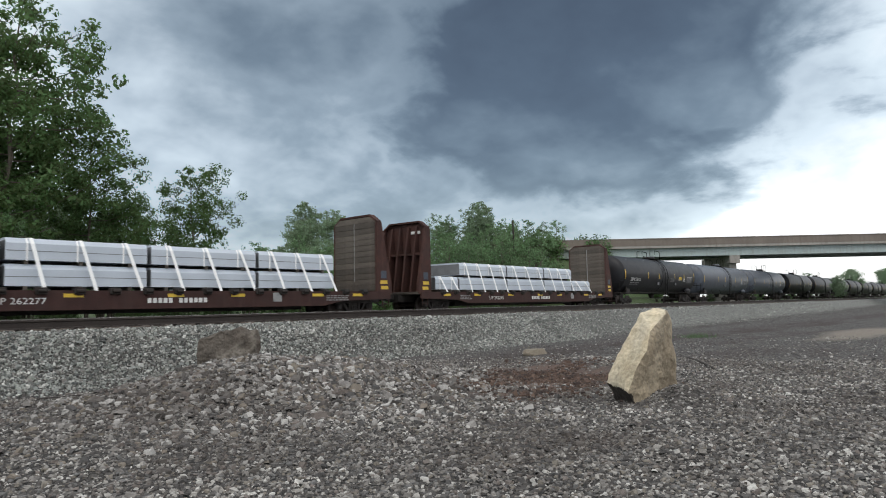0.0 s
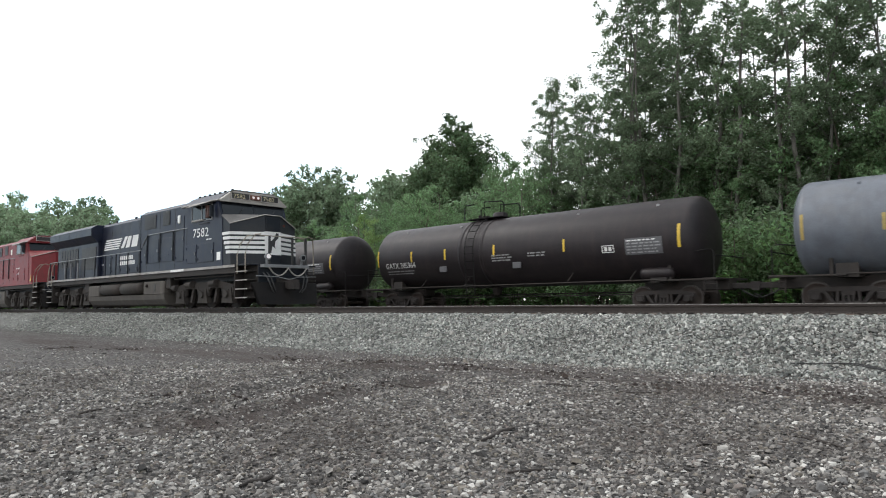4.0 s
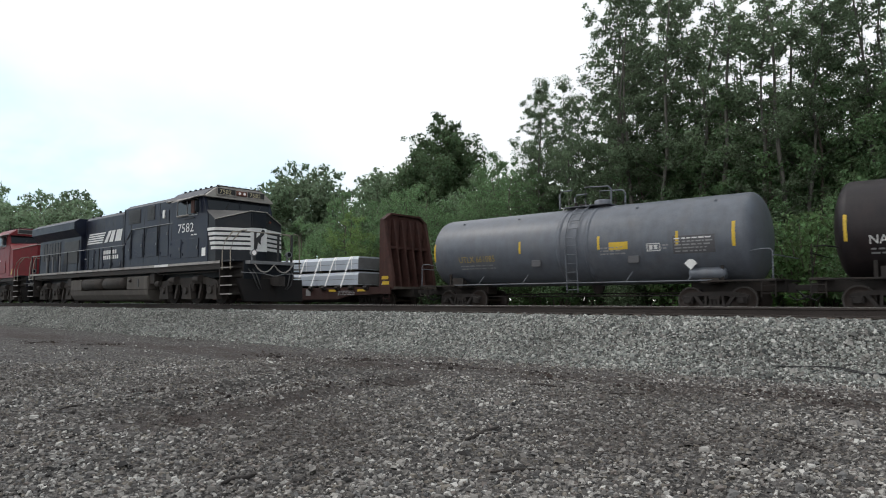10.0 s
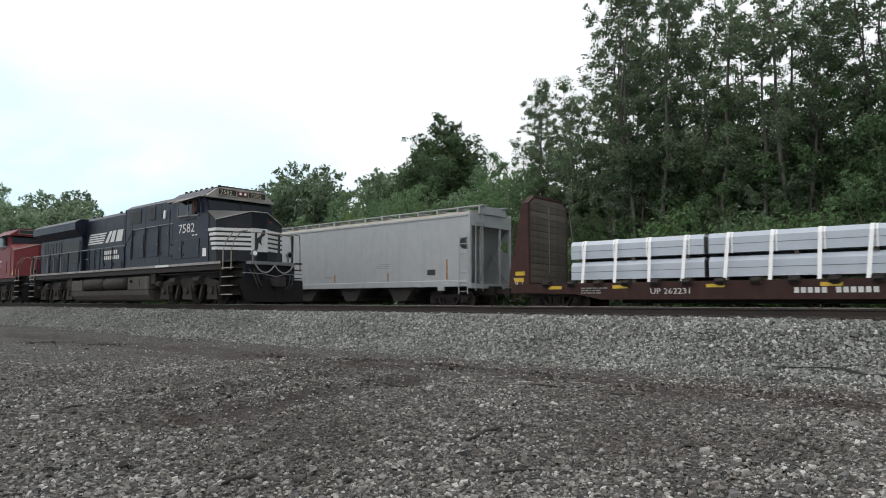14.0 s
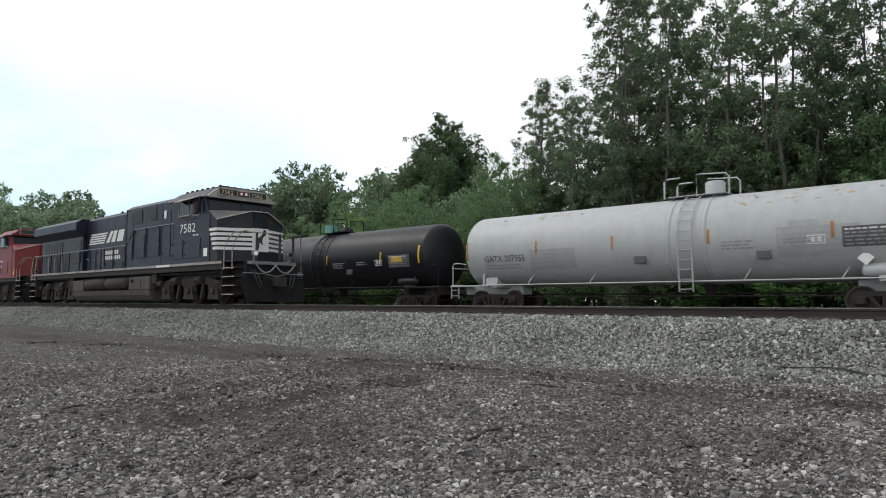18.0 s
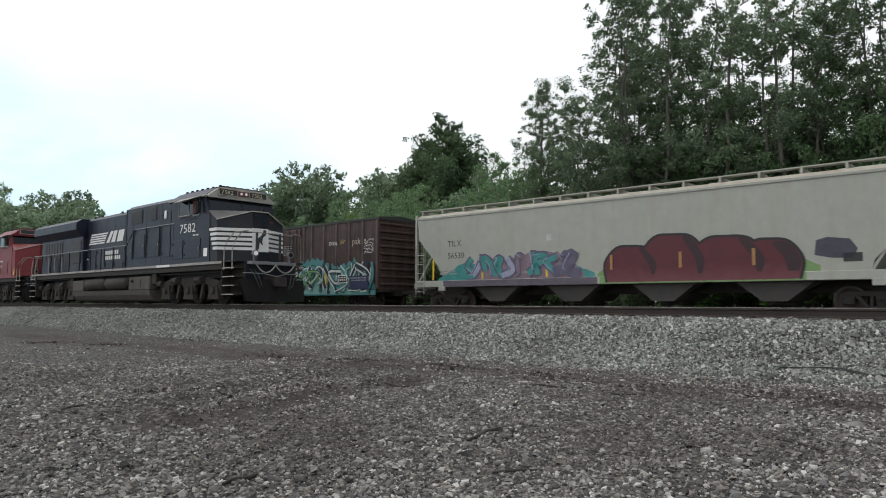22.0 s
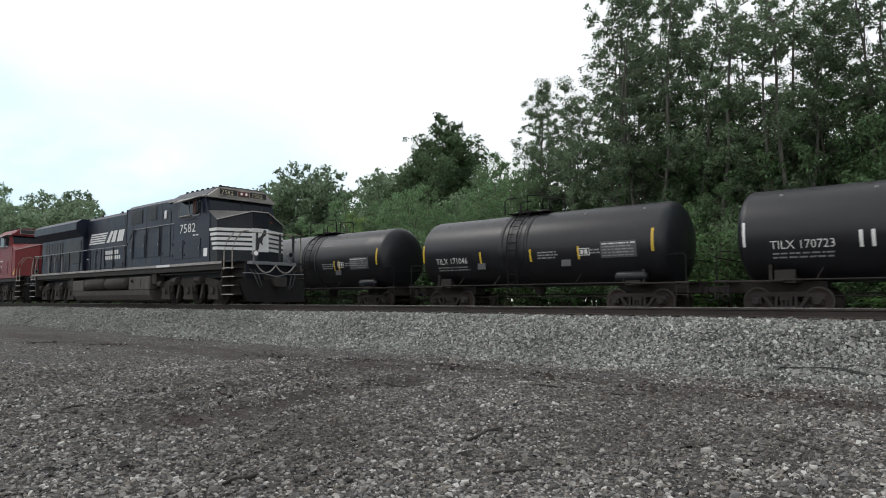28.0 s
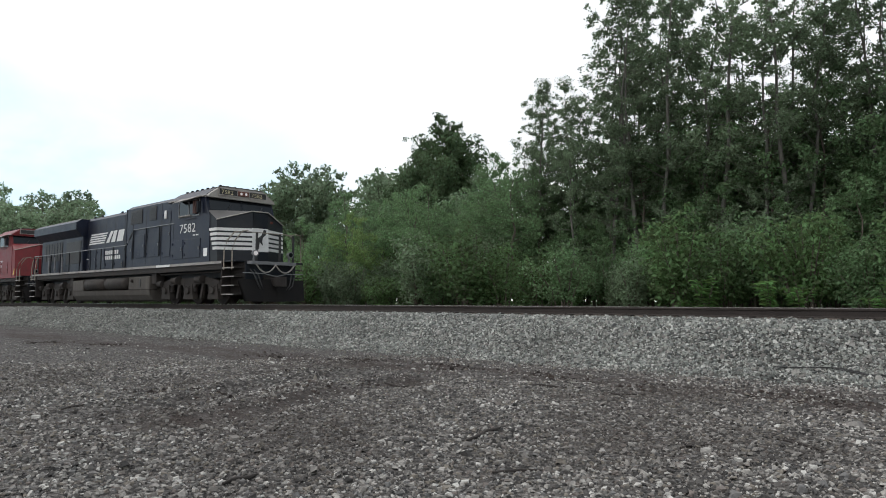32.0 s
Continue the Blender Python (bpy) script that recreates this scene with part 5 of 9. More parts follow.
def tank_squiggle(parent, r, zc, x0, x1, z0, z1, material, seed, width=0.032):
    """Sprayed scrawl: a ribbon that loops along the shell."""
    rng = random.Random(seed)
    s, n = Shape(), 150
    pts, ph = [], [rng.uniform(0, 6) for _ in range(4)]
    for i in range(n):
        t = i / (n - 1)
        x = x0 + (x1 - x0) * (t + 0.05 * math.sin(17 * t * 2 + ph[0]) + 0.03 * math.sin(41 * t + ph[1]))
        z = (z0 + z1) / 2 + (z1 - z0) / 2 * (0.6 * math.sin(58 * t + ph[2]) + 0.4 * math.sin(97 * t + ph[3])) * (0.6 + 0.4 * math.sin(9 * t + ph[0]))
        pts.append((x, z))
    for (xa, za), (xb, zb) in zip(pts, pts[1:]):
        l = math.hypot(xb - xa, zb - za) or 1
        nx, nz = -(zb - za) / l * width / 2, (xb - xa) / l * width / 2
        q = [(xa - nx, za - nz), (xb - nx, zb - nz), (xb + nx, zb + nz), (xa + nx, za + nz)]
        s.add([(a, tank_y(r, zc, b, 0.014), b) for a, b in q], [(0, 1, 2, 3)])
    return part("spray_scrawl", s, material, parent)


def tank_bubbles(parent, r, zc, spots, line, fill, width=0.04, seed=0):
    """Sprayed bubble letters: rounded uneven shapes, outlined, and filled where a fill is given."""
    rng = random.Random(seed)
    for cx, cz, rx, rz in spots:
        ph, lobes, n = rng.uniform(0, 6), rng.choice((2, 3)), 28
        form = []
        for i in range(n):
            a = 2 * math.pi * i / n
            k = 1 + 0.20 * math.sin(lobes * a + ph) + 0.07 * math.sin(5 * a + 2 * ph)
            form.append((cx + rx * k * math.cos(a) + 0.25 * rz * math.sin(a), cz + rz * k * math.sin(a)))
        if fill:
            s = Shape()
            s.add([(x, tank_y(r, zc, z, 0.010), z) for x, z in form] + [(cx, tank_y(r, zc, cz, 0.010), cz)], [(n, i, (i + 1) % n) for i in range(n)])
            part("spray_fill", s, fill, parent)
        s = Shape()
        lines = [form + form[:1], [(cx - rx * 0.35, cz + rz * rng.uniform(-0.4, 0.4)), (cx, cz + rz * rng.uniform(-0.2, 0.5)), (cx + rx * 0.45, cz + rz * rng.uniform(-0.4, 0.4))]]
        for way in lines:
            for (xa, za), (xb, zb) in zip(way, way[1:]):
                l = math.hypot(xb - xa, zb - za) or 1
                nx, nz = -(zb - za) / l * width / 2, (xb - xa) / l * width / 2
                s.add([(x, tank_y(r, zc, z, 0.014), z) for x, z in ((xa - nx, za - nz), (xb - nx, zb - nz), (xb + nx, zb + nz), (xa + nx, za + nz))], [(0, 1, 2, 3)])
        part("spray_scrawl", s, line, parent)


def tank_car(left, right, paint, label, text="", text_mat=None, text_at=0.09, text_size=0.27, strips=None, marks="yellow", top=4.17, ladder_at=0.53, white=False, table=True, name_block=None, seed=0, hazard=False, patches=(), plate_yellow=None, dome=0.24, tape_z=0.0, railing="dark", text_z=None, rust=()):
    """A tank car from the near side; strips are reflective tapes as shares of the shell's length."""
    left, right = left - 0.1, right + 0.45
    n = right - left
    h, r = n / 2, 1.56 if top < 4.3 else 1.62
    zc = top - r
    rng = random.Random(seed)
    trim = paint if white else M_UNDER
    rail_m = {"dark": M_LADDER, "white": M_WHITE, "grey": M_GREY}[railing]
    tape = {"yellow": M_YELLOW, "orange": M_ORANGE, "white": M_WSTRIP, "faded": M_FADEYELLOW}[marks]
    c = thing("tank_car", label, "tank car", "cars of the moving freight train")
    head = [(1 - math.cos(q), max(0.01, math.sin(q))) for q in np.linspace(0, math.pi / 2, 12)]
    prof = [(-h + a * 0.52, r * b) for a, b in head] + [(-h * 0.35, r), (-h * 0.34, r * 1.004), (0, r * 1.004), (h * 0.34, r * 1.004), (h * 0.35, r)] + [(h - a * 0.52, r * b) for a, b in reversed(head)]
    part("tank", Shape().lathe_x(prof, 0, zc, 44), paint, c)
    lx = -h + n * ladder_at
    band = Shape()
    for dx in (-0.62, 0.62):
        band.lathe_x([(lx + dx - 0.09, r * 1.005), (lx + dx - 0.09, r * 1.012), (lx + dx + 0.09, r * 1.012), (lx + dx + 0.09, r * 1.005)], 0, zc, 44)
    part("shell_band", band, paint, c)
    # sills, bolsters and running boards
    for d in (-1, 1):
        e = d * h
        s = Shape().box(min(e - d * 2.6, e + d * 0.55), max(e - d * 2.6, e + d * 0.55), -0.36, 0.36, 0.72, 1.14, 0.03)
        s.prism([(-1.3, 1.02), (1.3, 1.02), (1.25, 1.45), (0.9, 1.2), (-0.9, 1.2), (-1.25, 1.45)], "x", min(e - d * 1.3, e - d * 1.9), max(e - d * 1.3, e - d * 1.9))
        part("stub_sill", s, trim if white else M_UNDER, c)
        s = Shape().box(min(e + d * 0.05, e + d * 0.55), max(e + d * 0.05, e + d * 0.55), -1.45, 1.45, 1.08, 1.14, 0.01)
        s.box(min(e - d * 1.6, e + d * 0.55), max(e - d * 1.6, e + d * 0.55), -1.5, -1.22, 1.06, 1.12, 0.01)
        part("end_platform", s, trim, c)
        part("support_post", Shape().box(e - d * 1.18 - 0.05, e - d * 1.18 + 0.05, -1.28, -1.2, 1.1, 1.62), trim, c)
        hoop("end_railing", c, [(e + d * 0.45, -1.42, 1.1), (e + d * 0.45, -1.42, 2.02), (e + d * 0.38, -1.42, 2.1), (e + d * 0.1, -1.42, 2.1), (e - d * 0.25, -1.35, 2.05)], rail_m)
        hoop("end_railing", c, [(e + d * 0.5, -1.4, 1.9), (e + d * 0.5, 1.4, 1.9)], rail_m)
        ladder("sill_step", c, e + d * 0.3, -1.44, 0.55, 1.1, 0.42, trim, 0.25)
        coupler(c, e + d * 0.5, d)
        truck(c, e - d * 1.55)
    s = Shape().tube([(-h + 1.5, -1.40, 1.12), (h - 1.5, -1.40, 1.12)], 0.03, 6)
    part("side_running_rail", s, rail_m if white or railing == "grey" else M_UNDER, c)
    for f in (0.2, 0.36, 0.68, 0.84):
        x = -h + n * f
        part("rail_bracket", Shape().tube([(x, -1.40, 1.12), (x + 0.18, -1.2, 1.5)], 0.02, 5), rail_m if white or railing == "grey" else M_UNDER, c)
    part("bottom_outlet", Shape().tube([(lx + 0.3, 0, zc - r - 0.35), (lx + 0.3, 0, zc - r + 0.05)], [0.16, 0.3], 12), M_UNDER, c)
    part("brake_rod", Shape().tube([(-h + 2, -0.5, 0.62), (h - 2, -0.5, 0.62)], 0.025, 5).tube([(-h + 3, 0.3, 0.72), (h - 3, 0.3, 0.72)], 0.03, 5), M_UNDER, c)
    part("air_reservoir", Shape().lathe_x([(h - 2.35, 0.02), (h - 2.3, 0.18), (h - 2.2, 0.22), (h - 1.2, 0.22), (h - 1.1, 0.18), (h - 1.05, 0.02)], -1.12, 1.36, 16), paint, c)
    # ladder and loading platform
    rr = r * 1.02
    for u in (-0.24, 0.24):
        pts = [(lx + u, -1.52, 0.75)] + [(lx + u, -math.cos(a) * (rr + 0.06), zc + math.sin(a) * (rr + 0.06)) for a in np.linspace(-0.1, 1.35, 9)]
        part("ladder_stile", Shape().tube(pts, 0.024, 6), rail_m, c)
    rung = shared("rung " + railing, rail_m, lambda q: q.tube([(-0.24, 0, 0), (0.24, 0, 0)], 0.017, 6))
    for z in np.arange(0.85, zc, 0.34):
        part("rung", rung, None, c, "", pose(lx, -1.56, z))
    for a in np.linspace(0.15, 1.3, 6):
        part("rung", rung, None, c, "", pose(lx, -math.cos(a) * (rr + 0.06), zc + math.sin(a) * (rr + 0.06)))
    grate = Shape().box(lx - 0.95, lx + 1.1, -0.62, 0.62, top + 0.03, top + 0.06)
    part("top_platform", grate, rail_m, c)
    if dome:
        part("manway_dome", Shape().tube([(lx + 0.55, 0, top - 0.1), (lx + 0.55, 0, top + dome), (lx + 0.55, 0, top + dome + 0.05)], [0.34, 0.34, 0.28], 18), paint, c)
        part("valve_housing", Shape().tube([(lx - 0.3, 0, top - 0.1), (lx - 0.3, 0, top + 0.2)], 0.2, 12).tube([(lx - 0.75, 0.1, top - 0.1), (lx - 0.75, 0.1, top + 0.3)], 0.07, 8), M_UNDER, c)
    for y in (-0.6, 0.6):
        hoop("platform_railing", c, [(lx - 1.08, y, top), (lx - 1.08, y, top + 0.62), (lx - 0.98, y, top + 0.72), (lx - 0.5, y, top + 0.72)], rail_m, 0.03)
        hoop("platform_railing", c, [(lx + 0.1, y, top), (lx + 0.1, y, top + 0.78), (lx + 1.1, y, top + 0.72), (lx + 1.22, y, top + 0.6), (lx + 1.22, y, top)], rail_m, 0.03)
    # lifting lugs and placard holders
    for f in (0.12, 0.33, 0.70, 0.90):
        x, z = -h + n * f, zc + r * 0.80
        y = tank_y(r, zc, z, 0.03)
        part("lifting_lug", Shape().box(x - 0.05, x + 0.05, y, y + 0.06, z - 0.05, z + 0.05, 0.01), M_FADED if paint in (M_BLACK, M_GLOSSBLACK, M_BROWNBLACK) else paint, c)
    for x in (lx - 1.9, lx + 2.3):
        z = zc - 0.68
        y = tank_y(r, zc, z + 0.14, 0.03)
        part("placard_holder", Shape().box(x, x + 0.42, y - 0.01, y + 0.06, z - 0.13, z + 0.13, 0.01), M_PATCH, c, "small grey placard holder")
    # markings
    tape_x = strips if strips is not None else (0.03, 0.30, 0.44, 0.66, 0.80)
    for f in tape_x:
        tank_patch("reflector", c, r, zc, -h + n * f - 0.05, -h + n * f + 0.05, zc - 0.26 + tape_z, zc + 0.24 + tape_z, tape, 0.008)
    tank_patch("reflector", c, r, zc, h - 0.74, h - 0.63, zc - 0.38, zc + 0.45, tape, 0.008)
    tank_patch("reflector", c, r, zc, -h + 0.44, -h + 0.53, zc - 0.42, zc + 0.38, tape, 0.008)
    ink = text_mat or M_LETTER
    if name_block:
        x, z, w, tall = name_block
        for i in range(6):
            x0 = -h + x + w * i / 6
            tank_patch("owner_mark", c, r, zc, x0, x0 + w / 6 * 0.80, z, z + tall, M_LETTER, 0.010, "plain white block")
    tz = text_z if text_z is not None else zc - 0.52
    if text:
        tank_text("car_number", c, r, zc, -h + n * text_at, tz, text, text_size, ink, 0.93)
        tank_bars("weight_stencil", c, r, zc, -h + n * text_at + 0.05, tz - 0.17, 2, text_size * len(text) * 0.62, M_FADED, rng, 0.05, 0.12)
    if table:
        tank_patch("test_panel", c, r, zc, h - 2.75, h - 1.30, zc - 0.55, zc + 0.06, M_PATCH, 0.006, "grey stencilled test panel")
        for k in range(5):
            tank_bars("test_stencil", c, r, zc, h - 2.68, zc - 0.05 - k * 0.11, 1, 1.22, M_LETTER if k == 0 else M_FADED, rng, 0.045)
    x = h - 3.7
    sq = Shape()
    for a0, a1, z0, z1 in ((x, x + 0.5, -0.42, -0.39), (x, x + 0.5, -0.17, -0.14), (x, x + 0.03, -0.42, -0.14), (x + 0.47, x + 0.5, -0.42, -0.14), (x + 0.1, x + 0.22, -0.36, -0.2), (x + 0.28, x + 0.4, -0.36, -0.2)):
        y0, y1 = tank_y(r, zc, zc + z0, 0.01), tank_y(r, zc, zc + z1, 0.01)
        sq.add([(a0, y0, zc + z0), (a1, y0, zc + z0), (a1, y1, zc + z1), (a0, y1, zc + z1)], [(0, 1, 2, 3)])
    part("lube_stencil", sq, M_LETTER, c)
    tank_bars("spec_stencil", c, r, zc, lx + 1.2, zc - 0.25, 3, 0.9, M_FADED, rng)
    tank_bars("spec_stencil", c, r, zc, lx + 3.1, zc - 0.25, 2, 0.8, M_FADED, rng)
    if plate_yellow is not None:
        tank_patch("yellow_notice", c, r, zc, -h + n * plate_yellow, -h + n * plate_yellow + 0.75, zc - 0.30, zc - 0.02, M_YELLOW, 0.008, "yellow notice plate")
    if hazard:
        d = Shape()
        x, z, k = h - 2.2, 1.72, 0.22
        y = tank_y(r, zc, z, 0.06)
        d.prism([(x - k, z), (x, z - k), (x + k, z), (x, z + k)], "y", y - 0.02, y)
        part("placard", d, M_WSTRIP, c, "white diamond hazard placard")
    for px0, px1, pz0, pz1, pm in patches:
        tank_patch("paint_patch", c, r, zc, -h + n * px0, -h + n * px1, zc + pz0, zc + pz1, pm, 0.005)
    for px0, px1, pz0, pz1, count in rust:
        for _ in range(count):
            x, z = -h + n * rng.uniform(px0, px1), zc + rng.uniform(pz0, pz1)
            a, b = rng.uniform(0.03, 0.14), rng.uniform(0.012, 0.05)
            ring = [(x + a * math.cos(q) * rng.uniform(0.6, 1.1), min(z + b * math.sin(q) * rng.uniform(0.6, 1.2), zc + r * 0.985)) for q in np.linspace(0, 5.6, 9)]
            part("rust_speck", Shape().add([(u, tank_y(r, zc, v, 0.007), v) for u, v in ring], [tuple(range(9))]), M_RUSTRUN, c)
    return c, (left + right) / 2, Z_FAR, dict(h=h, r=r, zc=zc)


# ------------------------------------------------------------------ hoppers and boxcar
def side_text(name, parent, x, y, z, text, size, material, wide=1.0, label=""):
    vs, fs = letters(text, size, wide)
    return part(name, Shape().add([(x + a, y, z + b) for a, b in vs], fs), material, parent, label)


def side_bars(name, parent, x0, y, z0, rows, wide, material, seed, tall=0.06, gap=0.12):
    rng, s = random.Random(seed), Shape()
    for k in range(rows):
        x = x0
        while x < x0 + wide * rng.uniform(0.8, 1.0):
            w = rng.uniform(0.05, 0.22)
            z = z0 - k * gap
            s.add([(x, y, z), (x + w, y, z), (x + w, y, z + tall), (x, y, z + tall)], [(0, 1, 2, 3)])
            x += w + 0.05
    return tagged(part(name, s, material, parent), kind="stuff")


def side_tape(name, parent, x, y, z0, z1, material, w=0.1):
    return part(name, Shape().box(x - w / 2, x + w / 2, y - 0.004, y, z0, z1), material, parent)


def blob(s, rng, cx, cz, rx, rz, y, n=26, rough=0.16):
    ph = [rng.uniform(0, 6.28) for _ in range(3)]
    vs = []
    for i in range(n):
        a = 2 * math.pi * i / n
        k = 1 + rough * (math.sin(3 * a + ph[0]) + 0.6 * math.sin(5 * a + ph[1]) + 0.4 * math.sin(8 * a + ph[2]))
        vs.append((cx + rx * k * math.cos(a), y, cz + rz * k * math.sin(a)))
    s.add(vs, [tuple(range(n))])


def stroke(s, pts, width, y):
    """A flat ribbon of one width along a line."""
    vs = []
    for i, (px, pz) in enumerate(pts):
        a, b = pts[max(0, i - 1)], pts[min(len(pts) - 1, i + 1)]
        l = math.hypot(b[0] - a[0], b[1] - a[1]) or 1
        nx, nz = -(b[1] - a[1]) / l * width / 2, (b[0] - a[0]) / l * width / 2
        vs += [(px - nx, y, pz - nz), (px + nx, y, pz + nz)]
    s.add(vs, [(2 * i, 2 * i + 2, 2 * i + 3, 2 * i + 1) for i in range(len(pts) - 1)])


def smooth(form, closed=False, k=4):
    """A curve through the points."""
    n, out = len(form), []
    for j in range(n if closed else n - 1):
        a, b, c2, d = (Vector((*form[(j + q) % n if closed else min(max(j + q, 0), n - 1)], 0)) for q in (-1, 0, 1, 2))
        for i in range(k):
            t = i / k
            p = 0.5 * ((2 * b) + (c2 - a) * t + (2 * a - 5 * b + 4 * c2 - d) * t * t + (3 * b - a - 3 * c2 + d) * t ** 3)
            out.append((p.x, p.y))
    return out + ([out[0]] if closed else [form[-1]])


def fade_mat(name, z0, low, z1, high):
    """Sprayed paint that fades from one colour at the sill to another above."""
    mt = mat(name, high, 0.55, vary=0.2, scale=2.0)
    nt = mt.node_tree
    N, L = nt.nodes.new, nt.links.new
    b = nt.nodes["Principled BSDF"]
    tc, sp, mr, ns, ad, mx = N("ShaderNodeTexCoord"), N("ShaderNodeSeparateXYZ"), N("ShaderNodeMapRange"), N("ShaderNodeTexNoise"), N("ShaderNodeMath"), N("ShaderNodeMix")
    ns.inputs["Scale"].default_value = 2.5
    L(tc.outputs["Object"], sp.inputs[0]), L(tc.outputs["Object"], ns.inputs["Vector"])
    ad.operation = "MULTIPLY_ADD"
    ad.inputs[1].default_value = 0.5
    L(ns.outputs["Fac"], ad.inputs[0]), L(sp.outputs[2], ad.inputs[2])
    mr.inputs["From Min"].default_value, mr.inputs["From Max"].default_value = z0 + 0.25, z1 + 0.25
    L(ad.outputs[0], mr.inputs["Value"])
    mx.data_type = "RGBA"
    mx.inputs["A"].default_value = (*low, 1)
    old = b.inputs["Base Color"].links[0].from_socket
    L(mr.outputs[0], mx.inputs["Factor"]), L(old, mx.inputs["B"]), L(mx.outputs["Result"], b.inputs["Base Color"])
    return mt


def mural_ground(parent, y, x0, x1, z0, z1, material, seed, low=0.62, spike=0.5, label="sprayed background colour"):
    """A patch of sprayed colour with an uneven, flaring upper edge."""
    rng, s, step = random.Random(seed), Shape(), 0.16
    n = int((x1 - x0) / step)
    tops, k = [], 0
    for i in range(n + 1):
        t = i / n
        edge = min(1.0, 5 * t + 0.15, 5 * (1 - t) + 0.25)
        v = low + (1 - low) * (0.5 + 0.5 * math.sin(t * (x1 - x0) * 1.5 + seed)) * 0.7 + (1 - low) * spike * abs(((i * 0.37 + seed * 0.7) % 1.0) * 2 - 1) + rng.uniform(-0.03, 0.03)
        tops.append(z0 + (z1 - z0) * min(1.02, v) * edge)
    vs = [(x0 + (x1 - x0) * i / n, y, z) for i, t in enumerate(tops) for z in (z0, t)]
    s.add(vs, [(2 * i, 2 * i + 2, 2 * i + 3, 2 * i + 1) for i in range(n)])
    return part("mural_ground", s, material, parent, label)


def wild(parent, y, x0, x1, z0, z1, seed, fills, dark, thick=0.2, n=12, light=None, flash=0.035):
    """Interlocking sprayed letter strokes, each with its dark outline and a light edge; later ones lie over earlier ones."""
    rng = random.Random(seed)
    w, hgt = (x1 - x0) / n, z1 - z0
    for i in range(n):
        cx = x0 + (i + 0.5) * w
        form = [(cx + rng.uniform(-0.75, 0.75) * w, z0 + hgt * v + rng.uniform(-0.13, 0.13) * hgt) for v in ((0.06, 0.5, 0.92), (0.9, 0.55, 0.12, 0.1), (0.1, 0.75, 0.85, 0.45), (0.85, 0.9, 0.4, 0.15))[rng.randrange(4)]]
        form = [(a, min(max(b, z0 + thick * 0.7), z1 - thick * 0.3)) for a, b in form]
        c = smooth(form)
        th, yy = thick * rng.uniform(0.7, 1.3), y - 0.0040 - 0.0022 * i
        edge, coat, shine = Shape(), Shape(), Shape()
        stroke(edge, c, th * 1.75, yy)
        stroke(coat, c, th, yy - 0.0010)
        letter = part("mural_letter", coat, fills[rng.randrange(len(fills))], parent)
        part("outline", edge, dark, letter)
        a = rng.randrange(max(1, len(c) - 6))
        stroke(shine, [(px - th * 0.85, pz + th * 0.25) for px, pz in c[a:a + 6]], flash, yy - 0.0016)
        part("flash", shine, light or M_LETTER, letter)


def bubbles(parent, y, humps, z0, fill, dark, shade):
    """Swelling bubble forms run together, one dark outline round them all, dark shading towards one side; humps are (x, half width, top)."""
    for i, (x, w, z1) in enumerate(humps):
        edge, coat, dim = Shape(), Shape(), Shape()
        ring = smooth([(x - w * 0.92, z0), (x - w, z0 + (z1 - z0) * 0.55), (x - w * 0.55, z1 - 0.05), (x, z1), (x + w * 0.6, z1 - 0.1), (x + w, z0 + (z1 - z0) * 0.5), (x + w * 0.9, z0)])
        stroke(edge, ring, 0.17, y - 0.004 - 0.0004 * i)
        coat.add([(a, y - 0.0065 - 0.0004 * i, b) for a, b in ring], [tuple(range(len(ring)))])
        k = 0.55 if i == len(humps) - 1 else 0.78
        sh = smooth([(x + w * k, z0 + 0.25), (x + w * (k - 0.1), z0 + (z1 - z0) * 0.5), (x + w * (k - 0.45), z1 - 0.08), (x + w * 0.6, z1 - 0.12), (x + w * 0.97, z0 + (z1 - z0) * 0.5), (x + w * 0.9, z0 + 0.25)])
        dim.add([(a, y - 0.0095 - 0.0004 * i, b) for a, b in sh], [tuple(range(len(sh)))])
        letter = part("mural_letter", coat, fill, parent)
        part("outline", edge, dark, letter)
        part("shade", dim, shade, letter)


def scrawl(parent, y, x0, x1, z0, z1, material, seed, width=0.04, lines=2):
    """Thin sprayed handwriting that cannot be read."""
    rng, s = random.Random(seed), Shape()
    for k in range(lines):
        za, zb = z0 + (z1 - z0) * k / lines, z0 + (z1 - z0) * (k + 0.75) / lines
        n = max(5, int((x1 - x0) / (zb - za) * 2.6))
        stroke(s, smooth([(x0 + (x1 - x0) * (i + rng.uniform(-0.35, 0.35)) / n, rng.choice((za, (za + zb) / 2, zb)) + rng.uniform(-0.02, 0.02)) for i in range(n)], k=3), width, y)
    return part("spray_scrawl", s, material, parent)


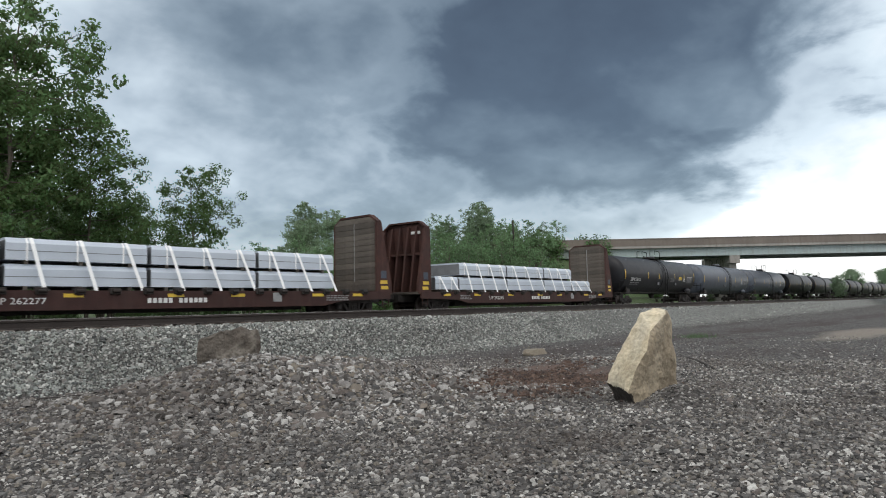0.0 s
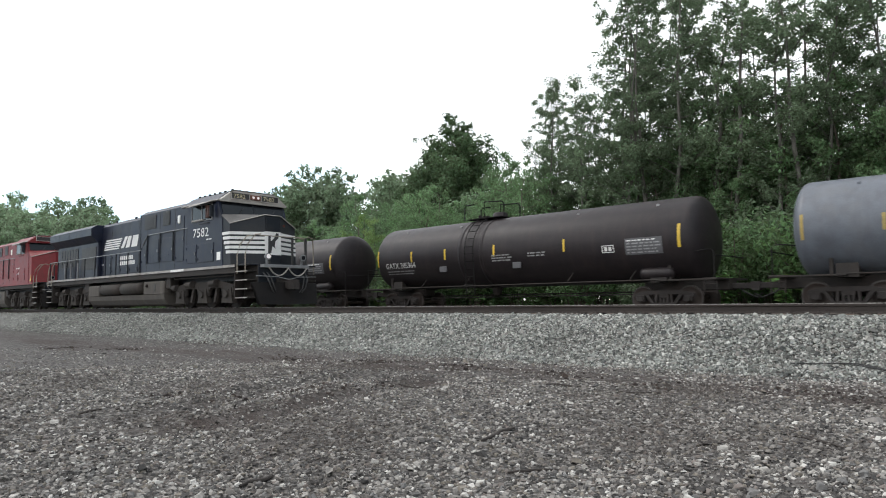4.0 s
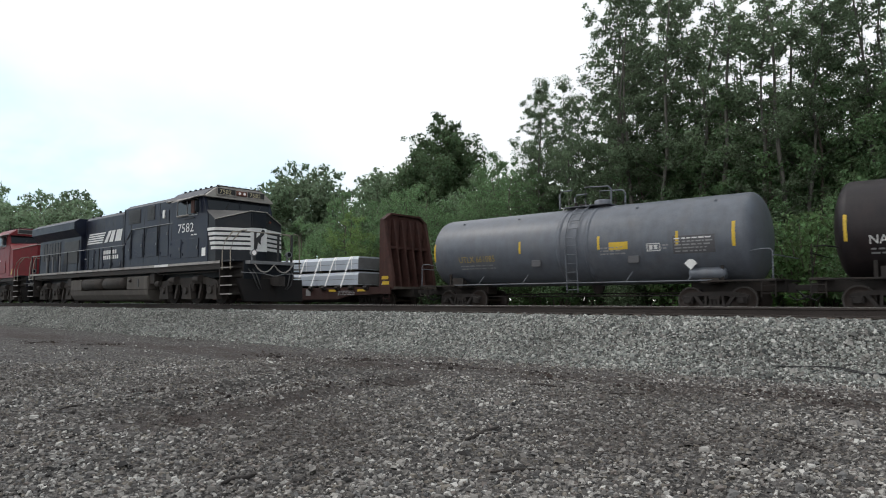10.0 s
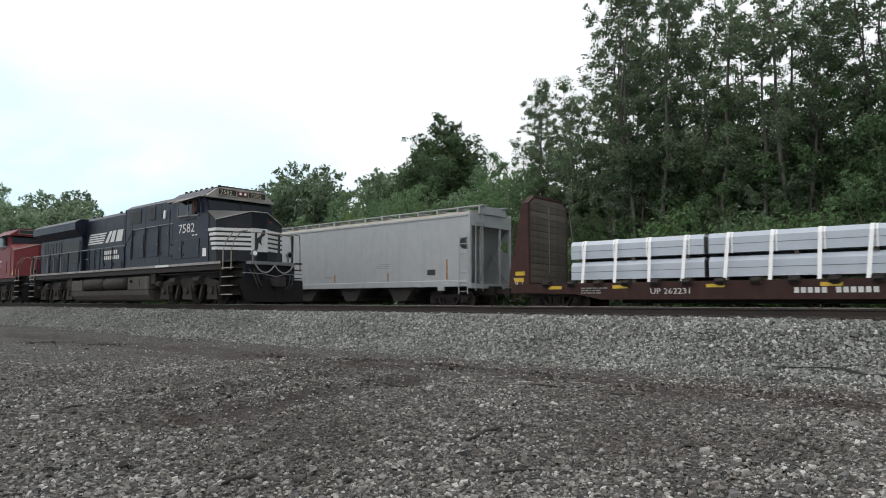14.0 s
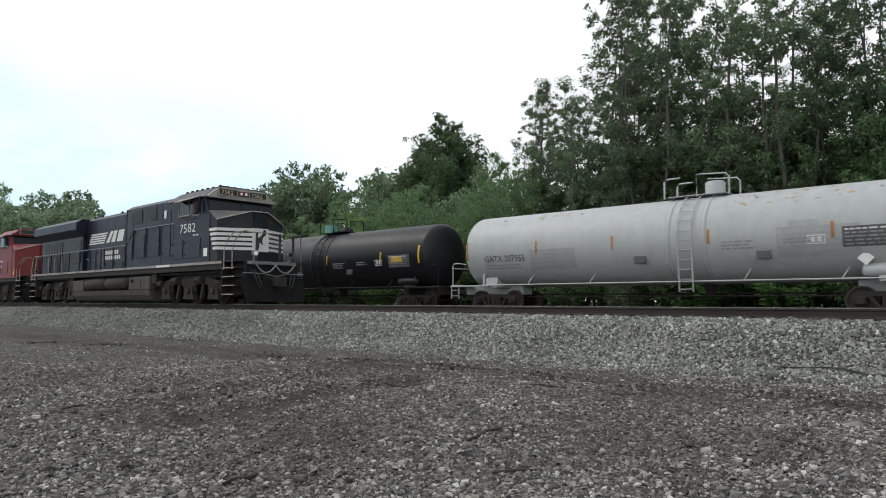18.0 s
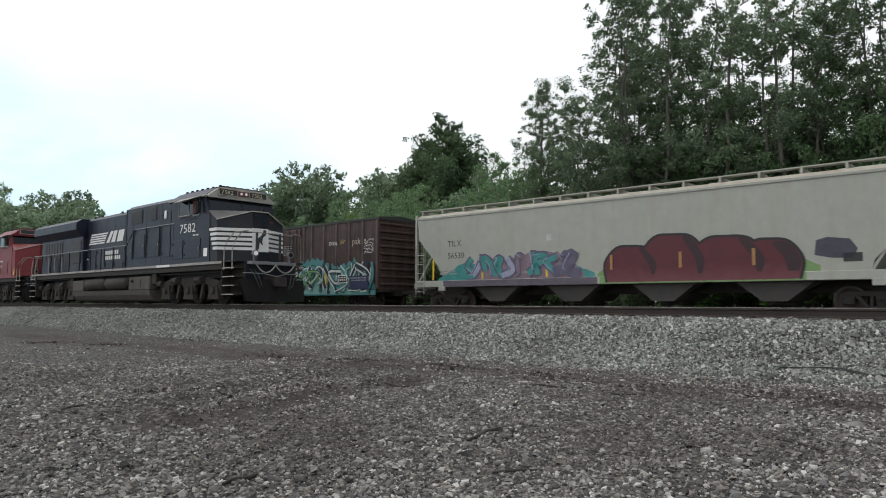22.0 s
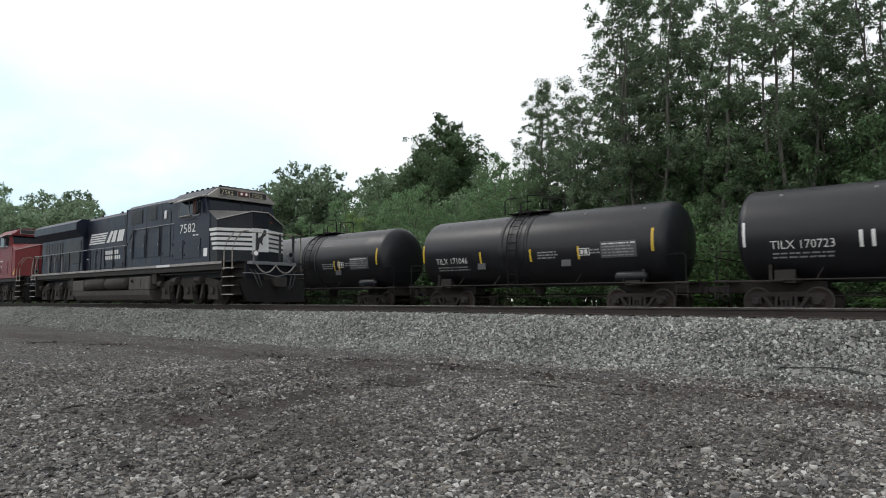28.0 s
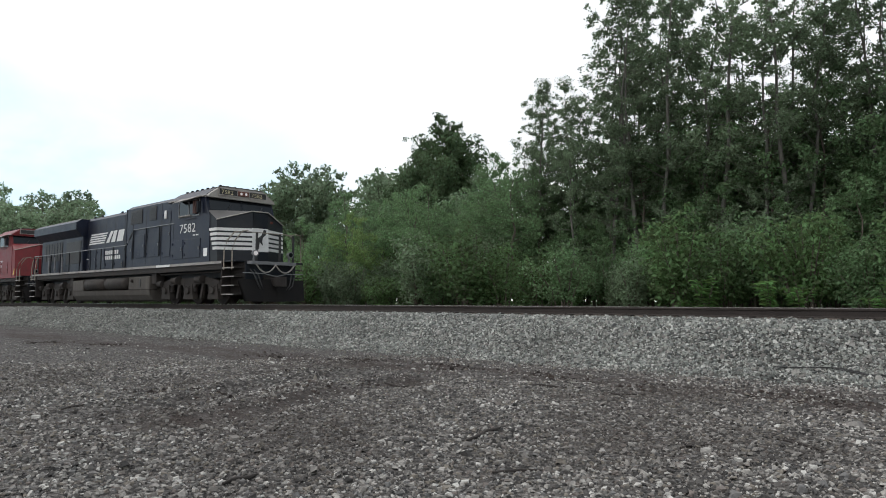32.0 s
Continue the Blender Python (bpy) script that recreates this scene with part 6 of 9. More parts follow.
def hopper_car(left, right, paint, label, style="square", top=4.55, bays=4, marks=M_YELLOW, text=None, text_mat=None, seed=0, lo=1.20, text_at=0.075, text_z=2.45, text_size=0.30):
    """A covered hopper: side sheet, roof with running board, sills, chutes, end slopes, ladders."""
    n = right - left
    h, yw = n / 2, 1.53
    c = thing("hopper_car", label, "hopper car", "cars of the moving freight train")
    eave = top - 0.28
    cut = 0.95 if style == "slope" else 0.0
    if style == "square":
        side = [(-h + 2.1, lo), (h - 2.1, lo), (h - 0.45, eave - 0.1), (h - 0.3, eave), (-h + 0.3, eave), (-h + 0.45, eave - 0.1)]
    else:
        side = [(-h + 1.95, lo), (h - 1.95, lo), (h - 1.85, lo + 0.45), (h - 0.32, eave - 1.0), (h - 0.22, eave), (-h + 0.22, eave), (-h + 0.32, eave - 1.0), (-h + 1.85, lo + 0.45)]
    inset = 0.03 if style == "square" else 0.0
    body = part("body", Shape().prism(side, "y", -yw + inset, yw - inset), paint, c)
    if style == "square":
        for y in (-yw, yw - 0.03):
            sheet = [(-h + 0.12, lo), (h - 0.12, lo), (h - 0.12, eave - 1.58), (h - 0.55, eave - 1.5), (h - 0.68, eave - 1.3), (h - 0.6, eave - 1.05), (h - 0.12, eave - 1.0), (h - 0.12, eave), (-h + 0.12, eave), (-h + 0.12, eave - 1.0), (-h + 0.6, eave - 1.05), (-h + 0.68, eave - 1.3), (-h + 0.55, eave - 1.5), (-h + 0.12, eave - 1.58)]
            part("side_sheet", Shape().prism(sheet, "y", y, y + 0.03), paint, body)
    roof = Shape().prism([(-yw, eave), (-yw * 0.86, eave + 0.16), (-0.7, top - 0.03), (0, top), (0.7, top - 0.03), (yw * 0.86, eave + 0.16), (yw, eave)], "x", -h + 0.15, h - 0.15)
    part("roof", roof, M_HOPROOF, c, "dirty beige roof")
    part("eave_rail", Shape().box(-h + 0.2, h - 0.2, -yw - 0.035, -yw + 0.02, eave - 0.07, eave + 0.03, 0.01), paint, c)
    rb = Shape().box(-h - 0.2, h + 0.2, -0.95, -0.62, top + 0.14, top + 0.18).box(-h - 0.2, h + 0.2, 0.62, 0.95, top + 0.14, top + 0.18)
    part("running_board", rb, paint, c, "galvanised roof walkway")
    k = max(8, int(n / 1.25))
    for i in range(k + 1):
        x = -h + n * i / k
        part("walkway_bracket", Shape().box(x - 0.035, x + 0.035, -0.98, 0.98, top - 0.22, top + 0.14), paint, c)
    for i in range(max(3, int(n / 4))):
        x = -h + n * (i + 0.5) / max(3, int(n / 4))
        part("roof_hatch", Shape().box(x - 0.9, x + 0.9, -0.3, 0.3, top - 0.02, top + 0.08, 0.03), paint, c)
    part("side_sill", Shape().box(-h + 0.1, h - 0.1, -yw - 0.03, -yw + 0.12, lo - 0.12, lo + 0.16, 0.015).box(-h + 0.1, h - 0.1, yw - 0.12, yw + 0.03, lo - 0.12, lo + 0.16, 0.015), paint, c)
    part("center_sill", Shape().box(-h - 0.3, h + 0.3, -0.3, 0.3, 0.72, 1.1), M_UNDER, c)
    w = (n - 5.6) / bays
    for i in range(bays):
        x = -h + 2.8 + w * (i + 0.5)
        wide = w * (0.33 if style == "slope" else 0.25)
        part("hopper_chute", Shape().prism([(x - wide, lo - 0.1), (x + wide, lo - 0.1), (x + 0.38, 0.44), (x - 0.38, 0.44)], "y", -1.30, 1.30), M_CHUTE, c)
        part("chute_slope", Shape().prism([(x - w * 0.40, lo - 0.1), (x + w * 0.40, lo - 0.1), (x + 0.5, 0.60), (x - 0.5, 0.60)], "y", -1.05, 1.05), M_UNDER, c)
        part("outlet_gate", Shape().box(x - 0.4, x + 0.4, -0.6, 0.6, 0.3, 0.44, 0.02).tube([(x, -1.4, 0.4), (x, 1.4, 0.4)], 0.03, 6), M_UNDER, c)
    for d in (-1, 1):
        e = d * h
        slope = Shape().prism([(e - d * 0.3, eave - 0.2), (e - d * 0.22, eave - 0.2), (e - d * 2.0, lo - 0.05), (e - d * 2.1, lo - 0.05)], "y", -yw + 0.03, yw - 0.03)
        part("end_slope", slope, paint, c)
        for y in (-yw + 0.06, yw - 0.06):
            part("corner_post", Shape().box(e - d * 0.12 - 0.06, e - d * 0.12 + 0.06, y - 0.06, y + 0.06, lo - 0.1, top - 0.1, 0.01), paint, c)
            part("end_strut", Shape().tube([(e - d * 0.2, y, lo), (e - d * 1.2, y * 0.9, eave - 1.4)], 0.045, 6), paint, c)
        if style == "square":
            part("end_beam", Shape().box(min(e - d * 0.05, e - d * 0.12), max(e - d * 0.05, e - d * 0.12), -yw + 0.1, yw - 0.1, eave - 0.5, eave + 0.1), paint, c)
            for y in (-0.7, 0.7):
                part("end_post", Shape().box(e - d * 0.12 - 0.05, e - d * 0.12 + 0.05, y - 0.05, y + 0.05, lo, eave - 0.5, 0.01), paint, c)
        ladder("end_ladder", c, e - d * 0.42, -yw - 0.05, lo - 0.45, eave - 0.9 if style == "square" else lo + 1.75, 0.5, paint, 0.42)
        ladder("end_ladder", c, e + d * 0.02, -yw + 0.55, lo - 0.3, top - 0.2, 0.5, paint, 0.42, "y")
        part("end_sill", Shape().box(min(e, e - d * 0.25), max(e, e - d * 0.25), -yw, yw, lo - 0.2, lo + 0.02, 0.01), paint, c)
        part("jacking_pad", Shape().box(e - d * 1.75 - 0.18, e - d * 1.75 + 0.18, -yw - 0.05, -yw + 0.05, lo - 0.3, lo - 0.08, 0.01), paint, c)
        coupler(c, e + d * 0.15, d)
        truck(c, e - d * 1.75)
    for i in range(6):
        f = (0.06, 0.2, 0.36, 0.54, 0.74, 0.93)[i]
        side_tape("reflector", c, -h + n * f, -yw - 0.002, lo + 0.2, lo + 0.62 + (0.5 if i in (0, 5) else 0), marks)
    if text:
        for k, line in enumerate(text):
            side_text("car_number", c, -h + n * text_at, -yw - 0.006, text_z - 0.54 * k, line, text_size, text_mat or M_LETTERK)
    side_bars("weight_stencil", c, -h + n * 0.08, -yw - 0.006, 1.75, 2, 0.9, M_FADED, seed)
    side_bars("spec_stencil", c, h - n * 0.30, -yw - 0.006, 2.2, 3, 0.9, M_FADED, seed + 1, 0.035, 0.085)
    side_bars("spec_stencil", c, h - n * 0.5, -yw - 0.006, lo + 0.45, 1, 0.6, M_FADED, seed + 2, 0.05)
    side_bars("spec_stencil", c, -h + n * 0.3, -yw - 0.006, lo + 0.4, 1, 0.5, M_FADED, seed + 3, 0.05)
    part("builder_stencil", Shape().box(-h + n * 0.36, -h + n * 0.36 + 0.22, -yw - 0.006, -yw - 0.002, 2.85, 3.1), M_PALEINK, c, "faint square stencil")
    part("data_plate", Shape().box(h - n * 0.13, h - n * 0.13 + 0.5, -yw - 0.008, -yw - 0.001, 1.62, 1.88), M_LETTERK, c)
    return c, (left + right) / 2, Z_FAR, dict(h=h, y=-yw, lo=lo)


def box_car(left, right):
    n = right - left
    h, yw, lo, top = n / 2, 1.52, 1.02, 4.72
    c = thing("box_car", "weathered brown boxcar with bright sprayed murals along its side", "boxcar", "cars of the moving freight train")
    part("side_wall", Shape().box(-h + 0.1, h - 0.1, -yw, -yw + 0.06, lo, top - 0.15), M_BOX, c)
    part("side_wall", Shape().box(-h + 0.1, h - 0.1, yw - 0.06, yw, lo, top - 0.15), M_BOX, c)
    part("roof", Shape().prism([(-yw - 0.04, top - 0.2), (-yw - 0.04, top - 0.08), (0, top + 0.06), (yw + 0.04, top - 0.08), (yw + 0.04, top - 0.2)], "x", -h, h), mat("dark weathered roof paint", (0.03, 0.034, 0.030), 0.7, vary=0.3), c)
    part("floor_frame", Shape().box(-h, h, -yw, yw, lo - 0.12, lo), M_UNDER, c)
    part("side_sill", Shape().box(-h + 1.9, h - 1.9, -yw - 0.01, -yw + 0.08, 0.72, lo + 0.06, 0.01), M_BOX, c)
    part("center_sill", Shape().box(-h - 0.2, h + 0.2, -0.35, 0.35, 0.70, lo - 0.1), M_UNDER, c)
    doors = (-2.55, 2.4)
    for f in list(np.linspace(-h + 0.15, doors[0] - 0.9, 5)) + [doors[0] - 0.25, doors[1] + 0.3] + list(np.linspace(doors[1] + 1.0, h - 0.15, 6)):
        # posts painted lighter than the wall for the highlight they catch
        part("wall_post", Shape().prism([(f - 0.06, -yw), (f - 0.045, -yw - 0.055), (f + 0.045, -yw - 0.055), (f + 0.06, -yw)], "z", lo + 0.05, top - 0.2), mat("highlighted grey brown post paint", (0.095, 0.078, 0.07), 0.6, vary=0.3, stain=((0.04, 0.028, 0.025), 0.7)), c)
    for d in (-1, 1):
        e = d * (h - 0.05)
        s = Shape().box(min(e, e - d * 0.06), max(e, e - d * 0.06), -yw, yw, lo, top - 0.1)
        part("end_wall", s, M_BOX, c)
        for i in range(9):
            z = lo + 0.25 + i * 0.38
            part("end_rib", Shape().prism([(e, z - 0.08), (e + d * 0.08, z - 0.03), (e + d * 0.08, z + 0.03), (e, z + 0.08)], "y", -yw + 0.1, yw - 0.1), M_BOX, c)
        ladder("end_ladder", c, e - d * 0.35, -yw - 0.07, 0.55, 2.3, 0.42, M_BOX)
        coupler(c, e + d * 0.25, d)
        truck(c, e - d * 1.7)
    for k, (x0, x1) in enumerate(((doors[0], -0.12), (-0.06, doors[1]))):
        d = part("door", Shape().box(x0, x1, -yw - 0.09, -yw - 0.005, lo + 0.12, top - 0.3, 0.02), M_BOX, c, "brown plug door with locking rods")
        for x in np.linspace(x0 + 0.3, x1 - 0.3, 4):
            part("lock_rod", Shape().tube([(x, -yw - 0.13, lo + 0.05), (x, -yw - 0.13, top - 0.3)], 0.025, 6), M_BOX, d)
        part("door_rib", Shape().box(x0 + 0.05, x1 - 0.05, -yw - 0.11, -yw - 0.09, 2.2, 2.28).box(x0 + 0.05, x1 - 0.05, -yw - 0.11, -yw - 0.09, 3.4, 3.48), M_BOX, d)
    part("door_track", Shape().box(doors[0] - 2.2, doors[1] + 0.4, -yw - 0.12, -yw, lo + 0.02, lo + 0.1), M_UNDER, c)
    y = -yw - 0.062
    paints = {k: mat("spray boxcar " + k, v, 0.55, vary=0.15, scale=2.0) for k, v in (("teal", (0.06, 0.22, 0.22)), ("aqua", (0.17, 0.36, 0.33)), ("green", (0.13, 0.30, 0.10)), ("cream", (0.30, 0.27, 0.22)), ("pink", (0.22, 0.08, 0.16)), ("pale", (0.50, 0.56, 0.54)))}
    mural_ground(c, y, -2.4, h - 0.15, lo - 0.28, 2.75, paints["teal"], 5, 0.70)
    mural_ground(c, y - 0.002, 0.3, h - 0.6, lo - 0.20, 2.25, paints["aqua"], 9, 0.75)
    navy = mat("spray boxcar navy", (0.014, 0.018, 0.032), 0.55, vary=0.3, scale=2)
    wild(c, y - 0.002, -1.2, h - 0.3, lo - 0.2, 2.45, 15, (paints["green"], paints["aqua"], paints["teal"], navy), navy, 0.14, 21, paints["pale"], 0.05)
    wild(c, y - 0.050, 0.6, h - 0.7, lo - 0.05, 2.35, 28, (navy, navy, paints["teal"], navy), paints["pale"], 0.20, 9, paints["aqua"], 0.05)
    wild(c, y - 0.075, 1.4, h - 1.0, lo + 0.15, 2.1, 51, (paints["green"], paints["aqua"], paints["pale"]), navy, 0.10, 7, paints["pale"], 0.04)
    mural_ground(c, y - 0.045, -2.0, -0.1, lo - 0.25, 1.9, paints["pink"], 3, 0.35)
    wild(c, y - 0.046, -2.2, 0.2, lo - 0.1, 2.1, 32, (paints["pink"], paints["teal"]), paints["teal"], 0.10, 5, paints["aqua"])
    rim, coat, rng2 = Shape(), Shape(), random.Random(4)
    form = [(-8.3, 0.85), (-8.3, 1.5), (-8.05, 1.95), (-7.75, 1.5), (-6.5, 1.42), (-6.15, 2.5), (-5.95, 2.15), (-5.35, 2.0), (-5.1, 1.45), (-4.95, 1.95), (-4.5, 2.25), (-4.1, 1.95), (-3.75, 2.1), (-3.35, 1.9), (-3.05, 1.3), (-2.75, 0.85)]
    ring = smooth(form, k=3)
    coat.add([(a, y - 0.001, b) for a, b in ring], [tuple(range(len(ring)))])
    stroke(rim, ring, 0.06, y - 0.004)
    part("mural_ground", coat, paints["cream"], c, "cream sprayed shapes"), part("mural_outline", rim, paints["pale"], c)
    rusty = mat("spray boxcar rust", (0.19, 0.075, 0.035), 0.6, vary=0.3)
    violet = mat("spray boxcar violet", (0.10, 0.075, 0.19), 0.6, vary=0.3)
    for cx, cz, rx, rz, m in ((-3.65, 1.4, 0.22, 0.45, rusty), (-3.35, 1.2, 0.2, 0.3, paints["pale"]), (-8.0, 1.3, 0.13, 0.4, paints["pale"]), (-7.7, 1.05, 0.16, 0.16, rusty), (-5.7, 1.55, 0.22, 0.34, paints["pale"]), (-5.2, 1.0, 0.4, 0.12, paints["green"]), (-6.6, 0.98, 0.35, 0.11, violet), (-4.2, 0.97, 0.4, 0.1, violet), (-3.3, 0.95, 0.3, 0.09, rusty), (-4.9, 1.2, 0.16, 0.2, rusty)):
        q = Shape()
        blob(q, rng2, cx, cz, rx, rz, y - 0.007)
        part("mural_blot", q, m, c)
    part("repaint_patch", Shape().box(-4.85, -4.15, y - 0.012, y - 0.009, 1.4, 1.9), M_LETTERK, c)
    part("number_panel", Shape().box(-7.75, -6.2, y - 0.012, y - 0.009, 1.12, 2.0), mat("sooty number panel", (0.016, 0.014, 0.014), 0.6), c)
    side_bars("stencil", c, -7.6, y - 0.014, 1.42, 3, 1.1, M_FADED, 17, 0.04, 0.11)
    scrawl(c, y - 0.002, h - 1.05, h - 0.3, 2.85, 3.6, M_LETTER, 6, 0.022, 5)
    side_text("slogan", c, h - 3.85, y, 3.38, "DUAL", 0.20, M_LETTER)
    side_text("slogan", c, h - 2.95, y, 3.42, "air", 0.30, M_FADEYELLOW)
    side_text("slogan", c, h - 1.98, y, 3.34, "pak", 0.34, mat("cream lettering", (0.40, 0.35, 0.27), 0.6))
    side_text("car_number", c, -h + 1.1, y - 0.016, 2.06, "LRS", 0.25, M_LETTER)
    side_text("car_number", c, -h + 1.3, y - 0.016, 1.68, "58  71", 0.25, M_LETTER)
    part("owner_mark", Shape().box(-h + 1.05, -h + 2.3, y - 0.002, y, 3.05, 3.15).box(-h + 1.05, -h + 1.15, y - 0.002, y, 3.15, 3.4).box(-h + 1.4, -h + 1.5, y - 0.002, y, 3.15, 3.4).box(-h + 1.9, -h + 2.3, y - 0.002, y, 3.3, 3.4), mat("faded cream mark", (0.22, 0.18, 0.14), 0.7), c, "faded plain owner's mark")
    for k, (x, z, m) in enumerate(((-h + 2.7, 3.2, 4), (-1.6, 3.5, 6), (0.95, 3.5, 5), (-h + 3.6, 3.3, 2))):
        side_bars("stencil", c, x, y - 0.06 if k in (1, 2) else y, z, m, 0.7, M_FADED, k)
    part("data_panel", Shape().box(6.75, 8.2, y - 0.104, y - 0.098, 1.05, 1.72), mat("dark blue panel", (0.022, 0.03, 0.075), 0.6), c)
    side_bars("data_stencil", c, 6.85, y - 0.106, 1.58, 2, 1.2, M_FADED, 77)
    part("lube_plate", Shape().box(5.85, 6.55, y - 0.100, y - 0.096, 1.36, 1.78), M_LETTER, c, "white-framed black plate")
    part("lube_plate", Shape().box(5.90, 6.50, y - 0.104, y - 0.101, 1.40, 1.74), M_LETTERK, c)
    side_bars("data_stencil", c, 5.98, y - 0.106, 1.62, 2, 0.4, M_LETTER, 78)
    for x in (1.97, 4.83):
        side_tape("reflector", c, x, y - 0.098, lo + 0.3, lo + 0.85, M_YELLOW, 0.13)
    return c, (left + right) / 2, Z_FAR, dict(h=h)


# ------------------------------------------------------------------ bulkhead flatcars and their load
def flat_car(left, right, seed, text):
    n = right - left
    h, yw, deck = n / 2, 1.50, 1.12
    c = thing("bulkhead_flatcar", "rust-red bulkhead flatcar with plank-lined ends", "flatcar", "cars of the moving freight train")
    part("deck", Shape().box(-h, h, -yw, yw, deck - 0.12, deck, 0.01), M_PLANK, c, "worn wooden deck")
    for y in (-yw, yw):
        d = -1 if y < 0 else 1
        s = Shape().prism([(-h + 0.2, deck), (h - 0.2, deck), (h - 0.2, deck - 0.34), (h - 3.2, deck - 0.42), (h - 4.2, deck - 0.62), (-h + 4.2, deck - 0.62), (-h + 3.2, deck - 0.42), (-h + 0.2, deck - 0.34)], "y", min(y, y + d * 0.10), max(y, y + d * 0.10))
        part("side_sill", s, M_FLAT, c)
    part("center_sill", Shape().box(-h - 0.2, h + 0.2, -0.38, 0.38, 0.62, deck - 0.1).box(-h + 4.5, h - 4.5, -0.4, 0.4, 0.36, 0.62), M_UNDER, c)
    yy = -yw - 0.10
    for i in range(18):
        x = -h + 1.9 + (n - 3.8) * i / 17
        part("stake_pocket", Shape().box(x - 0.09, x + 0.09, yy - 0.06, yy, deck - 0.16, deck + 0.02, 0.01), M_FLAT, c)
        part("winch", Shape().box(x - 0.17, x + 0.17, -yw - 0.19, -yw + 0.05, deck - 0.13, deck + 0.09, 0.02).tube([(x - 0.12, -yw - 0.21, deck - 0.02), (x + 0.12, -yw - 0.21, deck - 0.02)], 0.06, 8), M_UNDER, c)
    for d in (-1, 1):
        e = d * h
        b = part("bulkhead", Shape().prism([(-1.5, deck), (1.5, deck), (1.5, deck + 3.32), (1.02, deck + 3.62), (-1.02, deck + 3.62), (-1.5, deck + 3.32)], "x", min(e - d * 0.87, e - d * 0.95), max(e - d * 0.87, e - d * 0.95)), M_BULK, c, "tall rust-red steel end bulkhead")
        for y in (-1.46, 1.46):
            part("bulkhead_column", Shape().prism([(e - d * 1.02, deck - 0.1), (e - d * 0.05, deck - 0.1), (e - d * 0.08, deck + 0.4), (e - d * 0.70, deck + 3.26), (e - d * 0.76, deck + 3.34), (e - d * 0.96, deck + 3.34), (e - d * 1.0, deck + 3.2)], "y", y - 0.09, y + 0.09), M_BULK, b)
        for y in (-0.85, -0.28, 0.28, 0.85):
            part("bulkhead_rib", Shape().prism([(e - d * 0.87, deck), (e - d * 0.15, deck), (e - d * 0.72, deck + 3.4), (e - d * 0.87, deck + 3.4)], "y", y - 0.05, y + 0.05), M_BULK, b)
        part("bulkhead_cap", Shape().prism([(-1.56, deck + 3.32), (-1.04, deck + 3.68), (1.04, deck + 3.68), (1.56, deck + 3.32), (1.46, deck + 3.28), (1.0, deck + 3.60), (-1.0, deck + 3.60), (-1.46, deck + 3.28)], "x", min(e - d * 0.70, e - d * 1.0), max(e - d * 0.70, e - d * 1.0)), M_BULK, b)
        part("cross_beam", Shape().box(min(e - d * 0.55, e - d * 0.87), max(e - d * 0.55, e - d * 0.87), -1.4, 1.4, deck + 1.9, deck + 2.02), M_BULK, b)
        plank = Shape().box(-0.035, 0.035, -1.42, 1.42, 0.0, 0.262, 0.008).mesh("plank", M_PLANK)
        rng = random.Random(seed + d)
        top_plank = Shape().prism([(-1.42, 0.0), (1.42, 0.0), (1.42, 0.03), (1.05, 0.262), (-1.05, 0.262), (-1.42, 0.03)], "x", -0.035, 0.035).mesh("plank", M_PLANK)
        for i in range(13):
            part("plank", plank if i < 12 else top_plank, None, b, m=pose(e - d * (0.99 + rng.uniform(0, 0.012)), 0, deck + 0.05 + i * 0.27, 0, 0, rng.uniform(-0.15, 0.15)))
        part("tie_strip", Shape().box(min(e - d * 1.035, e - d * 1.04), max(e - d * 1.035, e - d * 1.04), -0.02, 0.02, deck + 0.5, deck + 3.3), M_FADED, b, "thin pale strip down the planks")
        part("corner_plate", Shape().box(min(e - d * 0.1, e - d * 1.9), max(e - d * 0.1, e - d * 1.9), -0.2, 0.2, deck - 0.2, deck), M_FLAT, c)
        ladder("sill_step", c, e - d * 0.5, -yw - 0.06, 0.42, 0.95, 0.4, M_FLAT, 0.25)
        side_tape("reflector", c, e - d * 0.55, -1.56, deck + 0.10, deck + 0.26, M_YELLOW, 0.46)
        side_tape("reflector", c, e - d * 0.6, -1.56, deck + 0.36, deck + 0.52, M_YELLOW, 0.46)
        if seed < 3:
            part("plate", Shape().box(min(e - d * 0.42, e - d * 0.78), max(e - d * 0.42, e - d * 0.78), -1.562, -1.556, deck + 0.62, deck + 0.98), M_BLUEPLATE, b, "faded blue plate")
            part("car_mark", Shape().box(min(e - d * 0.77, e - d * 0.80), max(e - d * 0.77, e - d * 0.80), -1.05, -0.45, deck + 3.02, deck + 3.16), M_LETTER, b, "white painted mark")
        if seed > 2:
            scrawl(b, -1.556, e - d * 0.6 - 0.28, e - d * 0.6 + 0.28, deck - 0.02, deck + 0.06 + 0.3, M_LETTER, seed * 3 + d, 0.03, 1)
        coupler(c, e + d * 0.2, d)
        truck(c, e - d * 2.0)
    for f in (0.10, 0.22, 0.37, 0.52, 0.63, 0.80, 0.90):
        x = -h + n * f
        part("reflector", Shape().box(x - 0.3, x + 0.3, yy - 0.005, yy, deck - 0.22, deck - 0.10), M_YELLOW, c)
    side_text("car_number", c, -h + n * 0.27, yy - 0.006, deck - 0.42, text, 0.20, M_LETTER, 1.2)
    x = -h + n * 0.475
    for k in range(12):
        if k != 5:
            part("owner_mark", Shape().box(x + k * 0.19, x + k * 0.19 + 0.135, yy - 0.006, yy - 0.003, deck - 0.42, deck - 0.25), M_LETTER, c, "plain white block")
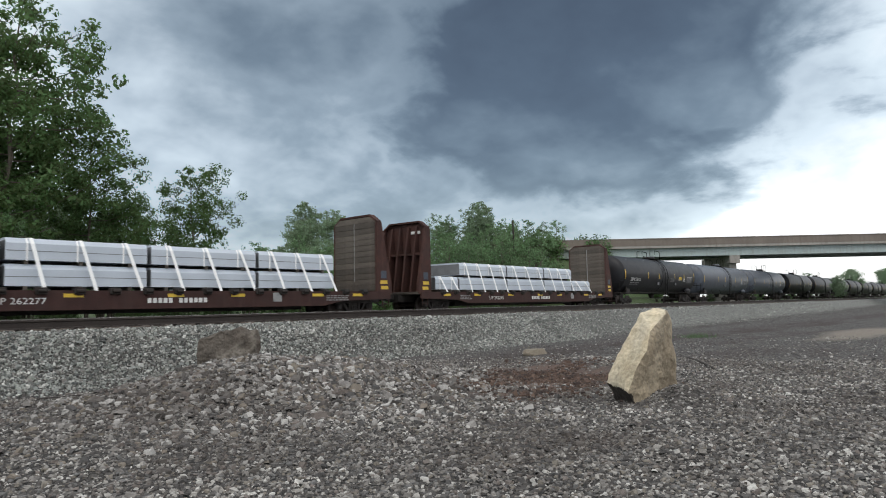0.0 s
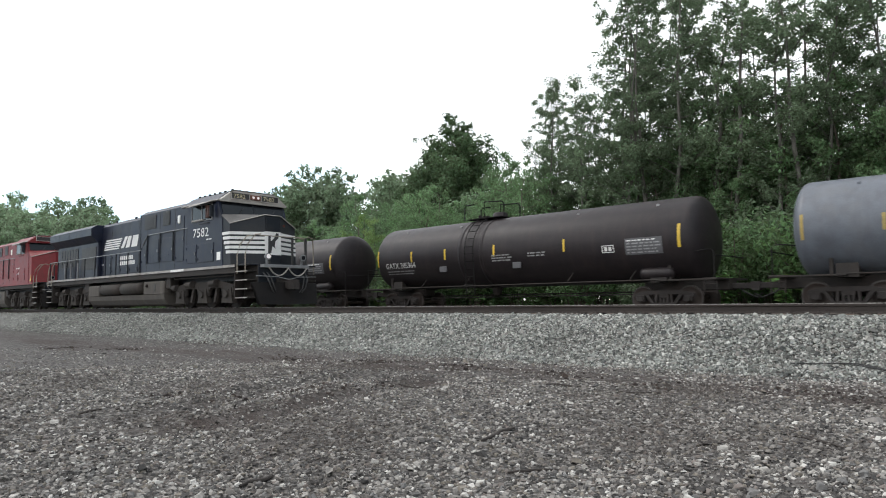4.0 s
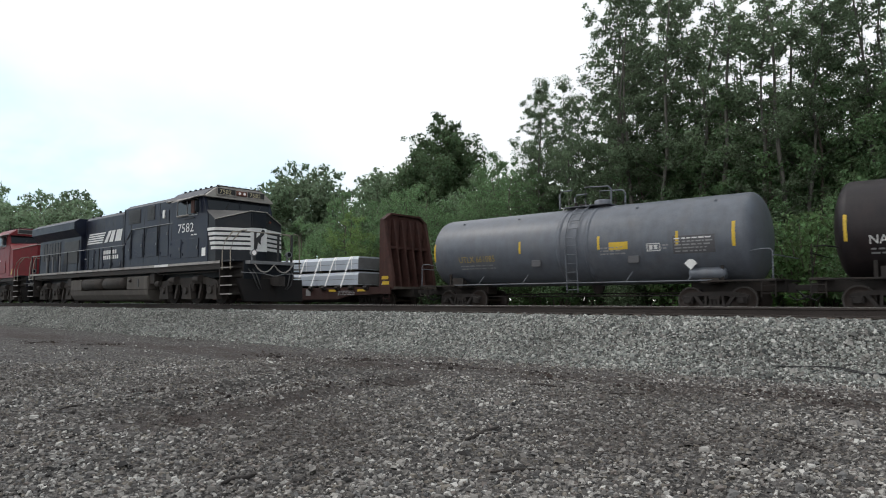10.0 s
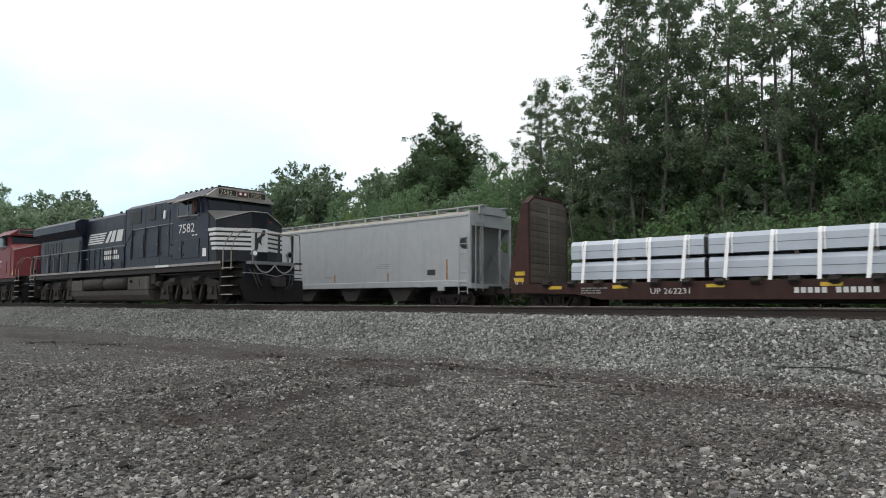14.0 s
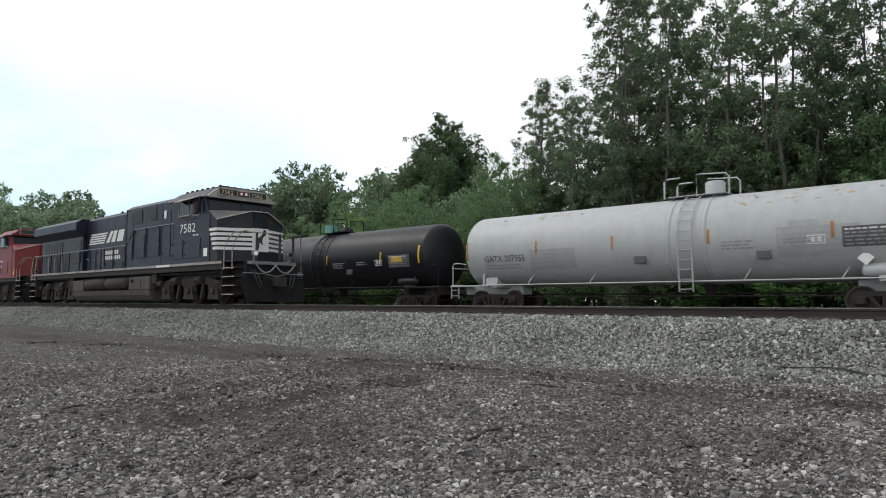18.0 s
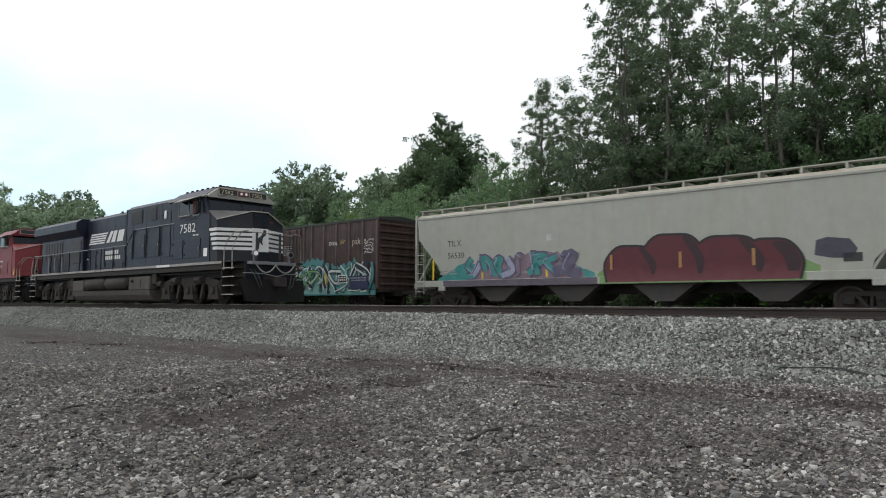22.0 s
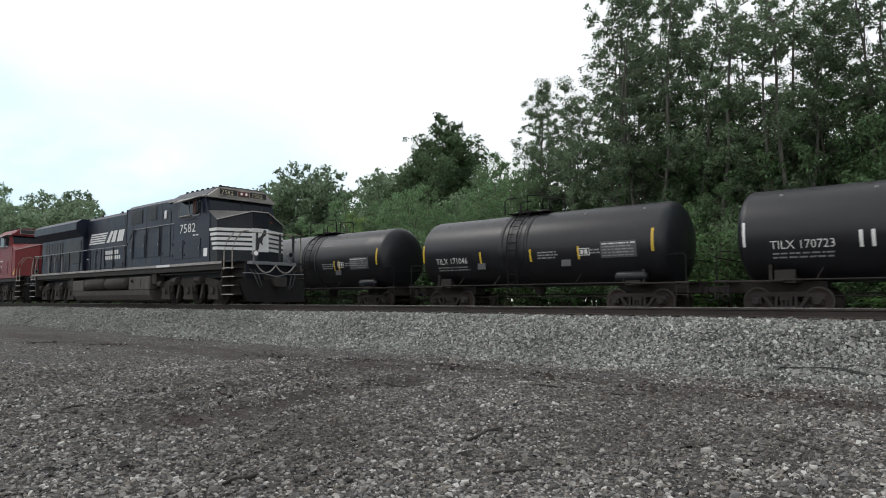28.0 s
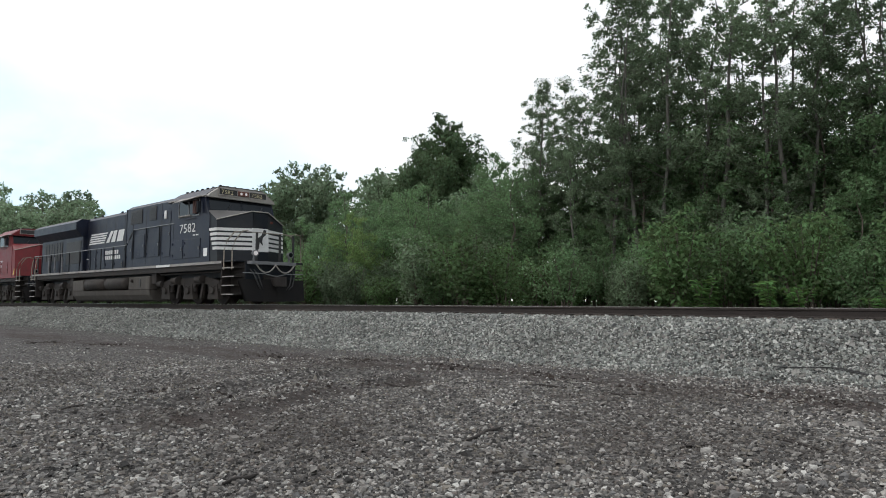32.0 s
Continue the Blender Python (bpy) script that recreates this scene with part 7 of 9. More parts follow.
    side_bars("stencil", c, -h + n * 0.15, yy - 0.006, deck - 0.22, 3, 1.0, M_FADED, seed, 0.05, 0.09)
    side_bars("stencil", c, h - n * 0.18, yy - 0.006, deck - 0.22, 3, 1.3, M_FADED, seed + 3, 0.05, 0.09)
    part("data_panel", Shape().box(h - n * 0.30, h - n * 0.30 + 0.42, yy - 0.006, yy - 0.002, deck - 0.42, deck - 0.06), M_FADED, c)
    return c, (left + right) / 2, Z_FAR, dict(h=h, deck=deck)


def load_bundles(car_s, h, deck, spans, slant):
    """Wrapped packs of lumber, two high, strapped down; spans are (start, end, tiers) along the car."""
    out = []
    for k, (a, b, tiers, *lift) in enumerate(spans):
        for t in range(tiers):
            z0 = deck + 0.14 + t * 0.80 + (lift[0] if lift else 0.0)
            c = thing("lumber_pack", "long timber pack wrapped in silver grey plastic sheeting", "lumber pack", "wrapped packs on the flatcars")
            w = 1.22
            prof = [(-w, z0), (w, z0), (w, z0 + 0.52), (w - 0.10, z0 + 0.68), (-w + 0.10, z0 + 0.68), (-w, z0 + 0.52)]
            part("wrap", Shape().prism(prof, "x", a + 0.03, b - 0.03), M_WRAP, c)
            for x in np.linspace(a + 0.6, b - 0.6, 3):
                part("bearer", Shape().box(x - 0.06, x + 0.06, -w + 0.02, w - 0.02, z0 - 0.12 - (lift[0] if lift and t == 0 else 0.0), z0), M_PLANK, c)
            # end sheets darker than the wrap: shade put into the colour
            for x in (a + 0.026, b - 0.030):
                part("pack_end", Shape().box(x, x + 0.004, -w + 0.03, w - 0.03, z0 + 0.02, z0 + 0.6), M_WRAPEND, c, "pack end with shade painted dark")
            part("wrap_seam", Shape().box(a + 0.04, b - 0.04, -w - 0.006, -w + 0.002, z0 + 0.28, z0 + 0.30), M_WRAPEND, c)
            if t == tiers - 1:
                m = max(2, round((b - a) / 1.3))
                for i in range(m):
                    x = a + (b - a) * (i + 0.5) / m
                    zt, s = z0 + 0.69, Shape()
                    foot = x + (slant[0] + (slant[1] - slant[0]) * (x + h) / (2 * h) + 0.04 * (i % 3)) * (0.55 + 0.45 * tiers / 2)
                    pts = [(foot, -1.56, deck - 0.02), (x + 0.08 * (foot - x), -w - 0.03, z0 + 0.50), (x, -w + 0.09, zt + 0.012), (x, w - 0.09, zt + 0.012), (x, w + 0.03, z0 + 0.5), (x, 1.5, deck)]
                    for p, q in zip(pts, pts[1:]):
                        s.add([(p[0] - 0.06, p[1], p[2]), (p[0] + 0.06, p[1], p[2]), (q[0] + 0.06, q[1], q[2]), (q[0] - 0.06, q[1], q[2])], [(0, 1, 2, 3)])
                    band = Shape()
                    xb = x - math.copysign(0.12, foot - x)
                    pts = [(xb, -w - 0.012, z0 - 0.02), (xb, -w - 0.012, z0 + 0.52), (xb, -w + 0.10, z0 + 0.692), (xb, w - 0.10, z0 + 0.692)]
                    for p, q in zip(pts, pts[1:]):
                        band.add([(p[0] - 0.03, p[1], p[2]), (p[0] + 0.03, p[1], p[2]), (q[0] + 0.03, q[1], q[2]), (q[0] - 0.03, q[1], q[2])], [(0, 1, 2, 3)])
                    part("pack_band", band, M_STRAP, c, "narrow white band round the pack")
                    part("strap", s, M_STRAP, c, "white webbing strap")
            out.append((c, car_s, Z_FAR, {}))
    return out

# ------------------------------------------------------------------ the moving train, from its head to its tail
ROIX0, ROIX1 = 0.35, 6.6


def build_train():
    cars = []
    rng = random.Random(2)
    x = 48.2
    shades = [M_BLACK, M_DGREY, M_DGREY] + [M_BLACK] * 7
    for i, p in enumerate(shades):
        cars.append(tank_car(x, x + 16.8, p, "grimy %s tank car rolling under the bridge" % ("black" if p in (M_BLACK, M_BROWNBLACK) else "grey"), "DBFX 200316" if i == 0 else "", seed=i, plate_yellow=0.72 if i == 0 else None))
        x += 19.3
    black, grey = "grimy black tank car with yellow reflective tapes", "grey tank car with black ladder and dusty streaks"
    cars += [
        tank_car(-44.97, -27.56, M_GLOSSBLACK, "clean black tank car with white lettering and a yellow scrawl", "PROX 77345", text_at=0.085, text_size=0.24, name_block=(1.35, 3.02, 3.9, 0.42), strips=(0.215, 0.39, 0.575, 0.76), seed=21, text_z=2.5, ladder_at=0.44),
        tank_car(-64.75, -47.67, M_GLOSSBLACK, "black tank car with white number and sprayed scrawl", "CSOX 23602", text_at=0.075, strips=(0.235, 0.38, 0.55, 0.8), seed=22),
        tank_car(-83.3, -67.27, M_GREY, "plain grey tank car with faded yellow marks", "", strips=(0.16, 0.28, 0.52, 0.75), marks="faded", ladder_at=0.39, plate_yellow=0.68, seed=23, railing="dark", hazard=True),
        tank_car(-102.79, -86.54, M_BROWNBLACK, "faded black tank car with white number", "GATX 205364", text_at=0.06, strips=(0.17, 0.30, 0.47, 0.68), ladder_at=0.39, seed=24),
        tank_car(-122.4, -106.1, M_BROWNBLACK, black, "", seed=25, ladder_at=0.42, plate_yellow=0.75),
        tank_car(-140.72, -124.9, M_RUSTYGREY, "grey tank car with sprayed scrawl and dark ladder", "MBLX 28592", text_at=0.075, strips=(0.22, 0.43, 0.66), ladder_at=0.55, plate_yellow=0.26, seed=26, patches=((0.02, 0.46, 1.12, 1.60, M_RUSTTOP), (0.52, 0.985, 1.0, 1.60, M_RUSTTOP)), marks="orange", top=4.32),
        tank_car(-160.48, -143.13, M_BLACK, "glossy black tank car with yellow tapes", "HPLX 405558", text_at=0.07, strips=(0.24, 0.45, 0.66, 0.67, 0.86), seed=27),
        tank_car(-179.82, -163.07, M_RUSTYGREY, "grey tank car with a rust-stained top", "MBLX 28588", text_at=0.065, strips=(0.27, 0.5, 0.72), ladder_at=0.50, seed=28, patches=((0.02, 0.46, 1.12, 1.60, M_RUSTTOP), (0.52, 0.985, 1.0, 1.60, M_RUSTTOP)), marks="orange", top=4.35),
        tank_car(-198.25, -182.53, M_BROWNBLACK, "dark brown tank car with white number", "NATX 230198", text_at=0.065, strips=(0.26, 0.48, 0.66), ladder_at=0.57, plate_yellow=0.39, seed=29),
        tank_car(-214.58, -200.77, M_GREY, "smooth grey tank car with yellow notice plate", "UTLX 661085", M_FADEYELLOW, text_at=0.13, strips=(0.36, 0.61, 0.82), ladder_at=0.53, plate_yellow=0.64, seed=30, railing="grey", hazard=True),
        hopper_car(-310.79, -290.65, M_HOPGREY, "light grey covered hopper with a black scrawl", text=("FPAX", "950495"), bays=4, seed=31, marks=M_ORANGE),
        tank_car(-330.56, -313.3, M_BLUE, "blue tank car with white number and faded block letters", "CCBX 400101", text_at=0.09, strips=(0.22, 0.5, 0.75), marks="orange", seed=32),
        tank_car(-350.48, -333.04, M_DGREY, "dark grey tank car with yellow notice plate", "UTLX 642854", M_FADEYELLOW, text_at=0.07, strips=(0.21, 0.36, 0.57, 0.8), ladder_at=0.50, plate_yellow=0.69, seed=33, railing="grey", hazard=True),
        tank_car(-370.41, -353.33, M_WHITE, "dirty white tank car with grey patches and tall railing", "GATX 207955", M_LETTERK, text_at=0.08, strips=(0.23, 0.42, 0.62, 0.83), marks="orange", ladder_at=0.575, seed=34, dome=0.5, hazard=True, white=True, railing="white", patches=((0.21, 0.33, -0.9, -0.1, M_LPATCH), (0.74, 0.87, -0.8, 0.15, M_LPATCH), (0.76, 0.81, 0.15, 0.35, M_LPATCH), (0.40, 0.47, -0.5, -0.1, M_HOPGREY)), rust=((0.66, 0.86, 1.0, 1.45, 26), (0.20, 0.31, 1.15, 1.45, 12), (0.93, 0.97, -0.4, 1.2, 10), (0.45, 0.64, 0.9, 1.4, 9))),
        tank_car(-390.46, -372.79, M_BLACK, "black tank car with a green dome cover", "UTLX 670449", M_LETTERY, text_at=0.07, strips=(0.22, 0.40, 0.59, 0.82), ladder_at=0.55, plate_yellow=0.86, seed=35),
        hopper_car(-412.72, -392.44, M_HOPPALE, "cream covered hopper with blue and orange murals", text=("ROIX", "58465"), bays=4, seed=36, marks=M_ORANGE, text_at=0.065, text_z=2.42, text_size=0.25),
        tank_car(-430.69, -415.42, M_BLACK, "black tank car with yellow number", "UTLX 672948", M_LETTERY, text_at=0.075, strips=(0.23, 0.41, 0.62, 0.81), ladder_at=0.57, plate_yellow=0.60, seed=37),
        hopper_car(-453.07, -432.77, M_HOPCREAM, "cream covered hopper with a large dark red mural", "slope", bays=4, text=("TILX", "56530"), seed=38, text_at=0.103, text_z=2.87, text_size=0.28),
        box_car(-473.12, -455.55),
        hopper_car(-487.63, -475.4, M_HOPWHITE, "short off-white covered hopper with black number", "slope", bays=2, text=("RGRX", "1949"), seed=39, marks=M_ORANGE, text_at=0.12, text_z=3.27),
        tank_car(-507.47, -490.03, M_DGREY, "dark grey tank car with yellow number", "UTLX 663275", M_FADEYELLOW, text_at=0.10, strips=(0.27, 0.45, 0.62, 0.8), ladder_at=0.53, seed=40, hazard=True),
        tank_car(-521.65, -509.89, M_DGREY, "short grey tank car with white number", "ADMX 17491", text_at=0.10, strips=(0.34, 0.55, 0.70, 0.82), ladder_at=0.42, seed=41, hazard=True, railing="dark"),
        hopper_car(-545.2, -523.4, M_HOPGREY, "grimy light grey covered hopper", bays=3, seed=42),
        tank_car(-559.5, -547.52, M_GLOSSBLACK, "short black tank car with white tapes and sprayed words", "TILX 170723", text_at=0.10, strips=(0.30, 0.325, 0.69, 0.715), marks="white", ladder_at=0.55, seed=43, tape_z=-0.3, dome=0.10),
        tank_car(-573.72, -561.95, M_GLOSSBLACK, "short black tank car with yellow tapes", "TILX 171046", text_at=0.10, strips=(0.31, 0.52, 0.70), ladder_at=0.45, seed=44, tape_z=-0.3, dome=0.10),
        tank_car(-588.17, -576.35, M_GLOSSBLACK, "short black tank car with grey repaint patches", "VTGX 17408", text_at=0.12, strips=(0.37, 0.395, 0.68, 0.71), ladder_at=0.50, seed=45, tape_z=-0.3, dome=0.10, patches=((0.58, 0.86, 0.75, 1.1, M_PATCH),)),
        tank_car(-602.45, -590.76, M_GLOSSBLACK, "short black tank car with white number", "TILX 170682", text_at=0.12, strips=(0.38, 0.57, 0.76), ladder_at=0.52, seed=46, tape_z=-0.3, dome=0.10),
        tank_car(-616.83, -604.84, M_GLOSSBLACK, "short black tank car at the tail of the train", "ADMX 16200", text_at=0.11, strips=(0.37, 0.64, 0.86), ladder_at=0.45, seed=47, tape_z=-0.3, dome=0.10),
    ]
    blue, orange = mat("spray blue", (0.10, 0.12, 0.36), 0.55, vary=0.3, scale=2), mat("spray orange", (0.34, 0.13, 0.09), 0.55, vary=0.2, scale=2)
    lil, red = mat("spray pale blue", (0.26, 0.28, 0.38), 0.55, vary=0.25), mat("spray dark red", (0.105, 0.014, 0.02), 0.5, vary=0.3, scale=2)
    green, teal = mat("spray green", (0.16, 0.27, 0.10), 0.55, vary=0.2), mat("spray teal", (0.04, 0.22, 0.21), 0.55, vary=0.2)
    pale = mat("spray pale green", (0.27, 0.36, 0.24), 0.6, vary=0.1)
    by = {round(c[1], 1): c for c in cars}

    def car(s):
        return by[min(by, key=lambda k: abs(k - s))]
    c, s, z, d = car(-402.6)
    y = d["y"] - 0.003
    fade = fade_mat("spray blue over orange", 1.35, (0.30, 0.095, 0.065), 2.1, (0.085, 0.098, 0.21))
    mural_ground(c, y, ROIX0 - 0.4, ROIX1 + 1.2, 1.34, 2.75, pale, 4, 0.55, 0.3)
    part("sill_paint", Shape().box(ROIX0 + 0.5, ROIX1, d["y"] - 0.035, d["y"] - 0.031, 1.09, 1.35), orange, c)
    w = (ROIX1 - ROIX0) / 10
    forms = [[(0.1, 1.95), (0.5, 2.1), (1.1, 2.55), (1.5, 1.9), (1.9, 1.6), (2.5, 2.1), (2.7, 1.7), (3.2, 1.65), (3.5, 2.55)], [(4.0, 2.6), (4.1, 1.65), (5.2, 1.6)], [(3.7, 2.55), (5.0, 2.5), (5.6, 2.75)], [(4.3, 2.08), (5.2, 2.12)], [(5.9, 2.85), (5.8, 2.1), (6.2, 1.62), (7.3, 1.55)], [(7.3, 2.42), (8.5, 2.48), (9.5, 2.1), (9.6, 1.65), (8.4, 1.55)]]
    for i, f in enumerate(forms):
        cv, edge, fill = smooth([(ROIX0 + a * w, b) for a, b in f], k=6), Shape(), Shape()
        stroke(edge, cv, 0.52, y - 0.004), stroke(fill, cv, 0.34, y - 0.0055 - 0.0005 * i)
        part("mural_outline", edge, M_LETTERK, c), part("mural_fill", fill, fade, c)
    scrawl(c, y - 0.002, ROIX0 - 0.4, ROIX0 + 0.2, 2.25, 2.55, M_LETTERK, 3, 0.022, 1), scrawl(c, y - 0.002, ROIX0 + 1.6, ROIX0 + 2.3, 2.62, 2.82, M_LETTERK, 5, 0.022, 1)
    scrawl(c, y - 0.002, ROIX0 + 5.4, ROIX0 + 6.6, 2.80, 2.98, M_LETTERK, 8, 0.02, 1), scrawl(c, y - 0.002, 7.0, 8.9, 1.95, 2.5, lil, 12, 0.022, 3)
    pinkish = mat("faded pink repaint", (0.42, 0.35, 0.32), 0.6, vary=0.1)
    for k, (a, b, z0, z1) in enumerate(((-7.8, -5.6, 2.5, 2.85), (-4.5, -4.0, 2.5, 3.2), (-3.6, -3.1, 2.4, 2.9), (-2.4, -0.9, 2.45, 2.8))):
        part("faded_patch", Shape().box(a, b, y - 0.001, y + 0.001, z0, z1), pinkish, c)
    gry, dk = mat("spray grey", (0.20, 0.21, 0.25), 0.6), mat("spray dark grey", (0.06, 0.06, 0.075), 0.6)
    mural_ground(c, y - 0.002, -7.2, -1.8, 1.36, 2.4, gry, 6, 0.75)
    wild(c, y - 0.003, -7.0, -1.9, 1.38, 2.35, 23, (lil, gry, lil, blue), dk, 0.10, 13, M_LETTER, 0.03)
    scrawl(c, y - 0.003, -1.6, -0.9, 1.6, 2.2, lil, 15, 0.06, 2)
    c, s, z, d = car(-442.9)
    y = d["y"] - 0.003
    mural_ground(c, y, -0.6, 6.9, 1.36, 2.45, green, 31, 0.6, 0.2)
    part("sill_paint", Shape().box(-0.5, 6.5, d["y"] - 0.035, d["y"] - 0.031, 1.09, 1.35), green, c)
    black = mat("spray black", (0.014, 0.013, 0.015), 0.55, vary=0.3)
    bubbles(c, y - 0.03, [(0.75, 1.0, 2.40), (2.3, 1.15, 2.72), (4.15, 1.2, 2.55), (5.5, 0.9, 2.38)], 1.14, fade_mat("spray dark red over rose", 1.15, (0.135, 0.036, 0.045), 1.7, (0.080, 0.011, 0.017)), black, mat("spray maroon black", (0.028, 0.010, 0.014), 0.55, vary=0.3))
    for x in (0.0, 2.6, 5.0):
        side_tape("reflector", c, x, d["y"] - 0.055, 1.6, 2.15, M_ORANGE)
    vio, rose = mat("spray violet", (0.095, 0.085, 0.135), 0.6, vary=0.3), mat("spray rose", (0.185, 0.135, 0.165), 0.6, vary=0.25)
    mural_ground(c, y, -8.6, -0.7, 1.36, 2.1, teal, 12, 0.72)
    part("sill_paint", Shape().box(-8.3, -0.6, d["y"] - 0.035, d["y"] - 0.031, 1.09, 1.35), mat("spray dusk", (0.10, 0.085, 0.11), 0.6), c)
    mural_ground(c, y - 0.002, -6.9, -1.2, 1.36, 2.4, rose, 21, 0.66, 0.8)
    wild(c, y - 0.004, -7.0, -1.4, 1.36, 2.35, 33, (vio, rose, teal, lil), vio, 0.19, 11, lil)
    part("repaint_patch", Shape().add([(6.75, d["y"] - 0.008, 1.85), (7.2, d["y"] - 0.008, 1.75), (7.75, d["y"] - 0.008, 1.72), (7.9, d["y"] - 0.008, 2.0), (7.7, d["y"] - 0.008, 2.3), (7.1, d["y"] - 0.008, 2.38), (6.8, d["y"] - 0.008, 2.3)], [(0, 1, 2, 3, 4, 5, 6)]), mat("spray charcoal", (0.05, 0.05, 0.07), 0.6), c)
    c, s, z, d = car(-300.7)
    scrawl(c, d["y"] - 0.008, -5.9, -4.3, 1.4, 2.5, M_LETTERK, 3, 0.06, 3), scrawl(c, d["y"] - 0.010, -5.7, -4.5, 1.5, 2.2, M_LETTERK, 9, 0.07, 1)
    for s0, x0, x1, z0, z1, m, q in ((-132.8, 0.9, 3.9, 2.2, 2.9, M_LETTER, 4), (-553.5, -1.8, 0.4, 1.9, 2.3, M_FADED, 8)):
        c, s, z, d = car(s0)
        tank_squiggle(c, d["r"], d["zc"], x0, x1, z0, z1, m, q)
    c, s, z, d = car(-56.2)
    row = [(-4.33 + 0.21 * k, 2.10 + 0.03 * (k % 2), 0.085, 0.12) for k in range(4)] + [(-3.42 + 0.205 * k, 2.15 + 0.02 * (k % 3), 0.085, 0.125) for k in range(6)]
    tank_bubbles(c, d["r"], d["zc"], row, M_LETTER, None, 0.045, 3)
    for k in range(3):
        tank_patch("spray_dot", c, d["r"], d["zc"], -2.16 + 0.13 * k, -2.10 + 0.13 * k, 2.08, 2.13, M_LETTER, 0.012)
    c, s, z, d = car(-36.3)
    dull, rim = mat("spray dull yellow", (0.15, 0.115, 0.06), 0.6, vary=0.4), mat("spray pale cream", (0.36, 0.32, 0.22), 0.6, vary=0.2)
    tank_bubbles(c, d["r"], d["zc"], ((-0.05, 3.52, 0.24, 0.15), (-0.22, 3.22, 0.26, 0.17), (0.0, 3.02, 0.27, 0.19), (-0.12, 2.76, 0.28, 0.16)), rim, dull, 0.045, 8)
    tank_squiggle(c, d["r"], d["zc"], -0.28, 0.12, 1.75, 2.2, rim, 6)
    c, s, z, d = car(-553.5)
    words = mat("spray sky blue", (0.45, 0.58, 0.62), 0.6)
    tank_text("spray_words", c, d["r"], d["zc"], 1.75, 2.42, "KOMFY", 0.34, words, 1.15)
    tank_text("spray_words", c, d["r"], d["zc"], 3.05, 1.95, "ASIVE", 0.32, words, 1.1)
    tank_text("contents", c, d["r"], d["zc"], 3.6, 2.52, "CORN SYRUP", 0.14, M_LETTER, 1.1)
    c, s, z, d = car(-321.9)
    bl = mat("faded white block paint", (0.42, 0.50, 0.56), 0.6, vary=0.2)
    for k in range(5):
        tank_patch("painted_letter", c, d["r"], d["zc"], -4.0 + k * 0.75, -3.55 + k * 0.75, d["zc"] - 0.75, d["zc"] + 0.05, bl, 0.007, "faded sprayed block")
    c, s, z, d = car(-381.6)
    part("dome_cover", Shape().tube([(0.6, -0.45, 4.2), (0.6, -0.45, 4.62)], 0.36, 14), mat("sea green paint", (0.12, 0.30, 0.25), 0.5), c, "sea green dome cover")
    c, s, z, d = car(-610.8)
    part("end_device", Shape().box(-d["h"] - 1.25, -d["h"] - 1.05, -0.18, 0.12, 0.85, 1.3, 0.03), mat("light blue device housing", (0.12, 0.38, 0.62), 0.4), c, "light blue end-of-train device")
    # flatcars with their packs
    loads = []
    flats = [(-25.5, "UP 262230", [(-7.8, -3.8, 2), (-3.7, 0.3, 2), (0.4, 4.4, 2), (4.5, 8.3, 2)]), (-1.0, "UP 262277", [(-9.3, -4.9, 2), (-4.8, -0.4, 2), (-0.3, 4.0, 2), (4.1, 8.0, 2)]), (23.5, "UP 262245", [(-9.6, -7.6, 1), (-7.5, -2.8, 2), (-2.7, 1.6, 2), (1.7, 5.4, 2), (5.5, 8.2, 1)]),
             (-239.6, "UP 262610", [(-7.6, -3.0, 2), (-2.9, 1.9, 2), (2.0, 8.4, 2)]), (-264.2, "UP 263180", [(-7.4, -2.6, 2), (-2.5, 2.9, 2), (3.0, 8.7, 2)]), (-288.6, "UP 262231", [(-8.6, -3.4, 2), (-3.3, 2.2, 2), (2.3, 8.1, 2, 0.16)])]
    for i, (l, text, spans) in enumerate(flats):
        f = flat_car(l, l + 22.7, i, text)
        cars.append(f)
        loads += load_bundles(f[1], f[3]["h"], f[3]["deck"], spans, ((-0.62, 0.02), (0.22, 0.50), (0.12, 0.40), (-0.42, -0.42), (-0.42, -0.42), (0.08, -0.25))[i])
    return cars, loads


# ------------------------------------------------------------------ motion
def train_at(s, t):
    return s + SPEED * t + GAIN * t * t / 2


def motions():
    for c, s, z, d in TRAIN + LOADS:
        rows = []
        for k in range(0, 65):
            x = train_at(s, k * 0.5)
            rows.append((k * 0.5, on_track(x, Y_FAR, z)))
        if s > 30:
            rows = rows[::4]
        elif s < -100:
            rows = rows[::2]
        walk(c, rows)
    # the wheels of all cars turn alike: fore and aft axles follow one turning each
    for first in (0, 1):
        same = WHEELS[first::2]
        rows = []
        at = same[0].matrix_basis.translation.copy()
        for i in range(0, 961):
            t = i / FPS
            a = (SPEED * t + GAIN * t * t / 2) / 0.457
            rows.append((t, Matrix.Translation(at) @ Matrix.Rotation(a, 4, "Y")))
        walk(same[0], rows)
        act, slot = same[0].animation_data.action, same[0].animation_data.action_slot
        for w in same[1:]:
            w.rotation_mode = "QUATERNION"
            ad = w.animation_data_create()
            ad.action = act
            ad.action_slot = slot

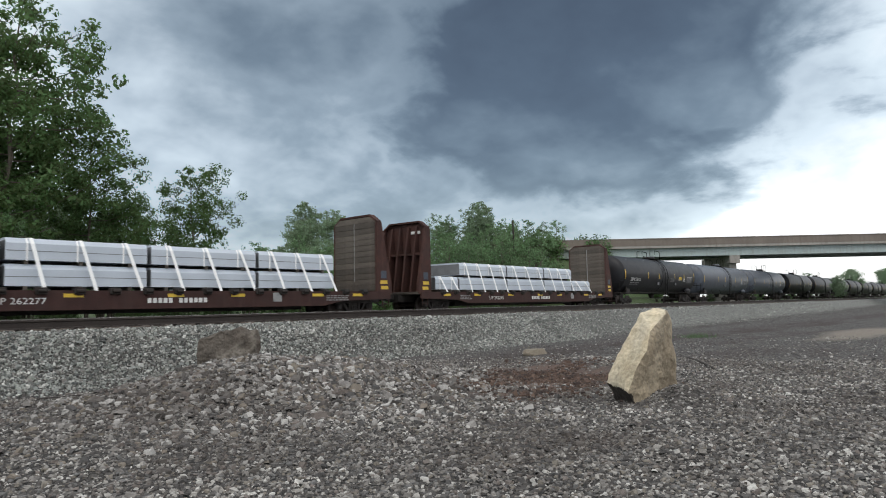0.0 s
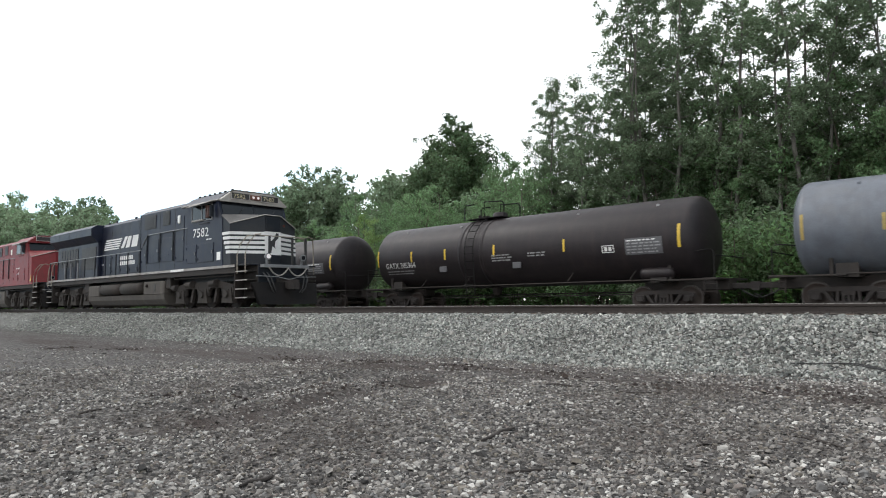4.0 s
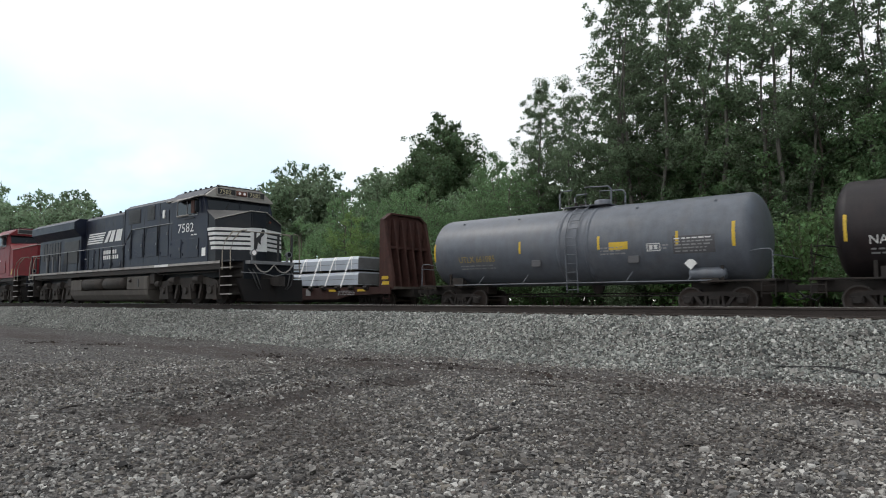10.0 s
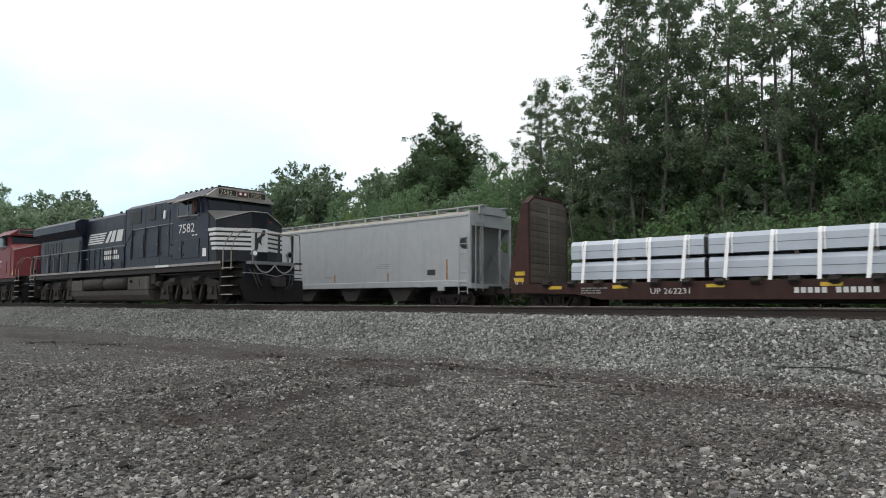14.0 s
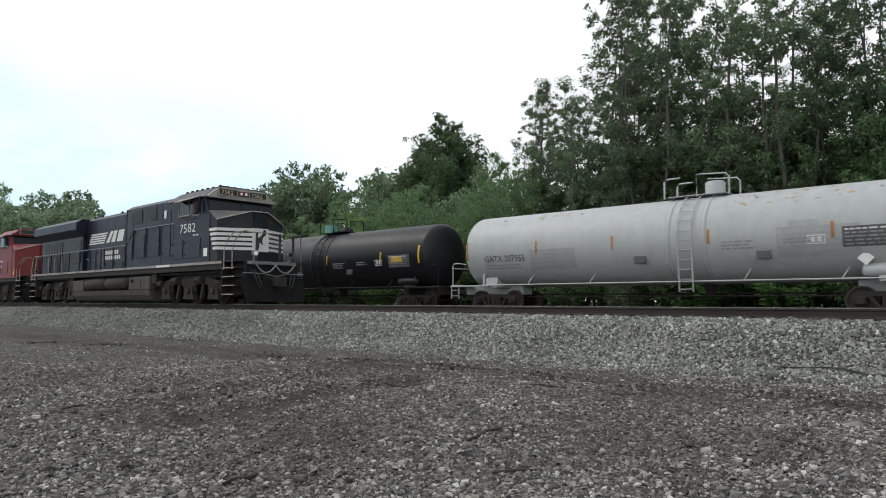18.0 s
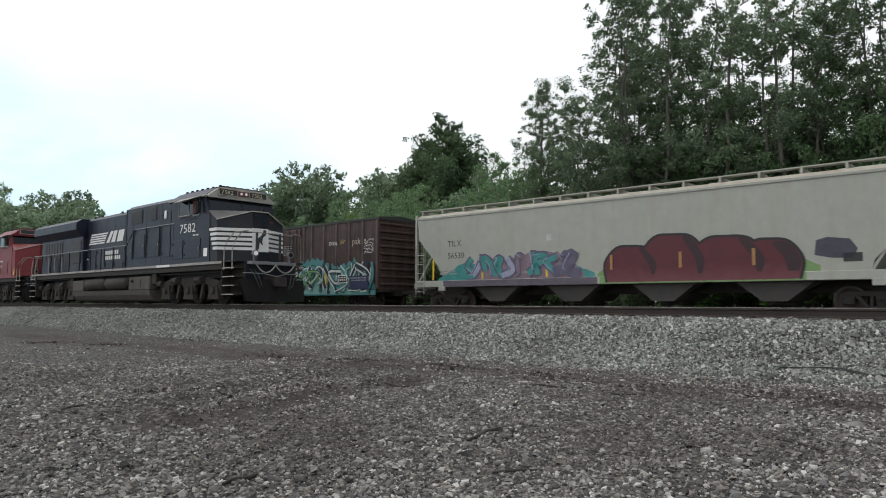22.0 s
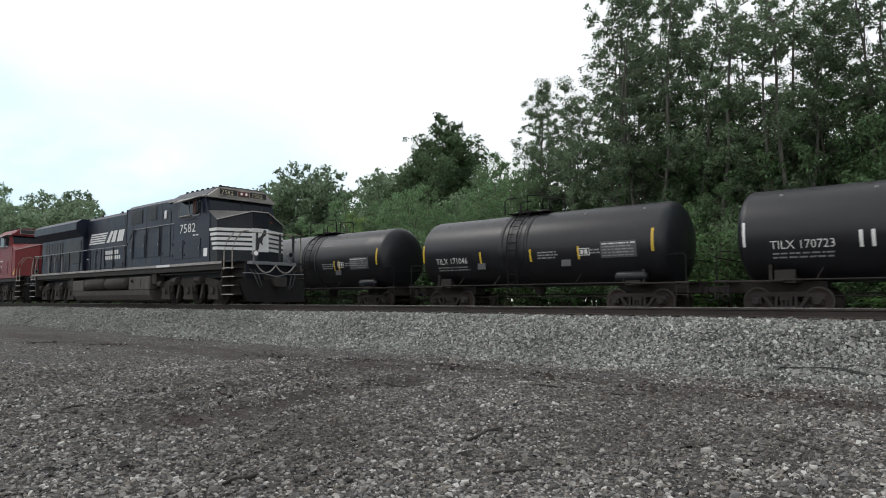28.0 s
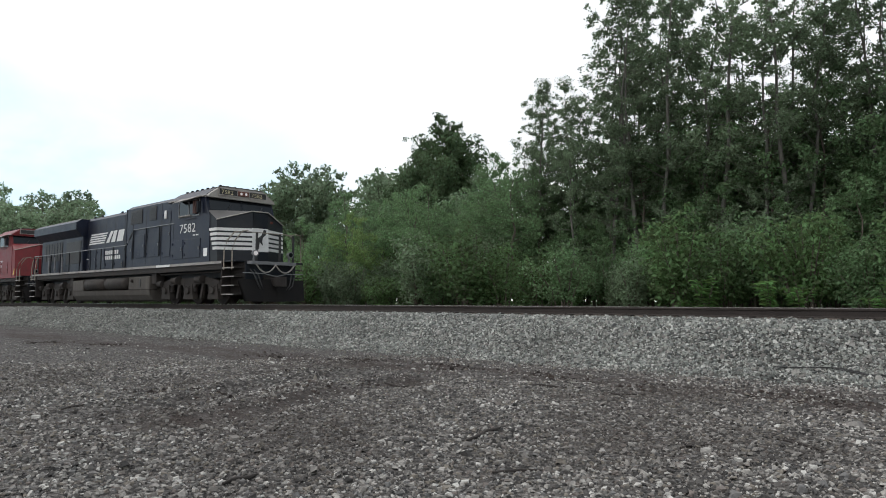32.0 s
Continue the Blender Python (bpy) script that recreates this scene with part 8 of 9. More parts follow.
# ------------------------------------------------------------------ locomotives standing on the near track
def axle_truck_loco(parent, x):
    t = part("truck", Shape().box(-2.1, 2.1, -0.55, 0.55, 0.5, 0.95, 0.04), M_UNDER, parent, "grimy three-axle truck", pose(x, 0, 0))
    for y in (-1.14, 1.14):
        k = 1 if y > 0 else -1
        s = Shape().prism([(-2.45, 0.66), (-2.3, 0.92), (-1.5, 1.06), (1.5, 1.06), (2.3, 0.92), (2.45, 0.66), (2.25, 0.60), (1.45, 0.80), (0.55, 0.80), (0.45, 0.66), (-0.45, 0.66), (-0.55, 0.80), (-1.45, 0.80), (-2.25, 0.60)], "y", y - 0.09, y + 0.09)
        part("side_frame", s, M_LOCOGREY, t, "dusty cast side frame")
        for dx in (-1.95, 0.0, 1.95):
            a = Shape().prism([(dx - 0.30, 0.80), (dx + 0.30, 0.80), (dx + 0.34, 0.44), (dx + 0.42, 0.20), (dx - 0.42, 0.20), (dx - 0.34, 0.44)], "y", y - 0.12, y + 0.14 * k if k > 0 else y + 0.10)
            a.tube([(dx, y + 0.20 * k, 0.55), (dx, y, 0.55)], [0.13, 0.17], 14)
            for q in (-0.13, 0.13):
                a.tube([(dx + q, y + 0.15 * k, 0.70), (dx + q, y, 0.70)], 0.03, 6)
            part("axle_box", a, M_LOCOGREY, t)
            for q in (-0.42, 0.42):
                sp = Shape().tube([(dx + q, y, 0.5), (dx + q, y, 0.92)], 0.075, 8)
                for z in (0.54, 0.62, 0.70, 0.78, 0.86):
                    sp.tube([(dx + q, y, z - 0.015), (dx + q, y, z + 0.015)], 0.105, 10)
                part("spring", sp, M_UNDER, t)
        for dx in (-0.98, 0.98):
            part("brake_cylinder", Shape().tube([(dx - 0.28, y * 1.14, 0.98), (dx + 0.22, y * 1.14, 0.98)], 0.13, 12).tube([(dx + 0.22, y * 1.14, 0.98), (dx + 0.26, y * 1.14, 0.98)], 0.17, 12), M_LOCOGREY, t)
            part("brake_lever", Shape().prism([(dx - 0.2, 0.22), (dx - 0.06, 0.22), (dx + 0.15, 0.85), (dx, 0.85)], "y", y - 0.05, y + 0.05), M_LOCOGREY, t)
        for d in (-1, 1):
            part("sand_pipe", Shape().tube([(2.4 * d, y, 1.0), (2.62 * d, y, 0.6), (2.6 * d, y * 0.7, 0.12)], 0.025, 6), M_UNDER, t)
        part("damper", Shape().tube([(-2.55, y * 1.12, 0.86), (-2.2, y * 1.12, 0.86)], 0.13, 12), M_LOCOGREY, t)
    for dx in (-1.95, 0.0, 1.95):
        w = Shape()
        for y in (-0.755, 0.755):
            w.tube([(dx, y - 0.065, 0.533), (dx, y + 0.065, 0.533)], 0.533, 28)
        w.tube([(dx, -1.0, 0.533), (dx, 1.0, 0.533)], 0.1, 10)
        part("wheelset", w, M_UNDER, t)


def loco_seam(parent, x, y, z0, z1):
    part("panel_seam", Shape().box(x - 0.012, x + 0.012, y - 0.006, y, z0, z1), M_LETTERK, parent)


def loco_door(parent, x0, x1, y, z0, z1, body):
    d = part("access_door", Shape().box(x0, x1, y - 0.022, y, z0, z1, 0.008), body, parent)
    for z in (z0 + 0.15, z1 - 0.15):
        part("hinge", Shape().tube([(x0 + 0.03, y - 0.03, z - 0.05), (x0 + 0.03, y - 0.03, z + 0.05)], 0.018, 6), body, d)
    part("latch", Shape().box(x1 - 0.10, x1 - 0.06, y - 0.05, y - 0.02, (z0 + z1) / 2 - 0.06, (z0 + z1) / 2 + 0.06, 0.006), M_LOCORAIL, d)


def locomotive(x_mid, body, dark, label, red=False):
    c = thing("locomotive", label, "locomotive", "standing locomotives")
    yw, sill = 1.50, 1.65
    part("frame_deck", Shape().box(-11.1, 10.95, -yw - 0.02, yw + 0.02, sill - 0.06, sill, 0.01).box(-10.6, 10.6, -0.9, 0.9, 1.05, sill - 0.06), M_NSBLACK, c, "grimy underframe and walkway")
    for y in (-yw - 0.04, yw + 0.02):
        part("sill_stripe", Shape().box(-11.0, 10.0, y, y + 0.02, sill - 0.10, sill), M_SILL if not red else body, c, "dusty pale sill stripe")
    part("side_skirt", Shape().box(-10.9, 9.95, -yw, -yw + 0.03, sill - 0.32, sill - 0.12), M_UNDER, c, "grimy sill skirt")
    # fuel tank with the air reservoirs let into its flank
    tank = part("fuel_tank", Shape().prism([(-1.46, 0.62), (-1.42, 0.40), (-1.25, 0.18), (-0.95, 0.10), (0.95, 0.10), (1.25, 0.18), (1.42, 0.40), (1.46, 0.62)], "x", -4.8, 3.95).box(-4.8, 3.95, -1.05, 1.46, 0.62, 1.24), M_LOCOTANK, c, "dusty grey fuel tank with a rounded belly")
    part("tank_end", Shape().box(1.85, 3.95, -1.47, -1.05, 0.6, 1.22, 0.05), M_LOCOTANK, tank)
    part("tank_end", Shape().box(-4.8, -3.4, -1.47, -1.05, 0.6, 1.18, 0.05), M_LOCOTANK, tank)
    part("filler_neck", Shape().tube([(2.3, -1.46, 1.0), (2.3, -1.56, 1.06)], 0.07, 10), M_UNDER, tank)
    part("sight_glass", Shape().box(3.0, 3.12, -1.49, -1.47, 0.75, 1.1, 0.01), M_LETTERK, tank)
    for x0, x1 in ((-3.28, -0.84), (-0.76, 1.62)):
        r = part("air_reservoir", Shape().lathe_x([(x0, 0.02), (x0 + 0.07, 0.2), (x0 + 0.2, 0.285), (x1 - 0.2, 0.285), (x1 - 0.07, 0.2), (x1, 0.02)], -1.30, 0.94, 20), M_LOCOGREY, c, "round dusty air reservoir")
        for q in (0.3, 0.7):
            x = x0 + (x1 - x0) * q
            part("strap", Shape().lathe_x([(x - 0.03, 0.289), (x + 0.03, 0.289)], -1.30, 0.94, 20), M_UNDER, r)
    for x, w in ((4.25, 0.22), (-5.15, 0.25)):
        part("equipment_box", Shape().box(x - w, x + w, -1.42, -1.0, 0.85, 1.5, 0.03), M_UNDER, c)
    part("air_pipe", Shape().tube([(-10.2, -1.36, 1.28), (-5.2, -1.36, 1.28), (-5.0, -1.36, 1.36), (4.6, -1.36, 1.36), (4.8, -1.36, 1.25), (9.7, -1.36, 1.25)], 0.032, 6), M_UNDER, c)
    axle_truck_loco(c, 7.0)
    axle_truck_loco(c, -7.6)
    # long hood
    hood = part("engine_hood", Shape().prism([(-0.98, sill), (-0.98, 4.30), (-0.82, 4.46), (0.82, 4.46), (0.98, 4.30), (0.98, sill)], "x", -8.2, 1.4), body, c)
    cabinet = part("equipment_cabinet", Shape().prism([(-1.46, sill), (-1.46, 4.34), (-1.20, 4.52), (1.20, 4.52), (1.46, 4.34), (1.46, sill)], "x", 1.4, 5.9), body, c)
    rad = part("radiator_section", Shape().box(-10.45, -4.4, -1.2, 1.2, sill, 3.62, 0.04), body, c)
    wing = Shape().prism([(-1.56, 3.86), (-1.56, 4.24), (-1.28, 4.42), (1.28, 4.42), (1.56, 4.24), (1.56, 3.86), (1.2, 3.50), (-1.2, 3.50)], "x", -10.75, -4.4)
    wg = part("radiator_wing", wing, body, c, "overhanging radiator housing")
    # pale top plate: the roof's white reflection put into its colour
    part("radiator_grille", Shape().box(-10.4, -4.7, -1.2, 1.2, 4.42, 4.46, 0.01), M_NSROOF, wg, "radiator top paled with a painted sky reflection")
    for x in (-9.2, -7.6, -6.0):
        part("panel_seam", Shape().box(x - 0.012, x + 0.012, -1.566, -1.56, 3.9, 4.22), M_LETTERK, wg)
    part("exhaust_stack", Shape().box(-2.9, -1.5, -0.5, 0.5, 4.46, 4.58, 0.04), dark, hood)
    part("roof_vent", Shape().box(-0.9, 0.6, -0.6, 0.6, 4.46, 4.53, 0.04), dark, hood)
    for x in (-3.9, -2.95, -0.6, 0.55):
        part("lifting_eye", Shape().box(x - 0.08, x + 0.08, -0.86, -0.78, 4.44, 4.54, 0.02), dark, hood)
    for x0, x1, z0, z1 in ((1.87, 3.06, 3.62, 4.24), (3.76, 4.42, 3.66, 4.28)):
        g = part("intake_grille", Shape().box(x0, x1, -1.485, -1.46, z0, z1, 0.008), M_LETTERK, cabinet, "dark louvred intake")
        for z in np.arange(z0 + 0.06, z1 - 0.03, 0.09):
            part("louvre", Shape().box(x0 + 0.04, x1 - 0.04, -1.497, -1.48, z, z + 0.02), dark, g)
    part("rubbing_strip", Shape().box(1.40, 1.46, -1.475, -1.46, sill, 4.36), dark, cabinet)
    part("radiator_screen", Shape().box(-9.9, -7.2, -1.23, -1.2, 2.35, 3.35, 0.01), M_LETTERK, rad, "dark radiator screen")
    part("radiator_screen", Shape().box(-6.6, -4.6, -1.23, -1.2, 2.1, 3.3, 0.01), M_LETTERK, rad, "dark open radiator screen")
    for x in np.arange(-9.6, -7.3, 0.42):
        part("screen_bar", Shape().box(x - 0.02, x + 0.02, -1.245, -1.23, 2.35, 3.35), body, rad)
    for x in (-8.9, -8.0, -6.9):
        part("equipment_pipe", Shape().tube([(x, -1.30, sill), (x, -1.30, 2.55)], 0.05, 8), M_LOCORAIL, rad)
    for x in np.arange(-4.2, 1.3, 1.08):
        loco_seam(hood, x, -0.98, sill + 0.08, 4.28)
    for i in range(5):
        loco_door(hood, -4.1 + i * 1.08, -3.2 + i * 1.08, -0.98, sill + 0.12, 2.10 if i in (2, 3) else 2.75, body)
    for x in (2.15, 3.45, 4.9):
        loco_seam(cabinet, x, -1.46, sill + 0.05, 4.32)
    for x0, x1, z0, z1 in ((1.6, 2.1, 2.0, 2.9), (2.25, 3.35, 2.05, 3.1), (3.6, 4.75, 2.05, 3.1), (5.05, 5.75, 2.0, 3.95)):
        loco_door(cabinet, x0, x1, -1.46, z0, z1, body)
    for x0 in (2.45, 3.9):
        v = part("vent_panel", Shape().box(x0, x0 + 0.5, -1.475, -1.46, 2.1, 2.5), M_LETTERK, cabinet)
        for z in np.arange(2.13, 2.48, 0.07):
            part("louvre", Shape().box(x0 + 0.02, x0 + 0.48, -1.488, -1.47, z, z + 0.025), body, v)
    # unlit pale plate added for a small light-coloured thing of unknown kind
    part("marker_lamp", Shape().box(5.25, 5.42, -1.53, -1.46, 3.62, 3.98, 0.02), M_WSTRIP, cabinet, "small white plate")
    # cab
    cab = part("cab", Shape().prism([(5.9, sill), (9.05, sill), (9.0, 3.50), (8.86, 3.70), (8.66, 4.26), (5.9, 4.30)], "y", -1.52, 1.52), body, c)
    roof_y = [(-1.56, 4.24), (-1.54, 4.30), (-1.06, 4.66), (-0.9, 4.70), (0.9, 4.70), (1.06, 4.66), (1.54, 4.30), (1.56, 4.24)]
    part("cab_roof", Shape().prism(roof_y, "x", 5.7, 8.62), body, c)
    part("roof_front", Shape().prism([(y * 0.99, z - 0.015) for y, z in roof_y], "x", 8.62, 8.86), M_NSROOF if not red else body, c, "dusty pale roof front")
    part("roof_walk", Shape().prism([(-1.02, 4.69), (-0.9, 4.72), (0.9, 4.72), (1.02, 4.69), (0.9, 4.735), (-0.9, 4.735)], "x", 5.8, 8.84), M_NSROOF, c, "dusty pale roof top")
    for i in range(7):
        part("roof_cleat", Shape().box(8.60, 8.74, -0.95 + i * 0.31, -0.86 + i * 0.31, 4.72, 4.77, 0.01), M_UNDER, c)
    for i in range(6):
        part("roof_cleat", Shape().box(6.1 + i * 0.42, 6.2 + i * 0.42, -1.02, -0.94, 4.69, 4.75, 0.01), M_UNDER, c)
    part("roof_edge", Shape().tube([(5.7, -1.57, 4.27), (8.84, -1.57, 4.27)], 0.03, 6), M_SILL, c, "pale worn roof gutter")
    # nose: low corners, high middle, sides swept back
    a = [(8.95, -1.50), (9.62, -1.50), (10.25, -0.34), (10.25, 0.34), (9.62, 1.50), (8.95, 1.50)]
    zt = [3.60, 3.27, 3.62, 3.62, 3.27, 3.60]
    nose = Shape().add([(x, y, sill) for x, y in a] + [(x - (0 if i in (0, 5) else 0.10), y, z) for i, ((x, y), z) in enumerate(zip(a, zt))], [(0, 1, 2, 3, 4, 5)] + [(i, i + 1, 7 + i, 6 + i) for i in range(5)] + [(5, 0, 6, 11)])
    part("nose", nose, body if red else dark, c)
    top = Shape().add([(8.80, -1.50, 3.70), (9.55, -1.53, 3.27), (10.17, -0.36, 3.635), (10.17, 0.36, 3.635), (9.55, 1.53, 3.27), (8.80, 1.50, 3.70), (8.80, 0.0, 3.80)], [(0, 1, 2, 6), (2, 3, 6), (3, 4, 5, 6)])
    part("nose_top", top, M_NOSETOP if not red else body, c, "dusty sloping nose top")
    part("nose_lip", Shape().tube([(9.53, -1.53, 3.27), (10.18, -0.36, 3.635), (10.18, 0.36, 3.635), (9.53, 1.53, 3.27)], 0.022, 6), M_NSROOF, c, "pale worn lip of the nose")
    for y0, y1 in ((-1.42, -0.04), (0.04, 1.42)):
        part("windshield", Shape().box(0, 0.02, y0, y1, 0.0, 0.56, 0.006), M_GLASS, c, "dark windshield pane", Matrix.Translation((8.865, 0, 3.71)) @ Matrix.Rotation(radians(-19), 4, "Y"))
    part("windshield_post", Shape().box(0, 0.03, -0.04, 0.04, 0.0, 0.57, 0.006), dark, c, "", Matrix.Translation((8.865, 0, 3.71)) @ Matrix.Rotation(radians(-19), 4, "Y"))
    for y in (-0.75, 0.7):
        part("wiper", Shape().tube([(8.91, y, 3.70), (8.83, y + 0.25, 4.02)], 0.012, 5).box(8.86, 8.95, y - 0.05, y + 0.05, 3.66, 3.72, 0.01), M_LETTERK, c)
    w = part("side_window", Shape().box(6.6, 8.2, -1.535, -1.515, 3.58, 4.18, 0.01), M_GLASS, c, "dark cab side window")
    part("window_frame", Shape().box(6.55, 8.25, -1.55, -1.515, 3.53, 3.58).box(6.55, 8.25, -1.55, -1.515, 4.18, 4.22).box(6.55, 6.6, -1.55, -1.515, 3.58, 4.18).box(7.36, 7.42, -1.55, -1.515, 3.58, 4.18).box(8.2, 8.25, -1.55, -1.515, 3.58, 4.18), M_LOCORAIL, w, "pale metal window frame")
    part("arm_rest", Shape().box(6.6, 7.6, -1.60, -1.55, 3.55, 3.61, 0.015), M_SILL, w, "pale window ledge")
    # brown block added for an unidentified, reflection-like brown shape at the window
    part("wind_deflector", Shape().box(7.85, 8.1, -1.63, -1.55, 3.62, 4.14, 0.01), M_BULK, w, "unidentified brown block at the window")
    part("sunshade", Shape().add([(6.6, -1.56, 4.25), (8.45, -1.56, 4.29), (8.45, -1.86, 4.17), (6.6, -1.84, 4.11), (6.6, -1.56, 4.28), (8.45, -1.56, 4.32), (8.45, -1.86, 4.20), (6.6, -1.84, 4.14)], [(0, 1, 2, 3), (4, 7, 6, 5), (0, 3, 7, 4), (1, 5, 6, 2), (3, 2, 6, 7), (0, 4, 5, 1)]), M_SILL, c, "pale window awning")
    part("mirror", Shape().box(8.36, 8.42, -1.74, -1.56, 3.62, 4.08, 0.02), dark, c)
    for x0, x1 in ((6.1, 6.95), (7.1, 8.35)):
        loco_door(c, x0, x1, -1.52, 1.85, 2.62, body)
    part("grab_iron", Shape().tube([(7.2, -1.52, 3.42), (7.2, -1.58, 3.42), (8.0, -1.58, 3.44), (8.0, -1.52, 3.44)], 0.014, 5), M_LETTERK, c)
    boards = [part("number_board", Shape().box(8.86, 8.90, y0, y0 + 0.80, 4.37, 4.60, 0.01), M_LETTERK, c) for y0 in (-1.07, 0.29)]
    for nb, y0 in zip(boards, (-1.07, 0.29)):
        part("board_frame", Shape().box(8.855, 8.91, y0 - 0.03, y0 + 0.83, 4.60, 4.63).box(8.855, 8.91, y0 - 0.03, y0 + 0.83, 4.34, 4.37).box(8.855, 8.91, y0 - 0.03, y0, 4.37, 4.60).box(8.855, 8.91, y0 + 0.8, y0 + 0.83, 4.37, 4.60), M_NSROOF, nb)
    hl = part("headlight", Shape().box(8.86, 8.94, -0.25, 0.25, 4.38, 4.58, 0.02), mat("dull orange lamp housing", (0.12, 0.045, 0.03), 0.6), c)
    if not red:
        for y in (-0.11, 0.11):
            part("lamp_lens", Shape().tube([(8.935, y, 4.48), (8.95, y, 4.48)], 0.055, 12), M_LAMP, hl, "glowing headlight lens")
        for nb, y0 in zip(boards, (-0.99, 0.37)):
            vs, fs = letters("7582", 0.17, 1.15)
            part("board_number", Shape().add([(8.902, y0 + a2, 4.40 + b2) for a2, b2 in vs], fs), mat("pale yellow numeral", (0.55, 0.48, 0.30), 0.6), nb)
    # roof gear
    for x, y, r in ((6.4, -0.4, 0.12), (6.9, 0.4, 0.11), (7.6, 0.0, 0.13)):
        part("antenna", Shape().tube([(x, y, 4.72), (x, y, 4.80)], [r, r * 0.7], 12), M_UNDER, c)
    part("whip_aerial", Shape().tube([(8.2, 1.25, 4.5), (8.2, 1.27, 5.15)], 0.012, 5), M_LETTERK, c)
    part("whip_aerial", Shape().tube([(8.0, 1.3, 4.45), (7.96, 1.36, 5.0)], 0.010, 5), M_LETTERK, c)
    part("horn", Shape().tube([(3.6, 0.1, 4.62), (4.1, 0.1, 4.62)], [0.04, 0.10], 10).tube([(3.6, -0.1, 4.62), (4.0, -0.1, 4.62)], [0.04, 0.09], 10).box(3.55, 3.65, -0.2, 0.2, 4.5, 4.65), M_UNDER, c)
    # pilots, steps, couplers
    for d in (-1, 1):
        e = -11.15 if d < 0 else 10.98
        lo, hi = min(e, e - d * 0.12), max(e, e - d * 0.12)
        part("pilot_plate", Shape().box(lo, hi, -1.12, 1.12, 0.95, sill - 0.02, 0.01), M_NSBLACK, c, "black end plate")
        pl = Shape().add([(e + d * 0.10, -1.45, 0.95), (e + d * 0.10, 1.45, 0.95), (e + d * 0.38, 1.30, 0.12), (e + d * 0.52, 0.0, 0.10), (e + d * 0.38, -1.30, 0.12), (e + d * 0.20, 0.0, 0.95)], [(0, 5, 3, 4), (5, 1, 2, 3)])
        pl.add([(e - d * 0.02, -1.45, 0.95), (e - d * 0.02, 1.45, 0.95), (e + d * 0.24, 1.30, 0.12), (e + d * 0.24, -1.30, 0.12)], [(0, 1, 2, 3)])
        part("snow_plow", pl, M_PLOW, c, "black snow plow")
        part("anticlimber", Shape().prism([(e - d * 0.1, -1.08), (e + d * 0.22, -1.0), (e + d * 0.22, 1.0), (e - d * 0.1, 1.08)], "z", sill - 0.14, sill - 0.02), M_LOCORAIL, c, "worn anticlimber ledge")
        cp = Shape().box(min(e, e + d * 0.6), max(e, e + d * 0.6), -0.12, 0.12, 0.72, 1.0, 0.02)
        cp.prism([(e + d * 0.5, -0.2), (e + d * 0.85, -0.16), (e + d * 0.9, 0.04), (e + d * 0.75, 0.2), (e + d * 0.5, 0.18)], "z", 0.68, 1.04)
        part("coupler", cp, M_TRUCK, c)
        part("coupler_pocket", Shape().box(min(e, e + d * 0.14), max(e, e + d * 0.14), -0.38, 0.38, 0.62, 1.12, 0.03), M_UNDER, c)
        part("uncoupling_rod", Shape().tube([(e + d * 0.2, -1.35, 1.18), (e + d * 0.3, -0.5, 1.16), (e + d * 0.5, -0.1, 1.05), (e + d * 0.3, 0.5, 1.16), (e + d * 0.2, 1.35, 1.18)], 0.018, 6), M_LOCORAIL, c)
        for q, y in enumerate((-0.95, -0.78, 0.78, 0.95)):
            part("air_hose", Shape().tube([(e + d * 0.05, y, 1.32), (e + d * 0.28, y * 0.95, 1.1), (e + d * 0.34, y * 0.8, 0.72), (e + d * 0.28, y * 0.65, 0.55)], 0.026, 6), M_LETTERK, c)
        pts = []
        for k in range(13):
            u = k / 12
            pts.append((e + d * 0.30, -0.85 + 1.7 * u, 1.50 - 0.30 * abs(math.sin(2 * math.pi * u)) ** 0.8))
        part("jumper_cable", Shape().tube(pts, 0.028, 6), M_SILL, c, "pale hanging cable")
        for y in (-1, 1):
            x0, x1 = min(e - d * 0.02, e - d * 0.95), max(e - d * 0.02, e - d * 0.95)
            st = part("step_well", Shape().box(x0, x1, y * 1.12 - 0.02, y * 1.12 + 0.02, 0.34, sill).box(e - d * 0.97 - 0.02, e - d * 0.97 + 0.02, min(y * 1.12, y * 1.54), max(y * 1.12, y * 1.54), 0.34, sill), M_UNDER, c)
            for k in range(4):
                tr = part("step", Shape().box(x0 + 0.06, x1 - 0.06, min(y * 1.14, y * 1.54), max(y * 1.14, y * 1.54), 0.37 + k * 0.33, 0.395 + k * 0.33), M_LOCOGREY, st)
                part("step_edge", Shape().box(x0 + 0.06, x1 - 0.06, min(y * 1.54, y * 1.56), max(y * 1.54, y * 1.56), 0.36 + k * 0.33, 0.40 + k * 0.33), M_SILL, tr, "pale worn step edge")
            for q in (0.05, 0.62):
                part("grab_rail", Shape().tube([(e - d * (q + 0.16), y * 1.55, 1.30), (e - d * (q + 0.18), y * 1.55, sill + 0.35), (e - d * (q + 0.10), y * 1.48, sill + 0.75), (e - d * (q - 0.10), y * 1.30, sill + 1.08), (e - d * (q - 0.08), y * 1.05, sill + 1.12)], 0.024, 6), M_HANDRAIL, c, "worn tan grab rail")
        part("end_railing", Shape().tube([(e - d * 0.06, -1.05, sill + 1.08), (e - d * 0.06, 1.05, sill + 1.08)], 0.020, 6), M_HANDRAIL, c)
        for y in (-0.62, 0.42, 1.05):
            part("railing_post", Shape().box(e - d * 0.06 - 0.03, e - d * 0.06 + 0.03, y - 0.035, y + 0.035, sill, sill + 1.08), M_LETTERK, c)
